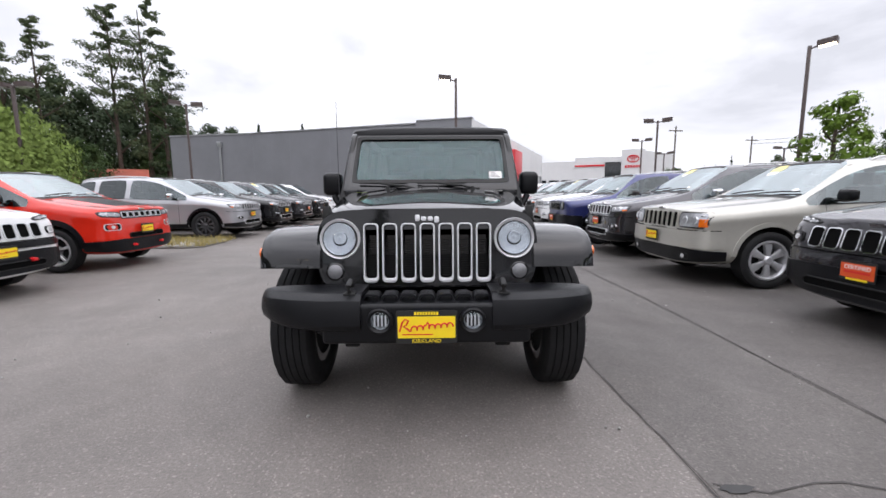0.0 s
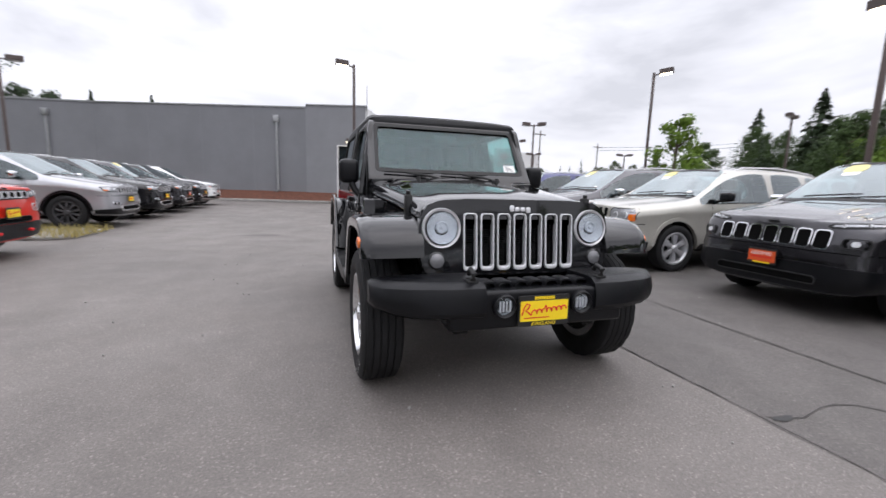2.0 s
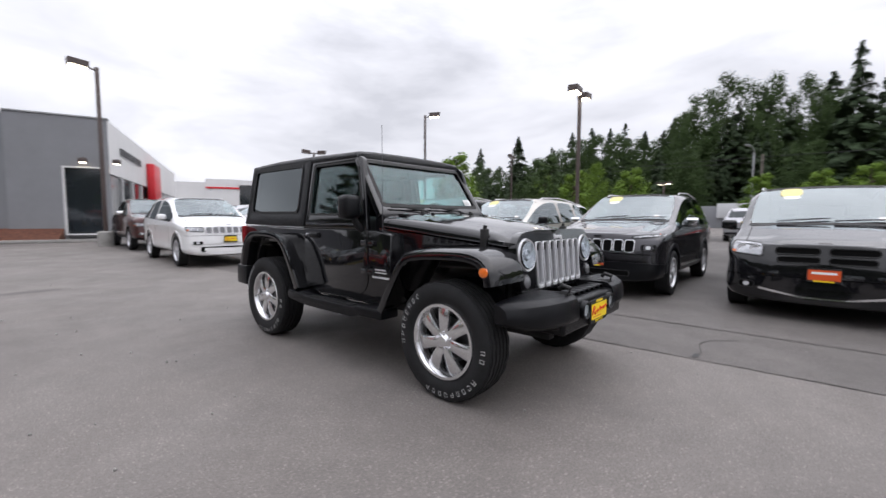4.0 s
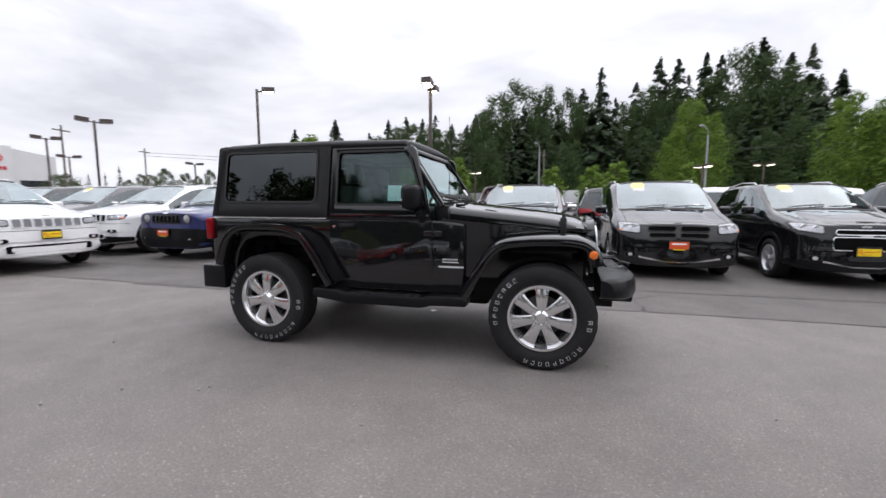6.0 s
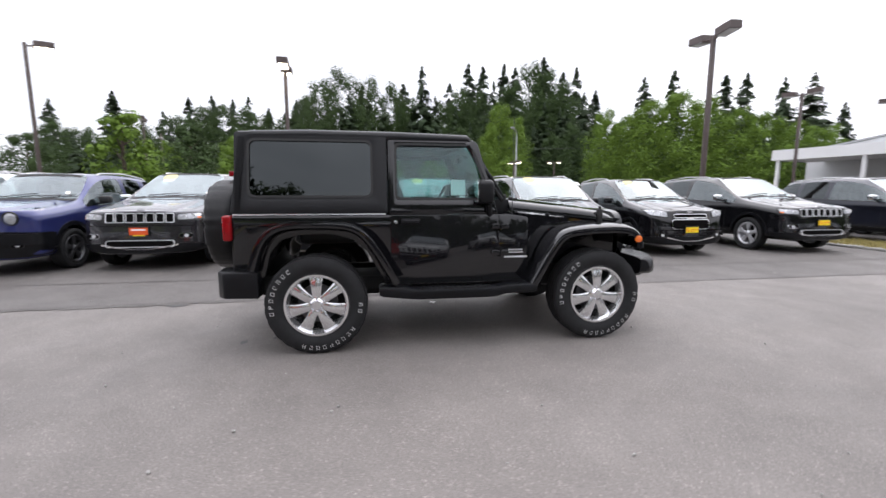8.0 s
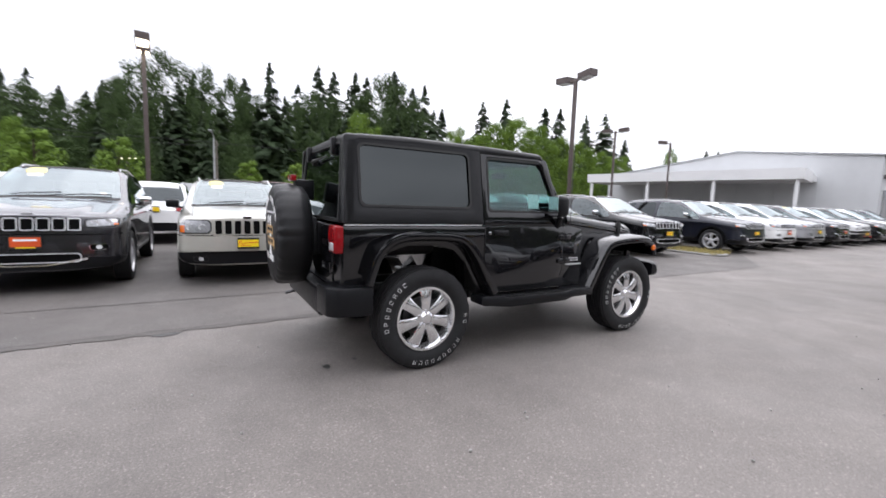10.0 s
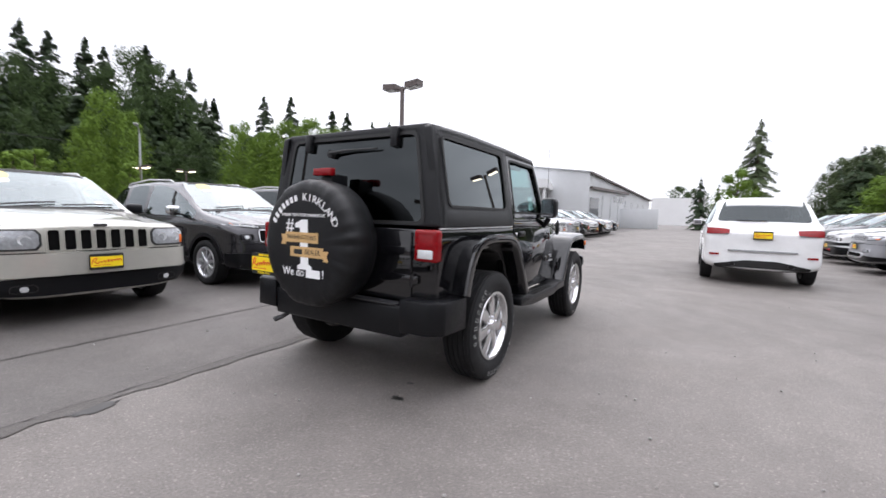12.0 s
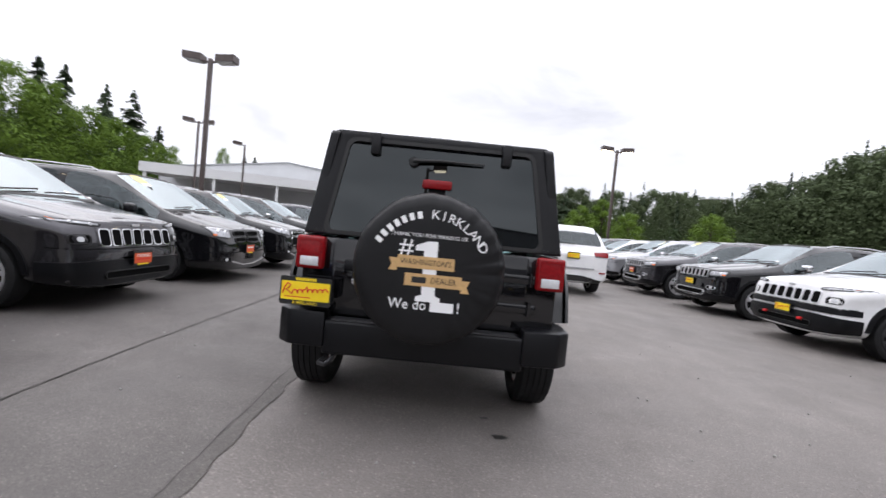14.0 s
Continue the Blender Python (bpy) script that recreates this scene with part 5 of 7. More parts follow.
    r_path = smooth_path([(1.815, 0.54), (1.90, 0.69), (2.0, 0.855), (2.10, 0.965), (2.22, 1.003), (2.42, 1.012), (2.62, 1.005), (2.74, 0.955), (2.81, 0.85), (2.86, 0.69)], 3)
    def flares(s):
        xin = [0.70 if y > 0.3 else 0.585 + 0.06 * max(0, y) for y, z in f_path]
        fl = part("front_fender", sweep_flare(f_path, xin, 0.925, s), BLACK_PAINT, car, angle=30)
        part("side_marker", lathe([(0, 0.032), (0.016, 0.030), (0.020, 0.02), (0.021, 0.001)] if s > 0 else [(0, 0.032), (-0.016, 0.030), (-0.020, 0.02), (-0.021, 0.001)], "x", (s * 0.915, -0.352, 0.902), 20), AMBER, fl, "round amber side marker lamp")
        part("rear_fender", sweep_flare(r_path, 0.775, 0.925, s), BLACK_PAINT, car, angle=30)
        part("inner_arch", prism([(0.60, 0.55), (0.40, 0.90), (0.28, 0.96), (-0.22, 0.97), (-0.33, 0.88), (-0.33, 0.66), (0.60, 0.50)], "x", s * 0.50, s * 0.56), DARK, car)
        # side step
        st = [(0.575, 0.455), (0.575, 0.520), (0.60, 0.535), (0.86, 0.530), (0.93, 0.512), (1.63, 0.512), (1.70, 0.532), (1.90, 0.545), (1.925, 0.53), (1.925, 0.47), (1.88, 0.455), (1.60, 0.425), (0.95, 0.425), (0.85, 0.450)]
        step = part("side_step", prism(st, "x", s * 0.745, s * 0.925, 0.014), PLASTIC, car, "ribbed black plastic side step")
        bm = bmesh.new()
        for k in range(13):
            box(min(s * 0.83, s * 0.915), max(s * 0.83, s * 0.915), 0.98 + 0.048 * k, 1.005 + 0.048 * k, 0.512, 0.517, bm=bm)
        part("step_ribs", bm, SEAL, step)
        # door, in the lower panel and the window frame above it
        d_out = rrect(0.885, 1.822, 0.575, 1.122, (0.16, 0.05, 0.01, 0.01), 6)
        door = part("door", prism(d_out, "x", s * 0.783, s * 0.793, 0.004), BLACK_PAINT, car)
        o = rrect(0.90, 1.832, 1.127, 1.752, (0.01, 0.01, 0.02, 0.05), 6)
        i = rrect(0.965, 1.772, 1.250, 1.712, (0.03, 0.03, 0.03, 0.03), 6)
        bm = ring(o, i, "x", s * 0.745, s * 0.787, 0.005)
        for v in bm.verts:  # the front edge follows the windscreen's rake
            if v.co.y < 1.3:
                v.co.y += (v.co.z - 1.25) * 0.34 if v.co.z > 1.25 else 0
        part("window_frame", lean(bm), BLACK_PAINT, door)
        bm = ring(rrect(0.960, 1.777, 1.245, 1.717, 0.035, 6), rrect(0.977, 1.760, 1.262, 1.70, 0.028, 6), "x", s * 0.786, s * 0.790)
        pane = prism(rrect(0.955, 1.782, 1.24, 1.72, 0.03, 6), "x", s * 0.760, s * 0.765)
        for b in (bm, pane):
            for v in b.verts:
                if v.co.y < 1.3:
                    v.co.y += (v.co.z - 1.25) * 0.34 if v.co.z > 1.25 else 0
        part("window_seal", lean(bm), SEAL, door)
        gl = part("window_pane", lean(pane), GLASS_CLEAR, door, "lightly tinted side window")
        gl.visible_shadow = False
        bm = box(min(s * 0.79, s * 0.815), max(s * 0.79, s * 0.815), 1.585, 1.715, 1.055, 1.078, 0.008)
        box(min(s * 0.788, s * 0.806), max(s * 0.788, s * 0.806), 1.575, 1.73, 1.04, 1.09, 0.008, bm=bm)
        part("door_handle", bm, PLASTIC, door)
        part("door_lock", lathe([(s * 0.79, 0.015), (s * 0.803, 0.014), (s * 0.804, 0.001)], "x", (0, 1.775, 1.065), 14), CHROME, door)
        for z in (1.02, 0.79):
            bm = box(min(s * 0.787, s * 0.812), max(s * 0.787, s * 0.812), 0.80, 0.955, z - 0.022, z + 0.022, 0.007)
            lathe([(z - 0.035, 0.013), (z + 0.035, 0.013)], "z", (s * 0.806, 0.875, 0), 10, bm)
            part("door_hinge", bm, BLACK_PAINT, door)
        if s < 0:
            part("window_paper", lean(prism(rrect(1.175, 1.300, 1.285, 1.415, 0.004, 1), "x", -0.757, -0.755)), PAPER, door, "white printed paper behind the side window")
        # quarter window in the hardtop side
        o = rrect(1.842, 3.035, 1.140, 1.785, (0.01, 0.02, 0.03, 0.01), 6)
        i = rrect(1.965, 2.930, 1.272, 1.728, (0.05, 0.05, 0.05, 0.05), 6)
        hs = part("hardtop_side", lean(ring(o, i, "x", s * 0.74, s * 0.796, 0.006)), HARDTOP, car)
        part("window_seal", lean(ring(rrect(1.958, 2.937, 1.265, 1.735, 0.055, 6), rrect(1.976, 2.919, 1.283, 1.717, 0.045, 6), "x", s * 0.795, s * 0.802)), SEAL, hs)
        gl = part("window_pane", lean(prism(rrect(1.95, 2.945, 1.26, 1.74, 0.05, 6), "x", s * 0.782, s * 0.787)), GLASS_DARK, hs, "dark tinted quarter window")
        # badges on the cowl as plain bars
        bm = bmesh.new()
        box(min(s * 0.785, s * 0.789), max(s * 0.785, s * 0.789), 0.625, 0.835, 0.743, 0.757, bm=bm)
        for k in range(6):
            box(min(s * 0.785, s * 0.789), max(s * 0.785, s * 0.789), 0.675 + 0.022 * k, 0.690 + 0.022 * k, 0.805, 0.817, bm=bm)
        box(min(s * 0.785, s * 0.789), max(s * 0.785, s * 0.789), 0.665, 0.805, 0.785, 0.793, bm=bm)
        part("badge", bm, SATIN, body, "plain silver badge bars")
        # door mirror
        bm = box(min(s * 0.775, s * 0.935), max(s * 0.775, s * 0.935), 0.965, 1.105, 1.215, 1.412, 0.042, 3)
        mi = part("door_mirror", bm, PLASTIC, car, "black plastic door mirror")
        part("mirror_glass", prism(rrect(s * 0.855 - 0.062, s * 0.855 + 0.062, 1.228, 1.398, 0.02, 4), "y", 1.104, 1.108), CHROME, mi)
        part("mirror_arm", tube([(s * 0.775, 0.97, 1.12), (s * 0.81, 0.985, 1.16), (s * 0.84, 0.995, 1.215)], 0.028, 8), PLASTIC, mi)
    both_sides(flares)
    # --- windscreen frame: raked
    m_ws = Matrix.Translation((0, 0.815, 1.245)) @ Matrix.Rotation(math.atan2(0.335, 0.51), 4, "X").inverted()
    h = 0.612
    def rake(bm):
        for v in bm.verts:
            v.co.x *= 1 - 0.035 * v.co.z / h
        bmesh.ops.transform(bm, matrix=m_ws, verts=bm.verts)
        return bm
    o = rrect(-0.722, 0.722, 0.0, h, (0.01, 0.01, 0.05, 0.05), 5)
    i = rrect(-0.655, 0.655, 0.085, h - 0.05, (0.03, 0.03, 0.04, 0.04), 5)
    wf = part("windscreen_frame", rake(ring(o, i, "y", -0.012, 0.040, 0.008)), BLACK_PAINT, car)
    part("windscreen_seal", rake(ring(rrect(-0.662, 0.662, 0.078, h - 0.043, 0.035, 5), rrect(-0.632, 0.632, 0.112, h - 0.075, 0.03, 5), "y", -0.014, -0.010)), SEAL, wf)
    gl = part("windscreen", rake(prism(rrect(-0.658, 0.658, 0.08, h - 0.045, 0.03, 5), "y", 0.0, 0.005)), GLASS_CLEAR, wf, "clear windscreen glass")
    gl.visible_shadow = False
    part("screen_sticker", rake(prism(rrect(0.50, 0.605, 0.125, 0.195, 0.003, 1), "y", -0.004, -0.002)), PAPER, wf, "white printed sticker")
    bm = bmesh.new()
    for k in range(4):
        rake_b = box(0.51, 0.59 - 0.012 * k, -0.0055, -0.0045, 0.138 + 0.014 * k, 0.143 + 0.014 * k)
        merge(bm, rake(rake_b))
    part("sticker_print", bm, BLACK_INK, wf)
    for x0 in (-0.46, 0.02):  # wipers
        bm = tube([(x0 + 0.37, 0.79, 1.262), (x0 + 0.24, 0.80, 1.292), (x0 + 0.05, 0.815, 1.312)], 0.009, 8)
        tube([(x0 - 0.13, 0.822, 1.318), (x0 + 0.06, 0.815, 1.316), (x0 + 0.27, 0.822, 1.316)], 0.010, 6, bm)
        lathe([(1.245, 0.022), (1.272, 0.018), (1.274, 0.001)], "z", (x0 + 0.37, 0.79, 0), 12, bm)
        part("wiper", bm, SEAL, wf, "black windscreen wiper")
    # --- roof, rear frame of the hardtop
    bm = bmesh.new()
    secs = []
    for y, dz in ((1.125, -0.025), (1.15, -0.004), (1.30, 0.0), (1.82, 0.012), (1.835, 0.006), (1.85, 0.012), (2.5, 0.014), (2.92, 0.0), (2.985, -0.016), (3.01, -0.045)):
        half = [(0.62, 1.735), (0.685, 1.740), (0.694, 1.760), (0.684, 1.785), (0.650, 1.801), (0.50, 1.810), (0.25, 1.816), (0.0, 1.818)]
        if y > 2.9:
            half = [(x - (0.03 if y > 3 else 0.01 if y > 2.95 else 0), z) for x, z in half]
        sec = [(-x, y, z + dz if z > 1.74 else z) for x, z in half] + [(x, y, z + dz if z > 1.74 else z) for x, z in half[-2::-1]]
        secs.append(sec)
    part("roof", loft(secs), HARDTOP, car, angle=50)
    def rear_rake(bm):
        for v in bm.verts:
            v.co.y -= max(0, v.co.z - 1.14) * 0.085
            if abs(v.co.x) > 0.3 and v.co.z > 1.14:
                v.co.x -= math.copysign((v.co.z - 1.14) * 0.17, v.co.x)
        return bm
    bm = rear_rake(ring(rrect(-0.796, 0.796, 1.14, 1.798, (0.01, 0.01, 0.05, 0.05), 6), rrect(-0.668, 0.668, 1.165, 1.742, 0.05, 6), "y", 2.98, 3.065, 0.02))
    part("hardtop_rear", bm, HARDTOP, car)
    gate = part("liftglass", rear_rake(prism(rrect(-0.675, 0.675, 1.155, 1.749, 0.045, 6), "y", 3.045, 3.058)), GLASS_DARK, car, "dark tinted rear glass")
    part("window_seal", rear_rake(ring(rrect(-0.685, 0.685, 1.148, 1.757, 0.05, 6), rrect(-0.661, 0.661, 1.172, 1.733, 0.045, 6), "y", 3.056, 3.068)), SEAL, gate)
    def gate_hinge(s):
        part("glass_hinge", box(s * 0.405 - 0.03, s * 0.405 + 0.03, 3.0, 3.05, 1.655, 1.79, 0.012), HARDTOP, gate, "black glass hinge")
    both_sides(gate_hinge)
    bm = lathe([(3.02, 0.032), (3.055, 0.028), (3.057, 0.001)], "y", (0.165, 0, 1.635), 14)
    tube([(0.165, 3.055, 1.638), (0.0, 3.050, 1.650), (-0.27, 3.045, 1.652)], 0.013, 8, bm, 0.006)
    part("rear_wiper", bm, SEAL, gate)
    # --- tailgate panel, spare carrier, brake lamp, tail lamps
    tg = part("tailgate", prism(rrect(-0.60, 0.60, 0.66, 1.118, 0.03, 4), "y", 3.07, 3.088, 0.006), BLACK_PAINT, car)
    for z in (0.98, 0.80):
        bm = box(-0.66, -0.36, 3.085, 3.105, z - 0.028, z + 0.028, 0.01)
        lathe([(z - 0.04, 0.014), (z + 0.04, 0.014)], "z", (-0.615, 3.10, 0), 10, bm)
        part("tailgate_hinge", bm, BLACK_PAINT, tg)
    part("tailgate_handle", box(0.40, 0.52, 3.085, 3.115, 0.93, 1.0, 0.012), PLASTIC, tg)
    part("tailgate_lock", lathe([(3.085, 0.018), (3.10, 0.016), (3.102, 0.001)], "y", (0.455, 0, 0.87), 14), CHROME, tg)
    part("spare_carrier", box(-0.14, 0.14, 3.085, 3.20, 0.84, 1.16, 0.02), STEEL, tg)
    R, sy0, sy1, cz = 0.415, 3.165, 3.432, 1.008
    bm = bmesh.new()
    seg = 96
    rows = []
    random.seed(4)
    wr = [random.uniform(-1, 1) for _ in range(seg)]
    for j, (yy, rr) in enumerate(((sy0, 0.20), (sy0 + 0.002, R - 0.05), (sy0 + 0.03, R - 0.012), (sy0 + 0.10, R), (sy1 - 0.07, R), (sy1 - 0.03, R - 0.012), (sy1 - 0.010, R - 0.035), (sy1 - 0.002, R - 0.075), (sy1 + 0.002, R * 0.6), (sy1 + 0.003, R * 0.3))):
        row = []
        for k in range(seg):
            a = 2 * math.pi * k / seg
            wob = wr[k] * (0.006 if j in (5, 6, 7) else 0.003 if j in (3, 4) else 0.0)
            right = max(0.0, -math.cos(a)) ** 0.5
            row.append(bm.verts.new(((rr + wob * (0.5 + right)) * math.cos(a), yy + (wob * 1.2 * right if j >= 5 else 0), cz + (rr + wob) * math.sin(a))))
        rows.append(row)
    for lo, hi in zip(rows, rows[1:]):
        for k in range(seg):
            q = (k + 1) % seg
            bm.faces.new((lo[k], lo[q], hi[q], hi[k]))
    bm.faces.new(rows[-1])
    bm.faces.new(rows[0])
    cover = part("spare_tyre_cover", bm, VINYL, car, "spare wheel in a wrinkled black vinyl cover with printed lettering", angle=60)
    # print on the cover: readable words as letters, names as plain bars
    def on_cover(x, z, up=0.0, turn=0.0):
        return Matrix.Translation((-x, sy1 + 0.0045 + up, cz + z + 0.012)) @ Matrix.Rotation(math.pi, 4, "Z") @ Matrix.Rotation(radians(90), 4, "X") @ Matrix.Rotation(turn, 4, "Z")
    def stamp(name, pts, material, x, z, up=0.0, turn=0.0, parent=cover):
        bm = prism(pts, "z", 0, 0.0015)
        bmesh.ops.transform(bm, matrix=on_cover(x, z, up, turn), verts=bm.verts)
        return part(name, bm, material, parent)
    arc = 0.322
    for k in range(7):  # arched name as plain bars, then the town
        a = radians(58 - 7.6 * k)
        stamp("arched_bar", rrect(-0.0125, 0.0125, -0.019, 0.019, 0.003, 2), WHITE_INK, -arc * math.sin(a), arc * math.cos(a) - 0.037, 0, a)
    for k, ch in enumerate("KIRKLAND"):
        a = radians(-2.5 - 8.0 * k)
        words(ch, 0.070, cover, on_cover(-arc * math.sin(a), arc * math.cos(a) - 0.037, 0.0, a), WHITE_INK, squeeze=1.05)
    words("THANK YOU FOR MAKING US", 0.0285, cover, on_cover(-0.01, 0.172), WHITE_INK, squeeze=1.05)
    words("#", 0.13, cover, on_cover(-0.125, 0.105), WHITE_INK)
    one = [(-0.055, -0.175), (0.075, -0.175), (0.075, -0.152), (0.046, -0.14), (0.040, 0.145), (-0.01, 0.145), (-0.075, 0.118), (-0.075, 0.092), (-0.03, 0.092), (-0.026, -0.14), (-0.055, -0.152)]
    stamp("numeral_one", one, WHITE_INK, 0.0, 0.0)
    for (x, z, w), txt in (((-0.015, 0.030, 0.30), "WASHINGTON'S"), ((0.03, -0.062, 0.30), "DEALER")):
        stamp("ribbon", [(-w / 2, -0.033), (w / 2, -0.033), (w / 2, 0.033), (-w / 2, 0.033)], GOLD_INK, x, z, 0.0015)
        stamp("ribbon_tail", [(0, -0.033), (0.045, -0.033), (0.030, 0), (0.045, 0.033), (0, 0.033)] if txt == "DEALER" else [(0, -0.033), (-0.045, -0.033), (-0.030, 0), (-0.045, 0.033), (0, 0.033)], GOLD_INK, x + (w / 2 if txt == "DEALER" else -w / 2) * 1.0, z - 0.018, 0.0008)
        if txt == "DEALER":
            words(txt, 0.046, cover, on_cover(x + 0.055, z, 0.003), BLACK_INK, squeeze=0.85)
            stamp("name_bar", rrect(-0.038, 0.038, -0.016, 0.016, 0.003, 1), BLACK_INK, x - 0.075, z, 0.003)
        else:
            words(txt, 0.042, cover, on_cover(x, z, 0.003), BLACK_INK, squeeze=0.85)
    words("We do", 0.078, cover, on_cover(-0.095, -0.197), WHITE_INK, squeeze=0.92)
    stamp("name_bar", rrect(-0.062, 0.062, -0.026, 0.026, 0.005, 2), WHITE_INK, 0.088, -0.199)
    words("!", 0.078, cover, on_cover(0.175, -0.197), WHITE_INK)
    bm = box(-0.082, 0.082, 3.24, 3.285, 1.455, 1.505, 0.008)
    bl = part("brake_light", bm, RED_LENS, car, "high red brake light")
    part("lamp_bracket", box(-0.05, 0.05, 3.09, 3.245, 1.30, 1.47, 0.01), PLASTIC, bl)
    def tails(s):
        x0, x1 = sorted((s * 0.642, s * 0.812))
        tl = part("tail_light", box(x0, x1, 3.06, 3.128, 0.925, 1.125, 0.016, 3), RED_LENS, car, "red tail light with a clear lower pane")
        a, b = sorted((s * 0.672, s * 0.782))
        part("reverse_lens", box(a, b, 3.124, 3.132, 0.945, 1.0, 0.004), REFLECTOR, tl)
        part("lamp_rim", ring(rrect(a - 0.012, b + 0.012, 1.015, 1.105, 0.015, 3), rrect(a, b, 1.027, 1.093, 0.01, 3), "y", 3.126, 3.131), RED_LENS, tl)
        # bumper corner
        sgn = s
        pts = [(sgn * 0.585, 3.20), (sgn * 0.80, 3.185), (sgn * 0.875, 3.12), (sgn * 0.892, 2.86), (sgn * 0.74, 2.86), (sgn * 0.74, 3.05), (sgn * 0.585, 3.05)]
        part("bumper_corner", prism(pts, "z", 0.475, 0.688, 0.016), PLASTIC, car)
    both_sides(tails)
    part("rear_bumper", box(-0.60, 0.60, 3.06, 3.185, 0.435, 0.640, 0.02, 3), PLASTIC, car, "black plastic rear bumper")
    part("bumper_step", box(-0.55, 0.55, 3.09, 3.18, 0.640, 0.648), STEEL, car)
    dealer_plate(car, Matrix.Translation((0.705, 3.205, 0.80)) @ Matrix.Rotation(math.pi, 4, "Z") @ Matrix.Rotation(radians(90), 4, "X"), town=True)
    part("plate_bracket", box(0.56, 0.85, 3.13, 3.204, 0.73, 0.87, 0.01), PLASTIC, car)
    part("recovery_hook", tube([(0.52, 3.10, 0.44), (0.54, 3.18, 0.40), (0.56, 3.22, 0.385), (0.60, 3.20, 0.385), (0.58, 3.12, 0.40)], 0.014, 8), STEEL, car)
    # --- front bumper
    def wing(s):
        secs = []
        for x, yf, zlo, zhi in ((0.325, -0.705, 0.545, 0.735), (0.345, -0.712, 0.545, 0.737), (0.52, -0.706, 0.545, 0.737), (0.68, -0.668, 0.550, 0.735), (0.79, -0.612, 0.562, 0.731), (0.865, -0.545, 0.582, 0.724), (0.888, -0.505, 0.600, 0.712)):
            secs.append([(s * x, y, z) for y, z in ((-0.41, zlo), (yf + 0.045, zlo), (yf + 0.012, zlo + 0.016), (yf, zlo + 0.040), (yf + 0.004, zhi - 0.075), (yf + 0.020, zhi - 0.030), (yf + 0.055, zhi - 0.006), (yf + 0.085, zhi), (-0.41, zhi - 0.004))])
        part("bumper_wing", loft(secs), PLASTIC, car, "grained black bumper end", angle=28)
        bm = tube([(s * 0.385, -0.55, 0.722), (s * 0.385, -0.655, 0.737), (s * 0.385, -0.665, 0.775), (s * 0.385, -0.61, 0.790), (s * 0.385, -0.585, 0.765)], 0.015, 10)
        box(s * 0.385 - 0.03, s * 0.385 + 0.03, -0.66, -0.60, 0.727, 0.740, 0.004, bm=bm)
        part("tow_hook", bm, SEAL, car, "black tow hook")
        x = s * 0.2275
        fg = part("fog_light", lathe([(-0.66, 0.066), (-0.716, 0.063), (-0.722, 0.057), (-0.712, 0.046), (-0.69, 0.045)], "y", (x, 0, 0.612), 32, closed=True), PLASTIC, car)
        bm = lathe([(-0.704, 0.046), (-0.684, 0.036), (-0.676, 0.001), (-0.67, 0.001), (-0.67, 0.046)], "y", (x, 0, 0.612), 12, closed=True)
        for k in range(4):
            box(x - 0.03 + 0.018 * k, x - 0.022 + 0.018 * k, -0.712, -0.70, 0.584, 0.640, bm=bm)
        part("reflector", bm, REFLECTOR, fg, angle=2)
        part("lens", lathe([(-0.706, 0.046), (-0.714, 0.034), (-0.717, 0.001)], "y", (x, 0, 0.612), 24), LENS, fg)
    both_sides(wing)
    bm = box(-0.52, 0.52, -0.690, -0.45, 0.485, 0.690, 0.022, 3)
    fb = part("front_bumper", bm, PLASTIC, car, "black plastic front bumper")
    part("lower_valance", prism([(-0.58, 0.56), (-0.50, 0.50), (-0.40, 0.478), (0.40, 0.478), (0.50, 0.50), (0.58, 0.56)], "y", -0.66, -0.50, 0.01), DARK, fb)
    for k in range(7):
        xc = (k - 3) * 0.094
        part("bumper_notch", ring(rrect(xc - 0.043, xc + 0.043, 0.684, 0.722, (0.004, 0.004, 0.022, 0.022), 3), rrect(xc - 0.034, xc + 0.034, 0.680, 0.713, (0.003, 0.003, 0.018, 0.018), 3), "y", -0.62, -0.52, 0.002), PLASTIC, fb)
    part("number_plate_holder", box(-0.145, 0.145, -0.705, -0.685, 0.50, 0.655, 0.004), SEAL, fb)
    dealer_plate(car, Matrix.Translation((0.0, -0.705, 0.580)) @ Matrix.Rotation(radians(90), 4, "X"), town=True)
    # --- chassis
    bm = bmesh.new()
    for s in (-1, 1):
        box(s * 0.40 - 0.04, s * 0.40 + 0.04, -0.55, 3.05, 0.42, 0.54, 0.01, bm=bm)
    box(-0.62, 0.62, 0.60, 1.86, 0.47, 0.54, bm=bm)
    box(-0.30, 0.30, 1.9, 2.2, 0.34, 0.5, 0.03, bm=bm)
    box(-0.25, 0.25, 0.5, 1.0, 0.32, 0.5, 0.04, bm=bm)
    box(-0.55, 0.55, 2.65, 3.05, 0.42, 0.60, 0.03, bm=bm)
    tube([(-0.62, 2.95, 0.44), (-0.40, 2.98, 0.44)], 0.03, 10, bm)
    part("chassis", bm, DARK, car)
    for yc in (0.0, 2.424):
        bm = tube([(-0.72, yc, 0.40), (0.72, yc, 0.40)], 0.042, 12)
        lathe([(-0.13, 0.05), (-0.09, 0.12), (0.09, 0.12), (0.13, 0.05)], "y", (0.15, yc, 0.39), 16, bm)
        part("axle", bm, STEEL, car)
    for s in (-1, 1):
        for yc in (0.0, 2.424):
            wheel(car, (s * 0.790, yc, 0.405), s, 0.405, 0.245, 0.248, letters=True, spoke_width=0.072)
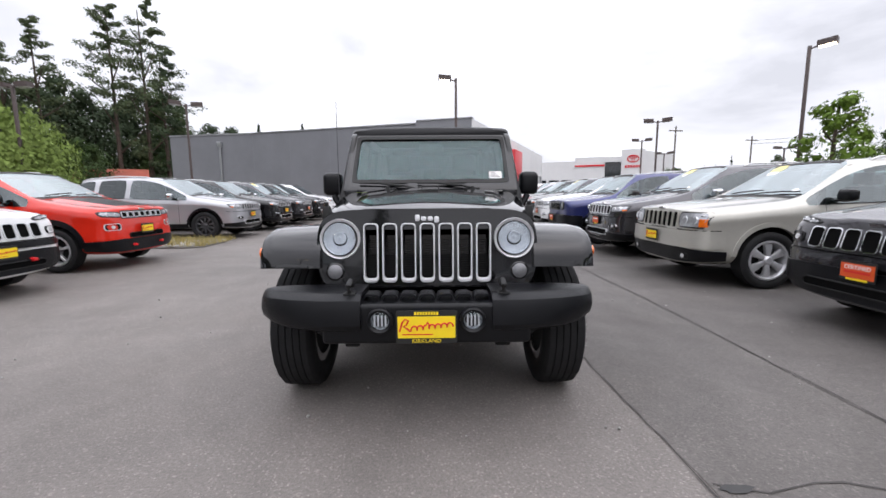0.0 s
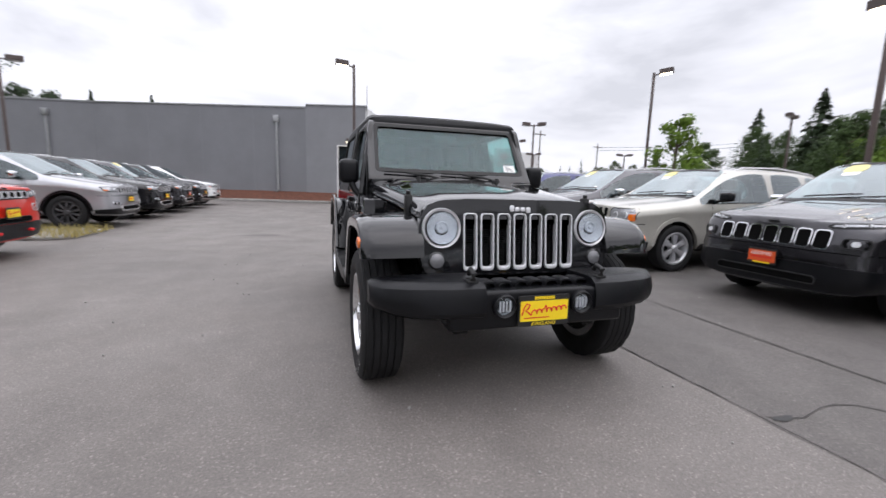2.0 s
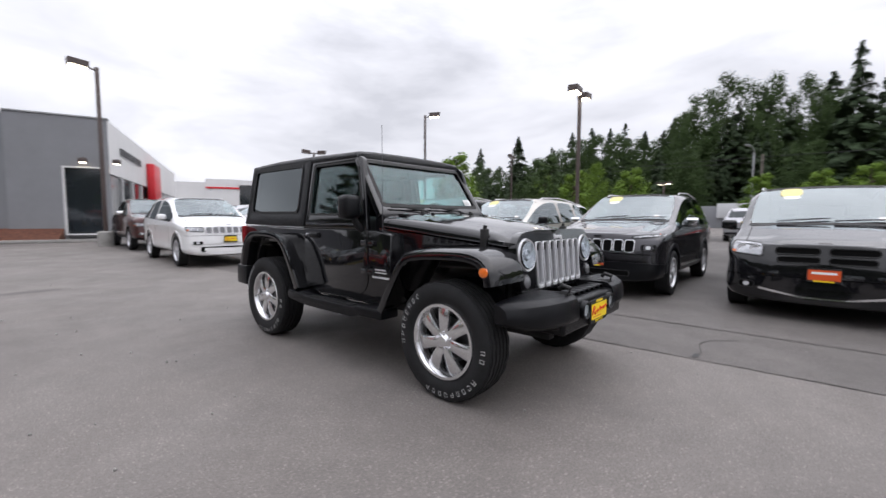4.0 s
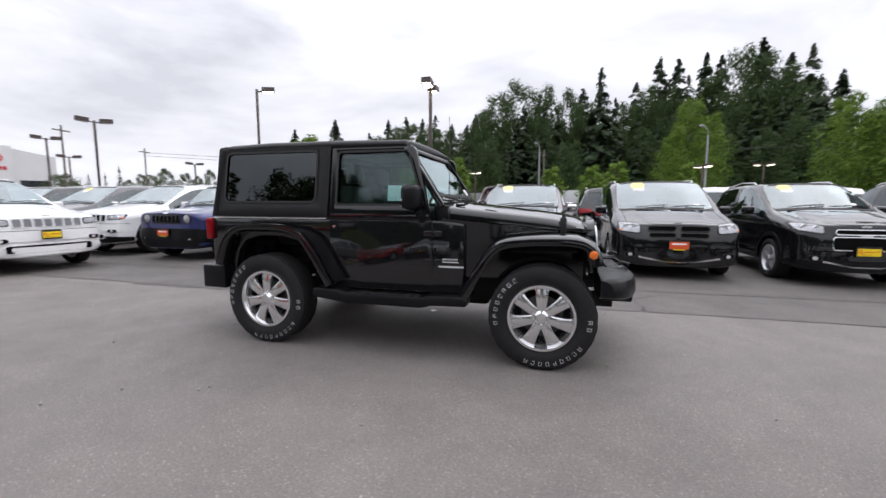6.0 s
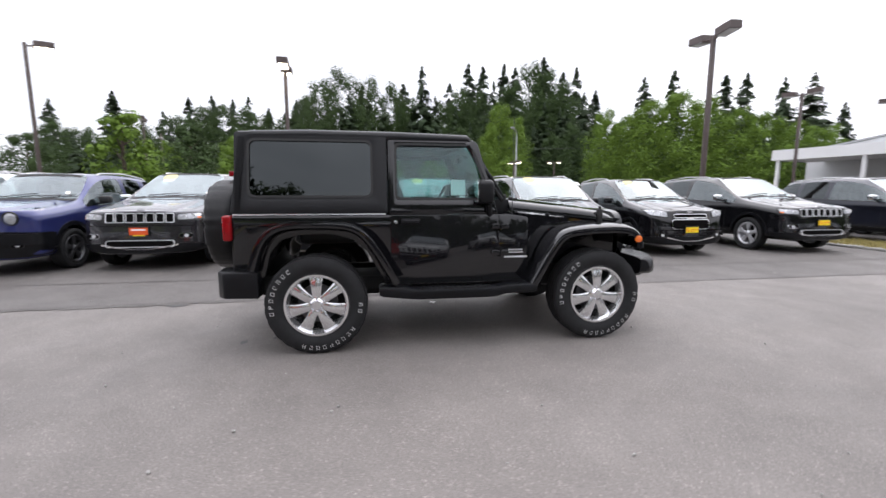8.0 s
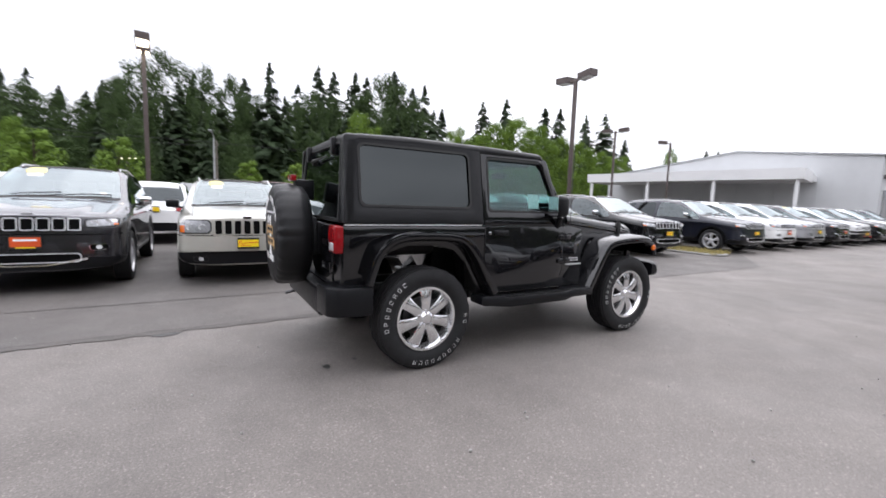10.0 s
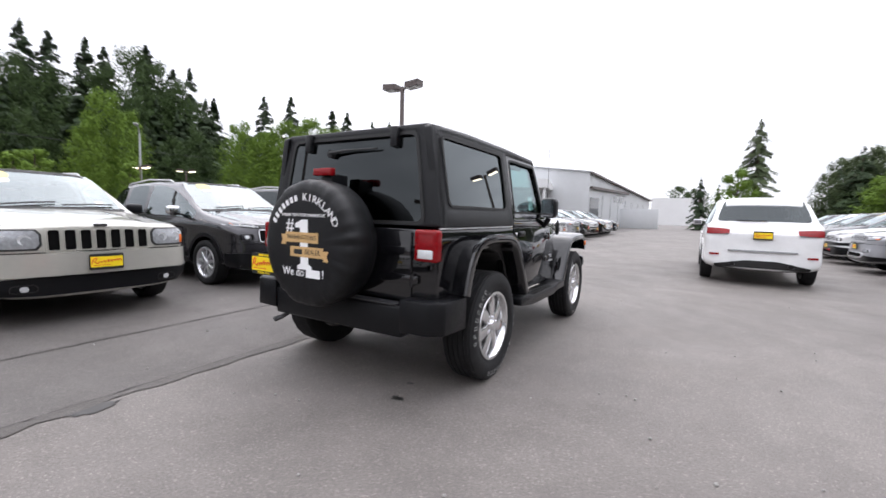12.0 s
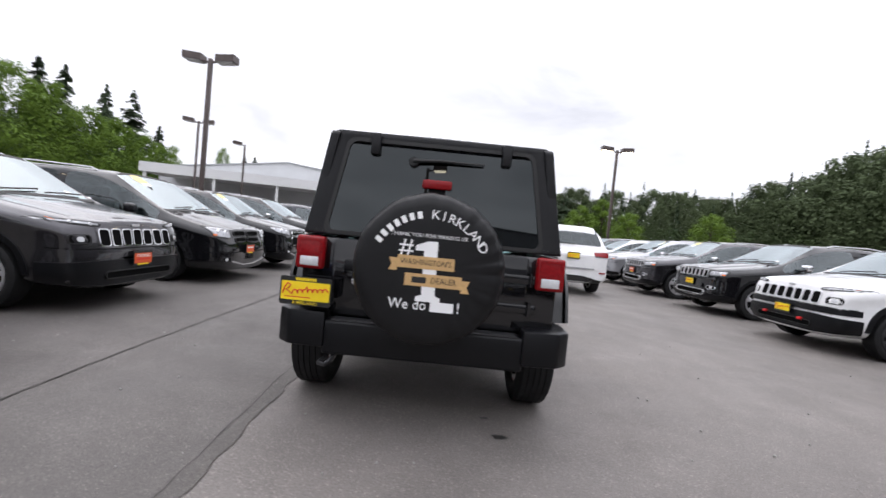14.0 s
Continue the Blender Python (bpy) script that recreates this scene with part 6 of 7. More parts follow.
    # --- mast and cabin
    bm = tube([(-0.742, 0.757, 1.05), (-0.742, 0.757, 1.95)], 0.0035, 6, taper=0.002)
    lathe([(1.045, 0.022), (1.07, 0.014), (1.075, 0.004)], "z", (-0.742, 0.757, 0), 12, bm)
    part("antenna", bm, STEEL, car)
    bm = box(-0.66, 0.66, 0.93, 1.10, 1.0, 1.235, 0.05, 3)
    box(-0.16, 0.16, 1.05, 1.2, 0.9, 1.18, 0.03, bm=bm)
    part("dashboard", bm, TRIM_IN, car)
    bm = bmesh.new()
    prev = []
    ringp = []
    for k in range(33):
        a = 2 * math.pi * k / 32
        ringp.append((0.36 + 0.185 * math.cos(a), 1.24 - 0.07 * math.sin(a), 1.20 + 0.172 * math.sin(a)))
    tube(ringp, 0.014, 8, bm)
    tube([(0.36, 1.24, 1.20), (0.36, 1.10, 1.14)], 0.03, 8, bm)
    box(0.19, 0.53, 1.225, 1.25, 1.175, 1.215, 0.01, bm=bm)
    part("steering_wheel", bm, TRIM_IN, car)
    def seat(x, y, w=0.25, rear=False):
        bm = box(x - w, x + w, y, y + 0.5, 0.85, 1.0, 0.05, 3)
        part("seat_cushion", bm, TRIM_IN, car)
        sec = []
        top = 1.50 if not rear else 1.40
        bm = loft([[(x - w, y + 0.42, 0.95), (x + w, y + 0.42, 0.95), (x + w, y + 0.56, 0.95), (x - w, y + 0.56, 0.95)], [(x - w * 0.95, y + 0.47, 1.25), (x + w * 0.95, y + 0.47, 1.25), (x + w * 0.95, y + 0.61, 1.25), (x - w * 0.95, y + 0.61, 1.25)], [(x - w * 0.7, y + 0.52, top - 0.08), (x + w * 0.7, y + 0.52, top - 0.08), (x + w * 0.7, y + 0.63, top - 0.08), (x - w * 0.7, y + 0.63, top - 0.08)]])
        bevel(bm, 0.03, 2)
        part("seat_back", bm, TRIM_IN, car)
        part("head_rest", box(x - 0.12, x + 0.12, y + 0.54, y + 0.63, top - 0.05, top + 0.13, 0.035, 3), TRIM_IN, car)
    seat(-0.34, 1.22)
    seat(0.34, 1.22)
    seat(0.0, 2.12, 0.45, True)
    bm = bmesh.new()
    for s in (-1, 1):
        tube([(s * 0.60, 1.93, 1.1), (s * 0.58, 1.93, 1.62), (s * 0.55, 1.95, 1.70), (s * 0.52, 2.5, 1.70), (s * 0.56, 2.85, 1.35), (s * 0.58, 2.95, 1.1)], 0.035, 8, bm)
        tube([(s * 0.57, 1.94, 1.69), (s * 0.57, 1.20, 1.70)], 0.03, 8, bm)
    tube([(-0.56, 1.95, 1.70), (0.56, 1.95, 1.70)], 0.035, 8, bm)
    part("roll_bar", bm, TRIM_IN, car)
    part("cabin_lining", box(-0.60, 0.60, 1.18, 2.95, 1.715, 1.733), TRIM_IN, car)
    part("rear_view_mirror", box(-0.11, 0.11, 1.10, 1.125, 1.59, 1.655, 0.012), SEAL, car)
    return car


off_roader()


# ---------------------------------------------------------------- parked cars
from mathutils.bvhtree import BVHTree

GLASS_SLOT, SHELL, WELL = 1, 0, 2


def car_shell(p):
    """The smooth outer skin of a car with its nose at y = 0: returns a bmesh whose faces are numbered by what they are
    (0 paint, 2 wheel well, 10 windscreen, 11.. side windows, 20 rear window)."""
    L, w, H = p["length"], p["width"] / 2, p["height"]
    zb, belt, hood, cowl = p["clear"], p["belt"], p["hood"], p["cowl_h"]
    cy, hy, ry = p["cowl"], p["header"], p["roof_end"]
    wr = p.get("roof_w", 0.80) * w
    zl = zb + 0.02
    nose = p.get("nose", 0.10)
    ty = L - p.get("tail", 0.12)
    glass_rows = p["pillars"]  # (y0, y1) of each side window at the belt

    def low(wk, zk, top=9.0):
        zs = min(belt - 0.13, top - 0.16)
        zm = zk + 0.45 * (zs - zk)
        return [(0, zk), (0.80 * wk, zk), (0.955 * wk, zk + 0.09), (0.995 * wk, zk + 0.6 * (zm - zk)), (0.968 * wk, 0.4 * zm + 0.6 * zs), (wk, zs)]

    st = []  # y, eight points

    def hood_at(y, wk, zt, zk, crown=0.03):
        st.append((y, low(wk, zk, zt) + [(0.975 * wk, zt - 0.085), (0.90 * wk, zt - 0.02), (0.80 * wk, zt), (0.58 * wk, zt + crown * 0.15), (0.46 * wk, zt + crown), (0, zt + crown * 1.25)]))

    def cabin_at(y, zr, wk, wrk, zk, beltk):
        st.append((y, low(wk, zk) + [(0.965 * wk, beltk), (wrk, zr - 0.075), (wrk - 0.085, zr - 0.015), (0.62 * wrk, zr + 0.004), (0.45 * wrk, zr + 0.012), (0, zr + 0.018)]))

    blunt = p.get("blunt", 0.90)
    for y, xs, drop, up in ((0.0, 0.44, 1.0, 0.03), (0.022, 0.74, 0.96, 0.02), (0.085, blunt, 0.82, 0.01), (0.20, 0.5 + blunt / 2, 0.38, 0.0), (0.45, 0.995, 0.05, 0.0)):
        hood_at(y, xs * w, hood - nose * drop, zb + up, 0.012 + 0.022 * (1 - drop))
    hood_at(cy * 0.72, w, hood + (cowl - hood) * 0.6, zb, 0.03)
    st.append((cy, low(w, zb) + [(0.965 * w, belt - 0.02), (0.90 * w, cowl - 0.005), (0.82 * w, cowl + 0.005), (0.60 * w, cowl + 0.02), (0.45 * w, cowl + 0.03), (0, cowl + 0.035)]))
    cabin_at(hy, H - 0.03, w, wr + 0.01, zb, belt)
    marks = [("glass", cy, hy)]
    edges = sorted({y for ab in glass_rows for y in ab if hy + 0.05 < y < ry - 0.05})
    for y in edges:
        k = (y - hy) / (ry - hy)
        cabin_at(y, H - 0.03 + 0.03 * math.sin(math.pi * min(1, k * 1.15)) - 0.035 * max(0, k - 0.5), w, wr, zb, belt + p.get("belt_rise", 0.04) * k)
    br = belt + p.get("belt_rise", 0.04)
    cabin_at(ry, H - 0.055, w * 0.985, wr - 0.03, zb, br)
    gy = L - p.get("gate", 0.18)
    st.append((gy, low(w * 0.96, zb + 0.03) + [(0.93 * w, br - 0.02), (0.86 * w, br + 0.03), (0.78 * w, br + 0.04), (0.60 * w, br + 0.045), (0.45 * w, br + 0.05), (0, br + 0.05)]))
    for yy, xs, dz in ((L - 0.09, 0.93, 0.10), (L - 0.025, 0.83, 0.17), (L, 0.50, 0.19)):
        st.append((yy, low(w * xs, zb + 0.06, br - dz) + [(0.97 * xs * w, br - dz - 0.05), (0.90 * xs * w, br - dz), (0.80 * xs * w, br - dz + 0.01), (0.60 * xs * w, br - dz + 0.012), (0.45 * xs * w, br - dz + 0.015), (0, br - dz + 0.015)]))
    bm = bmesh.new()
    crease = bm.edges.layers.float.new("crease_edge")
    rows = []
    for y, pts in st:
        rake = p.get("rake", 0.16) * max(0.0, 1 - y / 0.5)
        half = [bm.verts.new((x, y + rake * max(0.0, z - 0.60) + 0.10 * rake * abs(z - 0.6), z)) for x, z in pts]
        other = [half[0]] + [bm.verts.new((-v.co.x, v.co.y, v.co.z)) for v in half[1:-1]] + [half[-1]]
        rows.append((half, other))
    tags = {}
    for i in range(len(rows) - 1):
        ya, yb = st[i][0], st[i + 1][0]
        for s in (0, 1):
            a, b = rows[i][s], rows[i + 1][s]
            for k in range(11):
                q = (a[k], a[k + 1], b[k + 1], b[k])
                f = bm.faces.new(q if s else q[::-1])
                num = 0
                if k >= 8 and abs(ya - cy) < 1e-6:
                    num = 10
                elif k >= 8 and abs(ya - ry) < 1e-6:
                    num = 20
                elif k == 6 and ya >= cy - 1e-6 and yb <= gy + 1e-6:
                    for n, (g0, g1) in enumerate(glass_rows):
                        if (ya + yb) / 2 > g0 and (ya + yb) / 2 < g1:
                            num = 11 + n
                f.material_index = num
    for i in (0, -1):
        half, other = rows[i]
        bm.faces.new(half + other[-2:0:-1])
    for e in bm.edges:
        ms = {f.material_index for f in e.link_faces}
        if len(ms) > 1:
            e[crease] = 0.9
    for i in range(len(rows) - 1):  # crisp shoulders, roof edge and end caps
        for s in (0, 1):
            for k, amount in ((2, 0.25), (3, 0.15), (5, 0.30), (6, 0.7), (7, 0.38), (8, 0.25), (9, 0.45), (10, 0.45)):
                e = bm.edges.get((rows[i][s][k], rows[i + 1][s][k]))
                if e and e[crease] < amount:
                    e[crease] = amount
    for i in (0, len(rows) - 1):
        for s in (0, 1):
            for k in range(11):
                e = bm.edges.get((rows[i][s][k], rows[i][s][k + 1]))
                if e:
                    e[crease] = 0.3
    bmesh.ops.recalc_face_normals(bm, faces=bm.faces)
    me = bpy.data.meshes.new("shell")
    bm.to_mesh(me)
    bm.free()
    for _ in range(24):
        me.materials.append(None)
    ob = bpy.data.objects.new("shell", me)
    scene.collection.objects.link(ob)
    sub = ob.modifiers.new("sub", "SUBSURF")
    sub.levels = sub.render_levels = 2
    # wheel wells are let in with two cross cylinders
    cut = bmesh.new()
    for yc in (p["axle"], p["axle"] + p["base"]):
        for s in (-1, 1):
            lathe([(s * (w + 0.1), p["tyre"] + 0.062), (s * (w - 0.34), p["tyre"] + 0.062)], "x", (0, yc, p["tyre"]), 32, cut)
    bmesh.ops.recalc_face_normals(cut, faces=cut.faces)
    for f in cut.faces:
        f.material_index = WELL
    cme = bpy.data.meshes.new("cut")
    cut.to_mesh(cme)
    cut.free()
    for _ in range(24):
        cme.materials.append(None)
    cob = bpy.data.objects.new("cut", cme)
    scene.collection.objects.link(cob)
    bo = ob.modifiers.new("bo", "BOOLEAN")
    bo.operation, bo.object, bo.solver = "DIFFERENCE", cob, "EXACT"
    dg = bpy.context.evaluated_depsgraph_get()
    out = bpy.data.meshes.new_from_object(ob.evaluated_get(dg))
    res = bmesh.new()
    res.from_mesh(out)
    for o in (ob, cob):
        bpy.data.objects.remove(o)
    for m in (me, cme, out):
        bpy.data.meshes.remove(m)
    return res


def pick(bm, test):
    """A copy of the faces that pass the test."""
    out = bm.copy()
    bmesh.ops.delete(out, geom=[f for f in out.faces if not test(f.material_index)], context="FACES")
    for f in out.faces:
        f.material_index = 0
    return out


class Skin:
    """Lays shaped patches on a car's skin."""

    def __init__(self, bm):
        self.tree = BVHTree.FromBMesh(bm)

    def hit(self, way, u, v):
        if way == "front":
            o, d = (u, -2, v), (0, 1, 0)
        elif way == "rear":
            o, d = (u, 9, v), (0, -1, 0)
        elif way == "round":  # u is an angle round a point between the front wheels
            a = radians(u)
            o, d = (3 * math.sin(a), 0.9 - 3 * math.cos(a), v), (-math.sin(a), math.cos(a), 0)
        elif way == "top":
            o, d = (u, v, 4), (0, 0, -1)
        else:
            s = 1 if way == "left" else -1
            o, d = (s * 3, u, v), (-s, 0, 0)
        loc, nor, _, _ = self.tree.ray_cast(Vector(o), Vector(d))
        return (loc, nor, Vector(d)) if loc else None

    def patch(self, way, us, lo, hi, off=0.006, depth=0.02, nv=4, nu=8, bm=None, rnd=0.0, minc=0.0):
        """A strip over us = (u0, u1) between the curves lo(u) and hi(u), standing proud by off."""
        one = bmesh.new()
        grid, back = [], []
        us = list(us)
        if minc:  # draw the ends in to where the skin still faces this way
            for e in (0, 1):
                for _ in range(30):
                    hs = [self.hit(way, us[e], f(e) if callable(f) else f) for f in (lo, hi)]
                    if all(h and abs(h[1].dot(h[2])) > minc for h in hs):
                        break
                    us[e] *= 0.985
        for i in range(nu + 1):
            u = us[0] + (us[1] - us[0]) * i / nu
            a, b = (f(i / nu) if callable(f) else f for f in (lo, hi))
            if rnd:
                dx = min(i / nu, 1 - i / nu) * abs(us[1] - us[0])
                cut = rnd - math.sqrt(max(0.0, rnd * rnd - max(0.0, rnd - dx) ** 2))
                a, b = a + cut, b - cut
            col, bcol = [], []
            for j in range(nv + 1):
                v = a + (b - a) * j / nv
                h = self.hit(way, u, v)
                for _ in range(14):
                    if h:
                        break
                    u, v = (u * 0.965, v + (0.012 if v < 0.5 else 0)) if way in ("front", "rear") else (u, v + 0.02)
                    h = self.hit(way, u, v)
                if not h:
                    one.free()
                    return bm if bm is not None else bmesh.new()
                loc, nor, d = h
                col.append(one.verts.new(loc - d * (off(i / nu) if callable(off) else off)))
                bcol.append(one.verts.new(loc + d * depth))
            grid.append(col)
            back.append(bcol)
        for i in range(nu):
            for j in range(nv):
                one.faces.new((grid[i][j], grid[i + 1][j], grid[i + 1][j + 1], grid[i][j + 1]))
        for i in range(nu):
            for j in (0, nv):
                one.faces.new((grid[i][j], grid[i + 1][j], back[i + 1][j], back[i][j]))
        for j in range(nv):
            for i in (0, nu):
                one.faces.new((grid[i][j], grid[i][j + 1], back[i][j + 1], back[i][j]))
        return merge(bm, one)

    def hole(self, way, us, lo, hi, rim=0.012, rnd=0.03, off=0.014, n=3):
        """A rounded opening with a proud rim: rim faces take the first material, the dark shallow inside the second,
        mostly painted shade.
        """
        one = bmesh.new()
        loops = []
        for k, (inset, o) in enumerate(((0.0, 0.0), (0.0, off), (rim, off), (rim * 1.15, off - 0.012), (rim * 3.0, off - 0.011))):
            s = 1 if us[1] > us[0] else -1
            u0, u1 = us[0] + s * inset, us[1] - s * inset
            row = []
            for u, v in rrect(min(u0, u1), max(u0, u1), lo + inset, hi - inset, max(0.004, min(rnd - inset * 0.6, abs(u1 - u0) / 2.1, (hi - lo) / 2 - inset - 0.001)), n):
                h = self.hit(way, u, v) or self.hit(way, u * 0.95, v)
                if not h:
                    one.free()
                    return bmesh.new()
                row.append(one.verts.new(h[0] - h[2] * o))
            loops.append(row)
        c = len(loops[0])
        for k in range(len(loops) - 1):
            for i in range(c):
                f = one.faces.new((loops[k][i], loops[k][(i + 1) % c], loops[k + 1][(i + 1) % c], loops[k + 1][i]))
                f.material_index = 0 if k < 3 else 1
        one.faces.new(loops[-1]).material_index = 1
        return one


def curve(*vals):
    """A smooth function of 0..1 through evenly set values."""
    def f(t):
        x = t * (len(vals) - 1)
        i = min(int(x), len(vals) - 2)
        return vals[i] + (vals[i + 1] - vals[i]) * (x - i)
    return f


def build_car(name, p, colour, label, detail=True):
    """A parked car: nose at its origin, looking along -y, standing on z = 0."""
    car = thing(name, pose(0, 0, 0), label, p.get("kind", "car"))
    bm = car_shell(p)
    skin = Skin(bm)
    w, L, H = p["width"] / 2, p["length"], p["height"]
    body = part("body", pick(bm, lambda k: k == 0), colour, car, angle=40)
    for s in (-1, 1):
        for front in (True, False):
            g = pick(bm, lambda k: k == WELL)
            mid = p["axle"] + p["base"] / 2
            bmesh.ops.delete(g, geom=[v for v in g.verts if v.co.x * s < 0 or (v.co.y < mid) != front], context="VERTS")
            part("wheel_well", g, DARK, car)
    ws = part("windscreen", pick(bm, lambda k: k == 10), GLASS_CAR, car)
    rw = part("rear_window", pick(bm, lambda k: k == 20), GLASS_DARK, car)
    for n, _ in enumerate(p["pillars"]):
        for s in (-1, 1):
            g = pick(bm, lambda k: k == 11 + n)
            bmesh.ops.delete(g, geom=[v for v in g.verts if v.co.x * s < 0], context="VERTS")
            if g.faces:
                part("side_window", g, GLASS_CAR if n == 0 else GLASS_DARK if p.get("privacy", True) else GLASS_CAR, car)
            else:
                g.free()
    bm.free()
    zb, hood, belt = p["clear"], p["hood"], p["belt"]
    # cabin
    fl = box(-w * 0.8, w * 0.8, p["cowl"] + 0.1, L - 0.5, belt - 0.30, belt - 0.25)
    box(-w * 0.78, w * 0.78, p["cowl"] - 0.02, p["cowl"] + 0.30, belt - 0.25, belt - 0.02, 0.04, bm=fl)
    part("cabin_floor", fl, TRIM_IN, car)
    ys = p["header"] + 0.35
    for s in (-1, 1):
        for yy in (ys, ys + 0.95):
            sb = box(s * w * 0.42 - 0.22, s * w * 0.42 + 0.22, yy, yy + 0.14, belt - 0.28, belt + 0.22, 0.05)
            box(s * w * 0.42 - 0.12, s * w * 0.42 + 0.12, yy + 0.03, yy + 0.12, belt + 0.24, belt + 0.40, 0.03, bm=sb)
            part("seat", sb, TRIM_IN, car)
    pts = [(w * 0.42 + 0.17 * math.cos(2 * math.pi * k / 16), p["cowl"] + 0.42 - 0.05 * math.sin(2 * math.pi * k / 16), belt - 0.02 + 0.16 * math.sin(2 * math.pi * k / 16)) for k in range(17)]
    part("steering_wheel", tube(pts, 0.014, 6), TRIM_IN, car)
    # lower skirts and bumpers in black plastic
    clad = p.get("clad", 0.12)
    lowm = p.get("low_mat", PLASTIC)
    y0, y1 = p["axle"] + p["tyre"] + 0.09, p["axle"] + p["base"] - p["tyre"] - 0.09
    for way in ("left", "right"):
        part("side_sill", skin.patch(way, (y0, y1), zb + 0.05, zb + 0.05 + clad, 0.012, 0.03, 3, 10), lowm, car)
        for k, yc in enumerate((p["axle"], p["axle"] + p["base"])):
            # arch lip
            one = bmesh.new()
            r0, r1 = p["tyre"] + 0.055, p["tyre"] + 0.055 + p.get("lip", 0.055)
            cols = []
            for i in range(19):
                a = radians(-18 + 216 * i / 18)
                col = []
                for rr in (r0, r1):
                    h = skin.hit(way, yc + r1 * math.cos(a), p["tyre"] + r1 * math.sin(a))
                    if h and p["tyre"] + r1 * math.sin(a) > zb + 0.03:
                        x = h[0].x + math.copysign(0.012, h[0].x)
                        col.append((x, yc + rr * math.cos(a), p["tyre"] + rr * math.sin(a)))
                        col.append((x - math.copysign(0.06, x), yc + rr * math.cos(a), p["tyre"] + rr * math.sin(a)))
                if len(col) == 4:
                    cols.append([col[1], col[0], col[2], col[3]])
            if len(cols) > 2:
                part("wheel_arch", loft(cols), p.get("lip_mat", lowm), car)
    fb = p.get("bumper_top", zb + 0.25)
    part("front_bumper", skin.patch("round", (-61, 61), curve(zb + 0.09, zb + 0.05, zb + 0.05, zb + 0.05, zb + 0.09), curve(fb - 0.02, fb + 0.01, fb, fb + 0.01, fb - 0.02), 0.018, 0.03, 3, 30), p.get("bumper_mat", lowm), car)
    part("rear_bumper", skin.patch("rear", (-w * 0.85, w * 0.85), zb + 0.12, p.get("rear_black", fb + 0.03), 0.014, 0.03, 3, 14, minc=0.3), p.get("bumper_mat", lowm), car)

    if p.get("tail_detail"):
        part("rear_diffuser", skin.patch("rear", (-w * 0.80, w * 0.80), curve(zb + 0.06, zb + 0.02, zb + 0.02, zb + 0.06), curve(0.40, 0.50, 0.50, 0.40), 0.028, 0.04, 3, 16, minc=0.2), SEAL, car, "black lower diffuser")
        part("bumper_step", skin.patch("rear", (-w * 0.55, w * 0.55), 0.665, 0.695, 0.030, 0.03, 2, 12), GALV, car)
        part("gate_strip", skin.patch("rear", (-w * 0.52, w * 0.52), belt - 0.035, belt - 0.015, 0.012, 0.02, 1, 12), CHROME, car)
        wp = [skin.hit("rear", x, belt + 0.16) for x in (-0.05, 0.2, 0.42)]
        if all(wp):
            part("rear_wiper", tube([q[0] + Vector((0, 0.03, 0)) for q in wp], 0.012, 6), SEAL, car)
    bz = p.get("bumper_bar", (fb + 0.01, fb + 0.13))
    part("bumper_cover", skin.patch("round", (-60, 60), bz[0], bz[1], lambda t: 0.006 + (p.get("bumper_out", 0.035) - 0.006) * min(1, 3.2 * min(t, 1 - t)), 0.04, 3, 32), p.get("cover_mat", colour), car)
    if p.get("gap", True):
        part("bumper_gap", skin.patch("round", (-57, 57), bz[1] + 0.001, bz[1] + 0.010, 0.004, 0.01, 1, 26), RECESS_SHADE, body)
    cz = p["cowl"]
    part("cowl_trim", skin.patch("top", (-w * 0.80, w * 0.80), cz - 0.045, cz + 0.035, 0.004, 0.01, 2, 12), SEAL, car)
    part("windscreen_seal", skin.patch("top", (-w * 0.70, w * 0.70), p["header"] - 0.06, p["header"] - 0.005, 0.003, 0.01, 2, 12), SEAL, car)
    part("rear_spoiler", skin.patch("top", (-w * 0.62, w * 0.62), p["roof_end"] - 0.06, p["roof_end"] + 0.10, 0.02, 0.03, 2, 12), colour, car)
    if p.get("skid"):
        part("chrome_strip", skin.patch("front", (-w * 0.60, w * 0.60), curve(zb + 0.17, zb + 0.10, zb + 0.10, zb + 0.17), curve(zb + 0.20, zb + 0.118, zb + 0.118, zb + 0.20), 0.034, 0.03, 2, 14, minc=0.3), CHROME, car)
    if p.get("intake"):
        a, b, c = p["intake"]
        part("air_intake", skin.hole("front", (-c, c), a, b, 0.010, 0.045, 0.034, 5), (p.get("intake_mat", SATIN), RECESS_SHADE), car, clean=False)
    # grille slots
    gz0, gz1, gw = p["grille"]
    n = p.get("slots", 7)
    gr = part("grille", skin.patch("front", (-gw, gw), gz0 - 0.02, gz1 + 0.02, 0.004, 0.03, 3, 14), p.get("grille_mat", colour), car)
    if n:
        step = 2 * gw / n
        for k in range(n):
            a = -gw + step * k + step * p.get("slot_gap", 0.06)
            b = -gw + step * (k + 1) - step * p.get("slot_gap", 0.06)
            part("grille_slot", skin.hole("front", (a, b), gz0, gz1, p.get("slot_rim", 0.011), p.get("slot_round", 0.028), 0.018), (p.get("slot_mat", SATIN), p.get("slot_in", RECESS_SHADE)), gr, clean=False)
    else:
        for z0, z1, u0, u1 in p.get("holes", ()):
            part("grille_opening", skin.hole("front", (u0, u1), z0, z1, 0.012, 0.05, 0.018, 5), (p.get("slot_mat", CHROME), RECESS_SHADE), gr, clean=False)
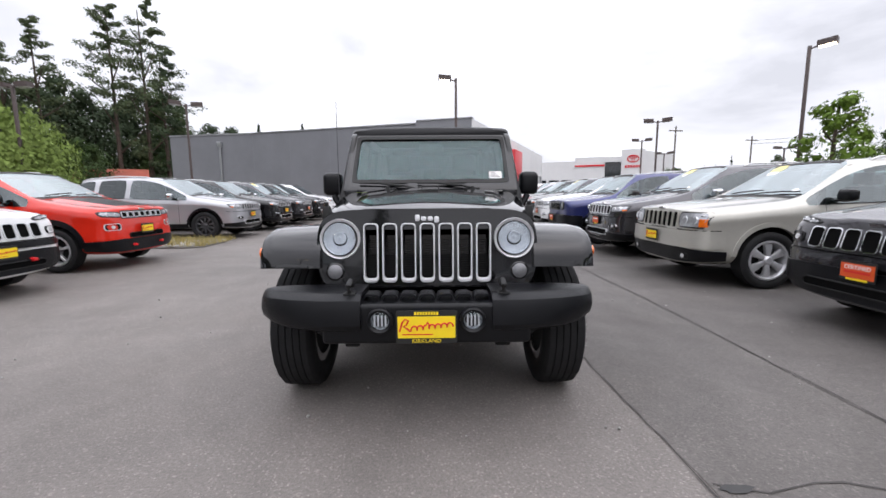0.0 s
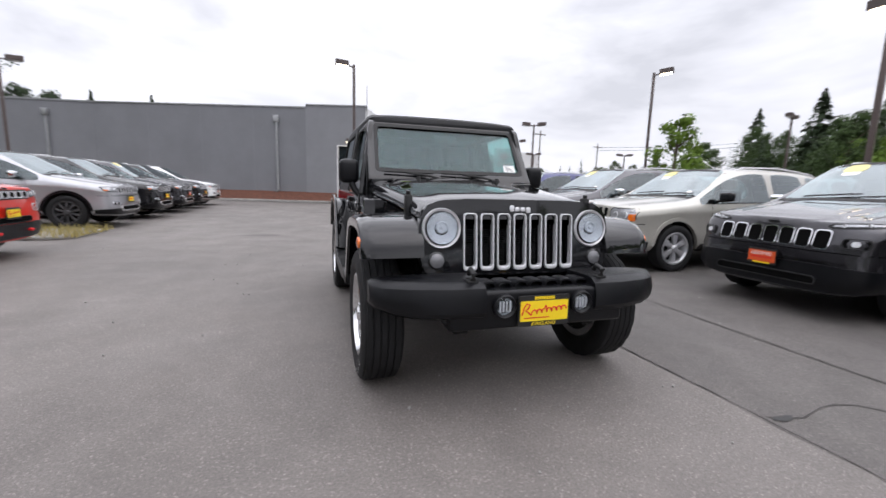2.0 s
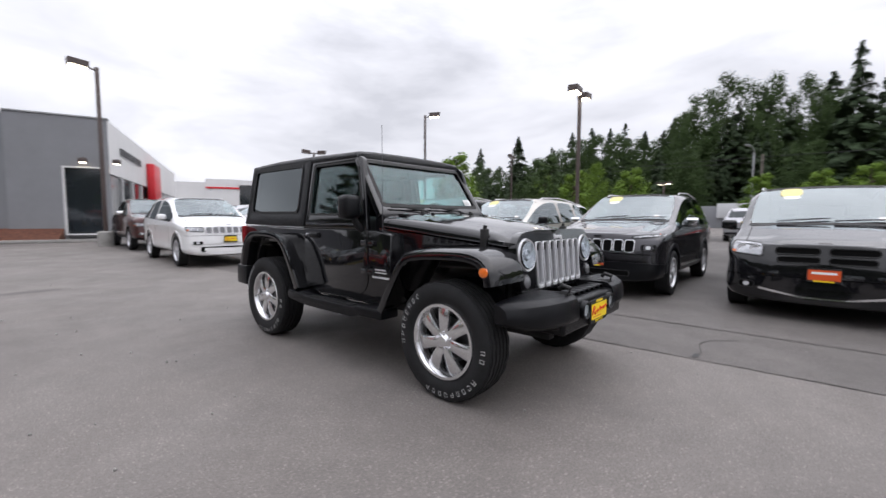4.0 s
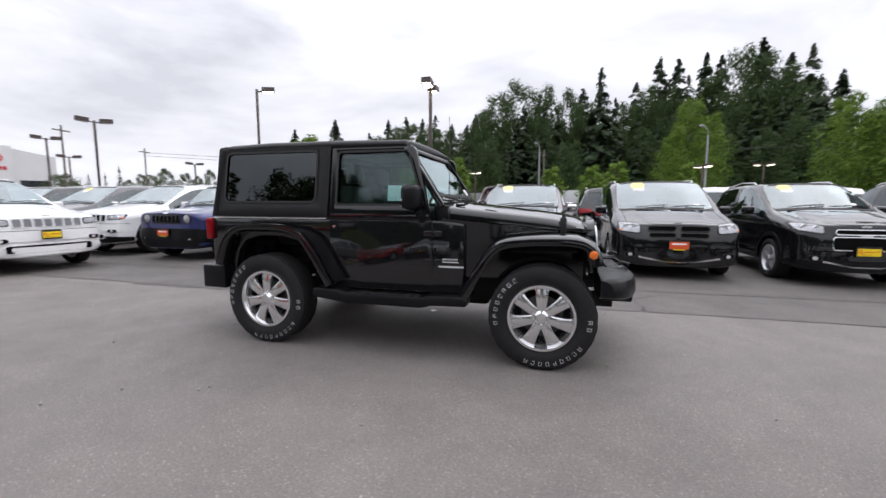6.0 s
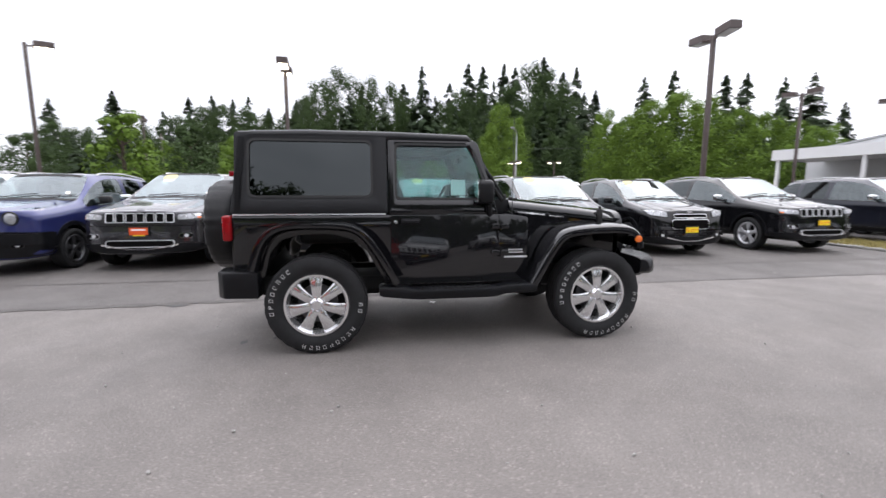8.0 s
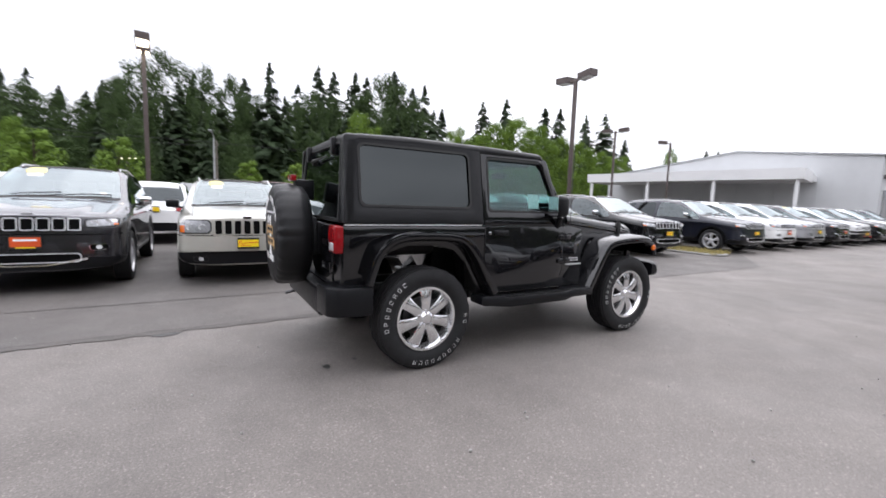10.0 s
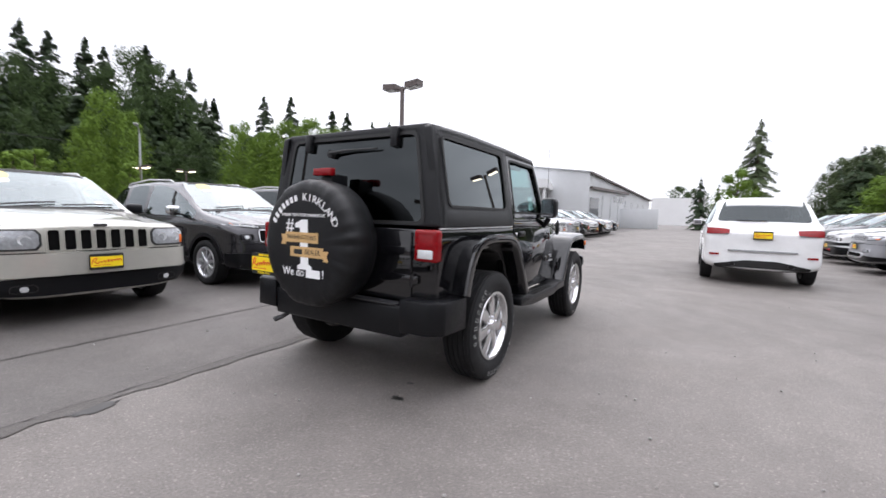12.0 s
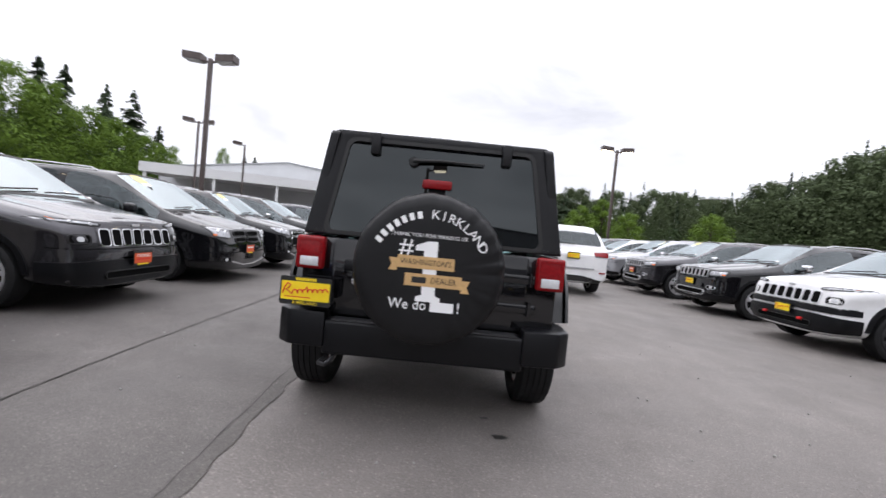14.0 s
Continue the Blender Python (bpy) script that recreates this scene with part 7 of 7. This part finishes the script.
        if p.get("emblem"):
            h = skin.hit("front", 0, p["emblem"])
            part("emblem", box(-0.07, 0.07, h[0].y - 0.034, h[0].y, p["emblem"] - 0.018, p["emblem"] + 0.018, 0.008), SATIN, gr, "plain silver emblem")
    # lamps
    hx0, hx1, hz0, hz1 = p["lamp"]
    for s in (-1, 1):
        if p.get("round_lamp"):
            h = skin.hit("front", s * (hx0 + hx1) / 2, (hz0 + hz1) / 2)
            if h:
                y = h[0].y
                r = (hx1 - hx0) / 2
                c = (s * (hx0 + hx1) / 2, 0, (hz0 + hz1) / 2)
                hl = part("headlight", lathe([(y + 0.03, r), (y - 0.012, r), (y - 0.014, r * 0.85), (y + 0.03, r * 0.82)], "y", c, 24, closed=True), SEAL, car)
                part("lens", lathe([(y + 0.0, r * 0.84), (y - 0.018, r * 0.6), (y - 0.02, 0.001)], "y", c, 24), LAMP_CLEAR, hl)
        else:
            us = (s * hx0, s * hx1)
            tilt = p.get("lamp_tilt", 0.0)
            hl = part("headlight", skin.patch("front", us, curve(hz0, hz0 + tilt * 0.5, hz0 + tilt), curve(hz1, hz1 + tilt * 0.6, hz1 + tilt * 0.8), 0.008, 0.03, 4, 12, rnd=p.get("lamp_round", 0.02)), SEAL, car)
            i0, i1 = s * (hx0 + 0.02), s * (hx1 - 0.015)
            part("lens", skin.patch("front", (i0, i1), curve(hz0 + 0.018, hz0 + tilt * 0.5 + 0.018, hz0 + tilt + 0.018), curve(hz1 - 0.014, hz1 + tilt * 0.6 - 0.014, hz1 + tilt * 0.8 - 0.014), 0.014, 0.02, 3, 12, rnd=p.get("lamp_round", 0.02) * 0.8), LAMP_CLEAR, hl)
            for q in (0.30, 0.68):
                ux = s * (hx0 + (hx1 - hx0) * q)
                h = skin.hit("front", ux, (hz0 + hz1) / 2 + tilt * q)
                rb = min(0.05, (hz1 - hz0) * 0.36)
                if h:
                    part("bulb", lathe([(h[0].y + 0.02, rb), (h[0].y - 0.018, rb), (h[0].y - 0.016, rb * 0.8), (h[0].y - 0.006, rb * 0.3), (h[0].y - 0.006, 0.001)], "y", (ux, 0, (hz0 + hz1) / 2 + tilt * q), 14), REFLECTOR, hl)
            if p.get("amber", True):
                part("side_marker", skin.patch("front", (s * (hx1 - p.get("amber_w", 0.05)), s * (hx1 - 0.008)), hz0 + tilt + 0.020, hz0 + tilt + 0.020 + p.get("amber_h", 0.026), 0.017, 0.02, 2, 3, minc=0.15), AMBER, hl)
        fx, fz = p.get("fog", (w * 0.66, zb + 0.22))
        fs, fo = p.get("fog_size", (0.085, 0.042)), p.get("fog_out", 0.034)
        fg = part("fog_light", skin.hole("front", (s * (fx - fs[0]), s * (fx + fs[0])), fz - fs[1], fz + fs[1], p.get("fog_rim", 0.008), 0.035, fo), (p.get("fog_mat", SEAL), RECESS_SHADE), car, clean=False)
        part("lens", skin.patch("front", (s * (fx - 0.034), s * (fx + 0.034)), fz - 0.026, fz + 0.026, fo - 0.006, 0.0, 3, 6, rnd=0.026), REFLECTOR, fg)
        # tail lamps
        br = belt + p.get("belt_rise", 0.04)
        lo_curve, hi_curve = ((br - 0.185, br - 0.20, br - 0.205), (br - 0.10, br - 0.085, br - 0.08)) if p.get("tail_detail") else ((br - 0.20, br - 0.23, br - 0.24), (br - 0.12, br - 0.10, br - 0.08))
        tl = part("tail_light", skin.patch("rear", (s * w * 0.54, s * w * 0.93), curve(*lo_curve), curve(*hi_curve), 0.016, 0.05, 3, 8, minc=0.18), RED_LENS, car)
        if p.get("tail_detail"):
            part("reverse_lens", skin.patch("rear", (s * w * 0.56, s * w * 0.88), lo_curve[0] - 0.028, lo_curve[0] - 0.002, 0.014, 0.03, 2, 6, minc=0.18), LENS_GREY, tl)
            part("reflector", skin.patch("rear", (s * w * 0.70, s * w * 0.86), 0.575, 0.61, 0.018, 0.02, 2, 4, minc=0.18), RED_LENS, car)
            tip = skin.hit("rear", s * 0.45, 0.46)
            if tip:
                part("exhaust_tip", lathe([(tip[0].y - 0.05, 0.05), (tip[0].y + 0.06, 0.05), (tip[0].y + 0.06, 0.043), (tip[0].y - 0.05, 0.043)], "y", (s * 0.45, 0, 0.42), 16, closed=True), STEEL, car)
        # doors: seams, handles
        way = "left" if s > 0 else "right"
        for yy in p["doors"]:
            part("door_seam", skin.patch(way, (yy - 0.004, yy + 0.004), zb + 0.18, belt - 0.01, 0.0015, 0.01, 8, 1), SEAL, body)
        for yy in p["doors"][1:]:
            h = skin.hit(way, yy - 0.14, belt - 0.12)
            if h:
                x = h[0].x
                part("door_handle", box(x - 0.025, x + 0.025, yy - 0.21, yy - 0.06, belt - 0.13, belt - 0.10, 0.008), p.get("handle_mat", colour), car)
        part("belt_trim", skin.patch(way, (p["cowl"] + 0.32, p["roof_end"] + 0.05), curve(belt - 0.012, belt + p.get("belt_rise", 0.04) - 0.014), curve(belt + 0.004, belt + p.get("belt_rise", 0.04) + 0.002), 0.004, 0.01, 1, 14), p.get("trim_mat", SEAL), body)
        # mirrors
        my, mz = p["cowl"] + 0.36, belt + 0.10
        mx = s * (w + 0.09)
        mi = part("door_mirror", box(mx - 0.10, mx + 0.10, my - 0.06, my + 0.06, mz - 0.065, mz + 0.075, 0.04, 3), p.get("mirror_mat", colour), car)
        part("mirror_arm", box(min(s * (w - 0.12), mx), max(s * (w - 0.12), mx), my - 0.02, my + 0.03, mz - 0.075, mz - 0.045, 0.01), SEAL, mi)
        part("mirror_glass", box(mx - 0.08, mx + 0.08, my + 0.059, my + 0.063, mz - 0.045, mz + 0.055), CHROME, mi)
        if p.get("rails", True):
            rx = s * (p.get("roof_w", 0.80) * w - 0.10)
            ya, yb = p["header"] + 0.25, p["roof_end"] - 0.1
            za = [skin.hit("top", rx, yy) for yy in (ya, (ya + yb) / 2, yb)]
            if all(za):
                z1, z2, z3 = (h[0].z for h in za)
                part("roof_rail", tube([(rx, ya, z1), (rx, ya + 0.12, z1 + 0.045), (rx, (ya + yb) / 2, z2 + 0.05), (rx, yb - 0.12, z3 + 0.045), (rx, yb, z3)], 0.014, 6), p.get("rail_mat", SATIN), car)
        wheel(car, (s * (w - 0.115), p["axle"], p["tyre"]), s, p["tyre"], 0.22, p["tyre"] * 0.655, p.get("spokes", 5), metal=p.get("rim_mat", ALLOY), spoke_width=p.get("spoke_w", 0.062))
        wheel(car, (s * (w - 0.115), p["axle"] + p["base"], p["tyre"]), s, p["tyre"], 0.22, p["tyre"] * 0.655, p.get("spokes", 5), metal=p.get("rim_mat", ALLOY), spoke_width=p.get("spoke_w", 0.062))
    # hood seam, wipers, badge
    for s in (-1, 1):
        hy0, hy1 = 0.16, p["cowl"] - 0.05
        part("hood_seam", skin.patch("top", (s * w * 0.76, s * w * 0.77), hy0, hy1, 0.0015, 0.01, 10, 1), SEAL, body)
    h = skin.hit("front", 0, (gz1 + hood) / 2)
    if h:
        part("badge", prism(rrect(-0.06, 0.06, gz1 + 0.028, gz1 + 0.055, 0.01, 2), "y", h[0].y - 0.02, h[0].y + 0.05), CHROME, car, "plain silver badge")
    for x0 in (-0.5, 0.1):
        pts = []
        for k in range(5):
            h = skin.hit("top", x0 + 0.14 * k, p["cowl"] + 0.04 + 0.015 * k)
            if h:
                pts.append(h[0] + Vector((0, -0.01, 0.02)))
        if len(pts) > 2:
            part("wiper", tube(pts, 0.010, 6), SEAL, car)
    # price sticker inside the top of the windscreen
    if p.get("sticker"):
        col = STICKER if p["sticker"] == "yellow" else PAPER
        ya, yb = p["cowl"] + (p["header"] - p["cowl"]) * 0.70, p["header"] - 0.05
        part("price_sticker", skin.patch("top", (-w * 0.50, -w * 0.24), ya + 0.02, yb, 0.004, 0.0, 3, 8, rnd=0.06), col, car, "oval yellow price sticker" if col is STICKER else "white price sticker")
        part("price_sticker", skin.patch("top", (-w * 0.46, -w * 0.26), ya - 0.05, ya + 0.03, 0.0035, 0.0, 2, 5, rnd=0.02), PAPER, car)
    part("inspection_label", skin.patch("top", (w * 0.52, w * 0.60), p["cowl"] + 0.12, p["cowl"] + 0.17, 0.004, 0.0, 1, 2), PAPER, car)
    if p.get("roof_mat"):
        part("roof_panel", skin.patch("top", (-w * 0.68, w * 0.68), p["header"] + 0.0, p["roof_end"] - 0.02, 0.004, 0.01, 12, 10), p["roof_mat"], car, "black painted roof")
        part("hood_decal", skin.patch("top", (-w * 0.42, w * 0.42), 0.22, p["cowl"] - 0.10, 0.003, 0.0, 12, 10), PLASTIC, car, "matt black anti-glare decal")
    if p.get("hooks"):
        for s in (-1, 1):
            h = skin.hit("front", s * 0.34, fb - 0.10)
            if h:
                part("tow_hook", box(s * 0.34 - 0.03, s * 0.34 + 0.03, h[0].y - 0.07, h[0].y, fb - 0.13, fb - 0.09, 0.012), RED_INK, car, "red tow hook")
    # plates
    kind = p.get("plate", "yellow")
    pz = p.get("plate_z", fb - 0.02)
    h = skin.hit("front", 0, pz)
    if h and kind:
        dealer_plate(car, Matrix.Translation((0, h[0].y - 0.03 - max(0.022, p.get("bumper_out", 0.035)), pz)) @ Matrix.Rotation(radians(90), 4, "X"), YELLOW if kind == "yellow" else ORANGE, words_on=kind == "certified", fine=False)
    h = skin.hit("rear", 0, belt - 0.12)
    if h:
        dealer_plate(car, Matrix.Translation((0, h[0].y + 0.03, belt - 0.12)) @ Matrix.Rotation(math.pi, 4, "Z") @ Matrix.Rotation(radians(90), 4, "X"), YELLOW, fine=False)
    return car


def spec(start, **over):
    return {**start, **over}


BIG = dict(roof_w=0.765, belt_rise=0.09, length=4.82, width=1.94, height=1.74, clear=0.27, belt=1.10, hood=1.06, cowl_h=1.19, cowl=1.36, header=2.20, roof_end=4.34, gate=0.16, axle=0.90, base=2.915, tyre=0.385,
           pillars=[(1.36, 2.92), (3.02, 3.78), (3.88, 4.60)], doors=(1.58, 2.97, 3.92), grille=(0.815, 0.975, 0.53), lamp=(0.555, 0.90, 0.845, 0.965), lamp_tilt=0.02, bumper_top=0.47, plate_z=0.68, intake=(0.41, 0.53, 0.52), bumper_bar=(0.575, 0.76), bumper_out=0.028, fog=(0.70, 0.60), fog_mat=CHROME, fog_size=(0.10, 0.040), slot_round=0.02, rear_black=0.50,
           nose=0.07, spokes=5, kind="suv", skid=True, mirror_mat=CHROME)
OLDBIG = spec(BIG, length=4.75, width=1.87, height=1.66, hood=1.04, cowl_h=1.12, belt=1.07, cowl=1.36, header=2.10, tyre=0.368, grille=(0.755, 0.965, 0.45), lamp=(0.475, 0.885, 0.765, 0.97), lamp_tilt=0.0, amber_w=0.07, amber_h=0.10, lamp_round=0.05, slot_rim=0.006, slot_mat=TAN_PAINT, slot_gap=0.11, fog=(0.62, 0.40), fog_mat=SEAL, fog_out=0.022, blunt=0.94, nose=0.05, rake=0.10, base=2.78, axle=0.93,
              pillars=[(1.36, 2.85), (2.95, 3.70), (3.80, 4.50)], doors=(1.58, 2.90, 3.82), skid=False, bumper_top=0.50, plate_z=0.63, bumper_bar=(0.515, 0.735), bumper_out=0.075, intake=None, mirror_mat=PLASTIC, lip_mat=TAN_PAINT, privacy=False, spokes=6)
MID = dict(length=4.62, width=1.86, height=1.69, clear=0.25, belt=1.06, hood=1.045, cowl_h=1.15, cowl=1.26, header=2.06, roof_end=4.10, gate=0.16, axle=0.92, base=2.70, tyre=0.36,
           pillars=[(1.26, 2.80), (2.90, 3.60), (3.70, 4.30)], doors=(1.50, 2.85, 3.72), grille=(0.715, 0.905, 0.57), lamp=(0.50, 0.90, 0.915, 0.965), lamp_tilt=0.035, bumper_top=0.56, plate_z=0.57, bumper_bar=(0.60, 0.685), bumper_out=0.030, nose=0.07, rake=0.26, blunt=0.92, intake=(0.36, 0.45, 0.52), intake_mat=SEAL, slot_rim=0.010, slot_round=0.035, spokes=9, spoke_w=0.03, kind="suv",
           slot_mat=CHROME, mirror_mat=CHROME, fog=(0.74, 0.79), fog_size=(0.10, 0.05), fog_out=0.012)
VAN = dict(length=5.10, width=1.98, height=1.73, clear=0.20, belt=1.03, hood=0.99, cowl_h=1.12, cowl=1.05, header=1.98, roof_end=4.65, gate=0.15, axle=0.95, base=3.08, tyre=0.335,
           pillars=[(1.05, 2.65), (2.75, 3.55), (3.65, 4.70)], doors=(1.55, 2.70, 3.60), grille=(0.72, 0.89, 0.50), lamp=(0.56, 0.90, 0.76, 0.93), lamp_tilt=0.03, slots=0, holes=((0.80, 0.895, -0.46, -0.03), (0.80, 0.895, 0.03, 0.46), (0.70, 0.785, -0.44, -0.03), (0.70, 0.785, 0.03, 0.44)), slot_mat=SEAL, bumper_top=0.40, plate_z=0.585, low_mat=BLACK_PAINT, nose=0.08, rake=0.30,
           roof_w=0.85, kind="minivan", mirror_mat=BLACK_PAINT, skid=True, fog=(0.72, 0.42), grille_mat=BLACK_PAINT)
SMALL = dict(length=4.25, width=1.78, height=1.66, clear=0.22, belt=1.04, hood=1.02, cowl_h=1.13, cowl=1.16, header=1.92, roof_end=3.70, gate=0.20, axle=0.86, base=2.555, tyre=0.34,
             pillars=[(1.16, 2.55), (2.65, 3.30), (3.38, 3.95)], doors=(1.36, 2.60, 3.42), grille=(0.60, 0.88, 0.40), lamp=(0.50, 0.84, 0.80, 0.94), lamp_tilt=0.05, slots=0, holes=((0.80, 0.885, -0.38, 0.38), (0.57, 0.775, -0.42, 0.42)), slot_mat=CHROME, emblem=0.79, bumper_top=0.42, plate_z=0.56, skid=True, nose=0.08, rake=0.22,
             kind="suv", grille_mat=BLACK_PAINT, mirror_mat=BLACK_PAINT, fog=(0.62, 0.45))
BOXY = dict(length=4.23, width=1.80, height=1.69, clear=0.25, belt=1.08, hood=1.06, cowl_h=1.15, cowl=1.22, header=1.75, roof_end=3.85, gate=0.14, axle=0.82, base=2.57, tyre=0.355,
            pillars=[(1.22, 2.50), (2.60, 3.25), (3.40, 3.90)], doors=(1.36, 2.55, 3.36), grille=(0.82, 0.99, 0.38), lamp=(0.42, 0.64, 0.80, 1.02), round_lamp=True, slots=7, slot_mat=BLACK_PAINT, bumper_top=0.70, plate_z=0.62, bumper_bar=(0.50, 0.68), bumper_out=0.06, cover_mat=PLASTIC, nose=0.03, rake=0.05, blunt=0.95,
            grille_mat=SEAL, rim_mat=STEEL, kind="suv", lip=0.07, mirror_mat=SEAL, fog=(0.60, 0.50))
RED_ONE = spec(MID, length=4.40, width=1.82, height=1.66, base=2.636, axle=0.86, cowl=1.22, header=2.0, roof_end=3.72, pillars=[(1.22, 2.65), (2.75, 3.42), (3.52, 4.05)], doors=(1.42, 2.70, 3.52), hood=1.06, belt=1.08, cowl_h=1.17,
               grille=(0.865, 0.96, 0.50), lamp=(0.50, 0.84, 0.865, 0.955), lamp_tilt=0.025, bumper_top=0.51, slot_round=0.02, plate_z=0.66, nose=0.05, rake=0.16, blunt=0.93, rim_mat=ALLOY, roof_mat=BLACK_PAINT, hooks=True, lip=0.085, clad=0.17, amber=False, intake=(0.52, 0.61, 0.42), intake_mat=PLASTIC, gap=False, spokes=5, mirror_mat=BLACK_PAINT, slot_mat=SATIN, grille_mat=SEAL, fog=(0.68, 0.72), fog_size=(0.13, 0.055), fog_mat=SATIN, fog_out=0.014, bumper_bar=(0.51, 0.64), bumper_out=0.02)
PICKUP = spec(BIG, length=5.3, height=1.88, belt=1.22, hood=1.20, cowl_h=1.28, roof_end=3.55, clear=0.35, tyre=0.40, base=3.3, gate=1.70, pillars=[(1.42, 2.80), (2.90, 3.45)], doors=(1.62, 2.85), rails=False, kind="pickup")

E_IN, W_IN, S_IN = -90, 90, 0


def park(proto, x, y, turn, group=""):
    ob = copy_thing(proto, pose(x, y, 0, 0, 0, turn))
    if group:
        ob["group"] = group
    return ob


def place(car, x, y, turn, group="parked cars"):
    car.matrix_basis = pose(x, y, 0, 0, 0, turn)
    car["group"] = group
    return car


ROW_E, ROW_W = "cars parked along the tree side", "cars parked opposite"
# the facing row, from the one beside the off-roader outward
place(build_car("parked_suv", spec(MID, plate="certified", sticker="yellow"), CHARCOAL_PAINT, "dark grey metallic SUV with chrome grille slots parked nose out"), 3.53, 0.65, E_IN, ROW_E)
place(build_car("parked_suv", spec(OLDBIG, sticker="yellow"), TAN_PAINT, "older light pewter SUV with a seven-slot grille parked nose out"), 3.25, 3.32, E_IN, ROW_E)
dark_big = place(build_car("parked_suv", spec(BIG, plate="orange", sticker="yellow"), CHARCOAL_PAINT, "large granite grey SUV with chrome mirrors parked nose out"), 3.30, 5.80, E_IN, ROW_E)
place(build_car("parked_suv", spec(BOXY, plate="orange"), BLUE_PAINT, "boxy deep blue SUV with round headlights and black wheels"), 3.05, 8.0, E_IN, ROW_E)
white_big = place(build_car("parked_suv", spec(BIG, plate="orange", mirror_mat=WHITE_PAINT), WHITE_PAINT, "large white SUV with silver grille slots"), 3.2, 10.5, E_IN, ROW_E)
place(build_car("parked_minivan", spec(VAN, plate="orange", sticker="yellow"), BLACK_PAINT, "black minivan with a crossbar grille parked nose out"), 3.48, -2.0, E_IN, ROW_E)
place(build_car("parked_suv", spec(SMALL, sticker="yellow", amber=False), BLACK_PAINT, "small black SUV with a chrome-framed grille and yellow dealer plate"), 3.42, -4.45, E_IN, ROW_E)
black_big = place(build_car("parked_suv", spec(BIG, slot_mat=SATIN, mirror_mat=CHROME), BLACK_PAINT, "large black SUV with silver grille slots parked nose out"), 3.35, -7.55, E_IN, ROW_E)
silver_big = place(build_car("parked_suv", spec(BIG, mirror_mat=CHROME, rim_mat=STEEL, spokes=10, spoke_w=0.034), SILVER_PAINT, "large silver SUV with a chrome grille parked nose out"), -5.45, 9.85, W_IN, ROW_W)
blue_big = place(build_car("parked_suv", spec(BIG), DARKBLUE_PAINT, "large blue-black SUV with chrome trim parked nose out"), 3.0, -11.75, E_IN, ROW_E)
red_one = place(build_car("parked_suv", RED_ONE, RED_PAINT, "orange-red compact SUV with a black roof line and black cladding"), -5.15, 4.85, W_IN, ROW_W)
park(red_one, -4.9, -61.5, 90, "")["label"] = "small red car standing far off by the road"
white_mid = place(build_car("parked_suv", spec(MID, rim_mat=STEEL, slot_mat=SATIN, cover_mat=PLASTIC, hooks=True, lip=0.08, clad=0.16, mirror_mat=BLACK_PAINT), WHITE_PAINT, "white mid-size SUV with black lower cladding parked nose out"), -5.6, -1.1, W_IN, ROW_W)
truck = place(build_car("parked_pickup", PICKUP, MAROON_PAINT, "maroon pickup truck parked by the grey building"), 1.95, 15.4, -4, "")
place(build_car("parked_suv", spec(BIG, mirror_mat=WHITE_PAINT, slot_mat=SATIN, slot_in=LENS_GREY, intake=(0.37, 0.52, 0.66), intake_mat=WHITE_PAINT, bumper_mat=WHITE_PAINT, low_mat=WHITE_PAINT, lip_mat=WHITE_PAINT, skid=False), WHITE_PAINT, "large white SUV in body colour standing in the aisle"), 1.42, 8.80, -4, "")
place(build_car("parked_suv", spec(BIG, tail_detail=True, rear_black=0.40, bumper_mat=WHITE_PAINT, low_mat=WHITE_PAINT, lip_mat=WHITE_PAINT, mirror_mat=WHITE_PAINT), WHITE_PAINT, "large white SUV standing in the aisle with red tail lights"), -3.24, -9.45, 0, "")

for proto, x, y in ((dark_big, 3.3, 13.1), (black_big, 3.3, 15.7), (silver_big, 3.3, 18.3), (white_big, 3.3, 20.9), (blue_big, 3.3, 23.5),
                    (white_big, 3.1, -14.4), (silver_big, 3.1, -17.0), (dark_big, 3.1, -19.6), (white_mid, 3.1, -22.2), (black_big, 3.1, -24.8), (white_big, 3.1, -27.4), (blue_big, 3.1, -30.2)):
    park(proto, x, y, E_IN, ROW_E)
for proto, x, y in ((black_big, -5.4, 12.5), (dark_big, -5.4, 15.1), (black_big, -5.4, 17.6), (white_big, -5.4, 20.2), (white_mid, -5.0, 2.2),
                    (black_big, -5.85, -4.1), (dark_big, -5.8, -7.0), (silver_big, -5.8, -9.8), (white_mid, -5.8, -12.6), (dark_big, -5.8, -15.3), (black_big, -5.8, -18.0), (silver_big, -5.8, -20.7), (blue_big, -5.8, -23.4)):
    park(proto, x, y, W_IN, ROW_W)
for proto, x, y in ((white_mid, 14.2, 5.0), (white_big, 13.8, 7.6), (black_big, 14.0, -1.6), (truck, 14.6, 1.8), (silver_big, 14.2, -4.6), (white_mid, 14.0, -7.4), (blue_big, 14.2, 13.0),
                    (white_big, 27.0, -3.0), (silver_big, 27.4, 0.4), (black_big, 27.0, 3.6), (white_mid, 27.2, 7.0)):
    park(proto, x, y, W_IN, "cars in the second row")
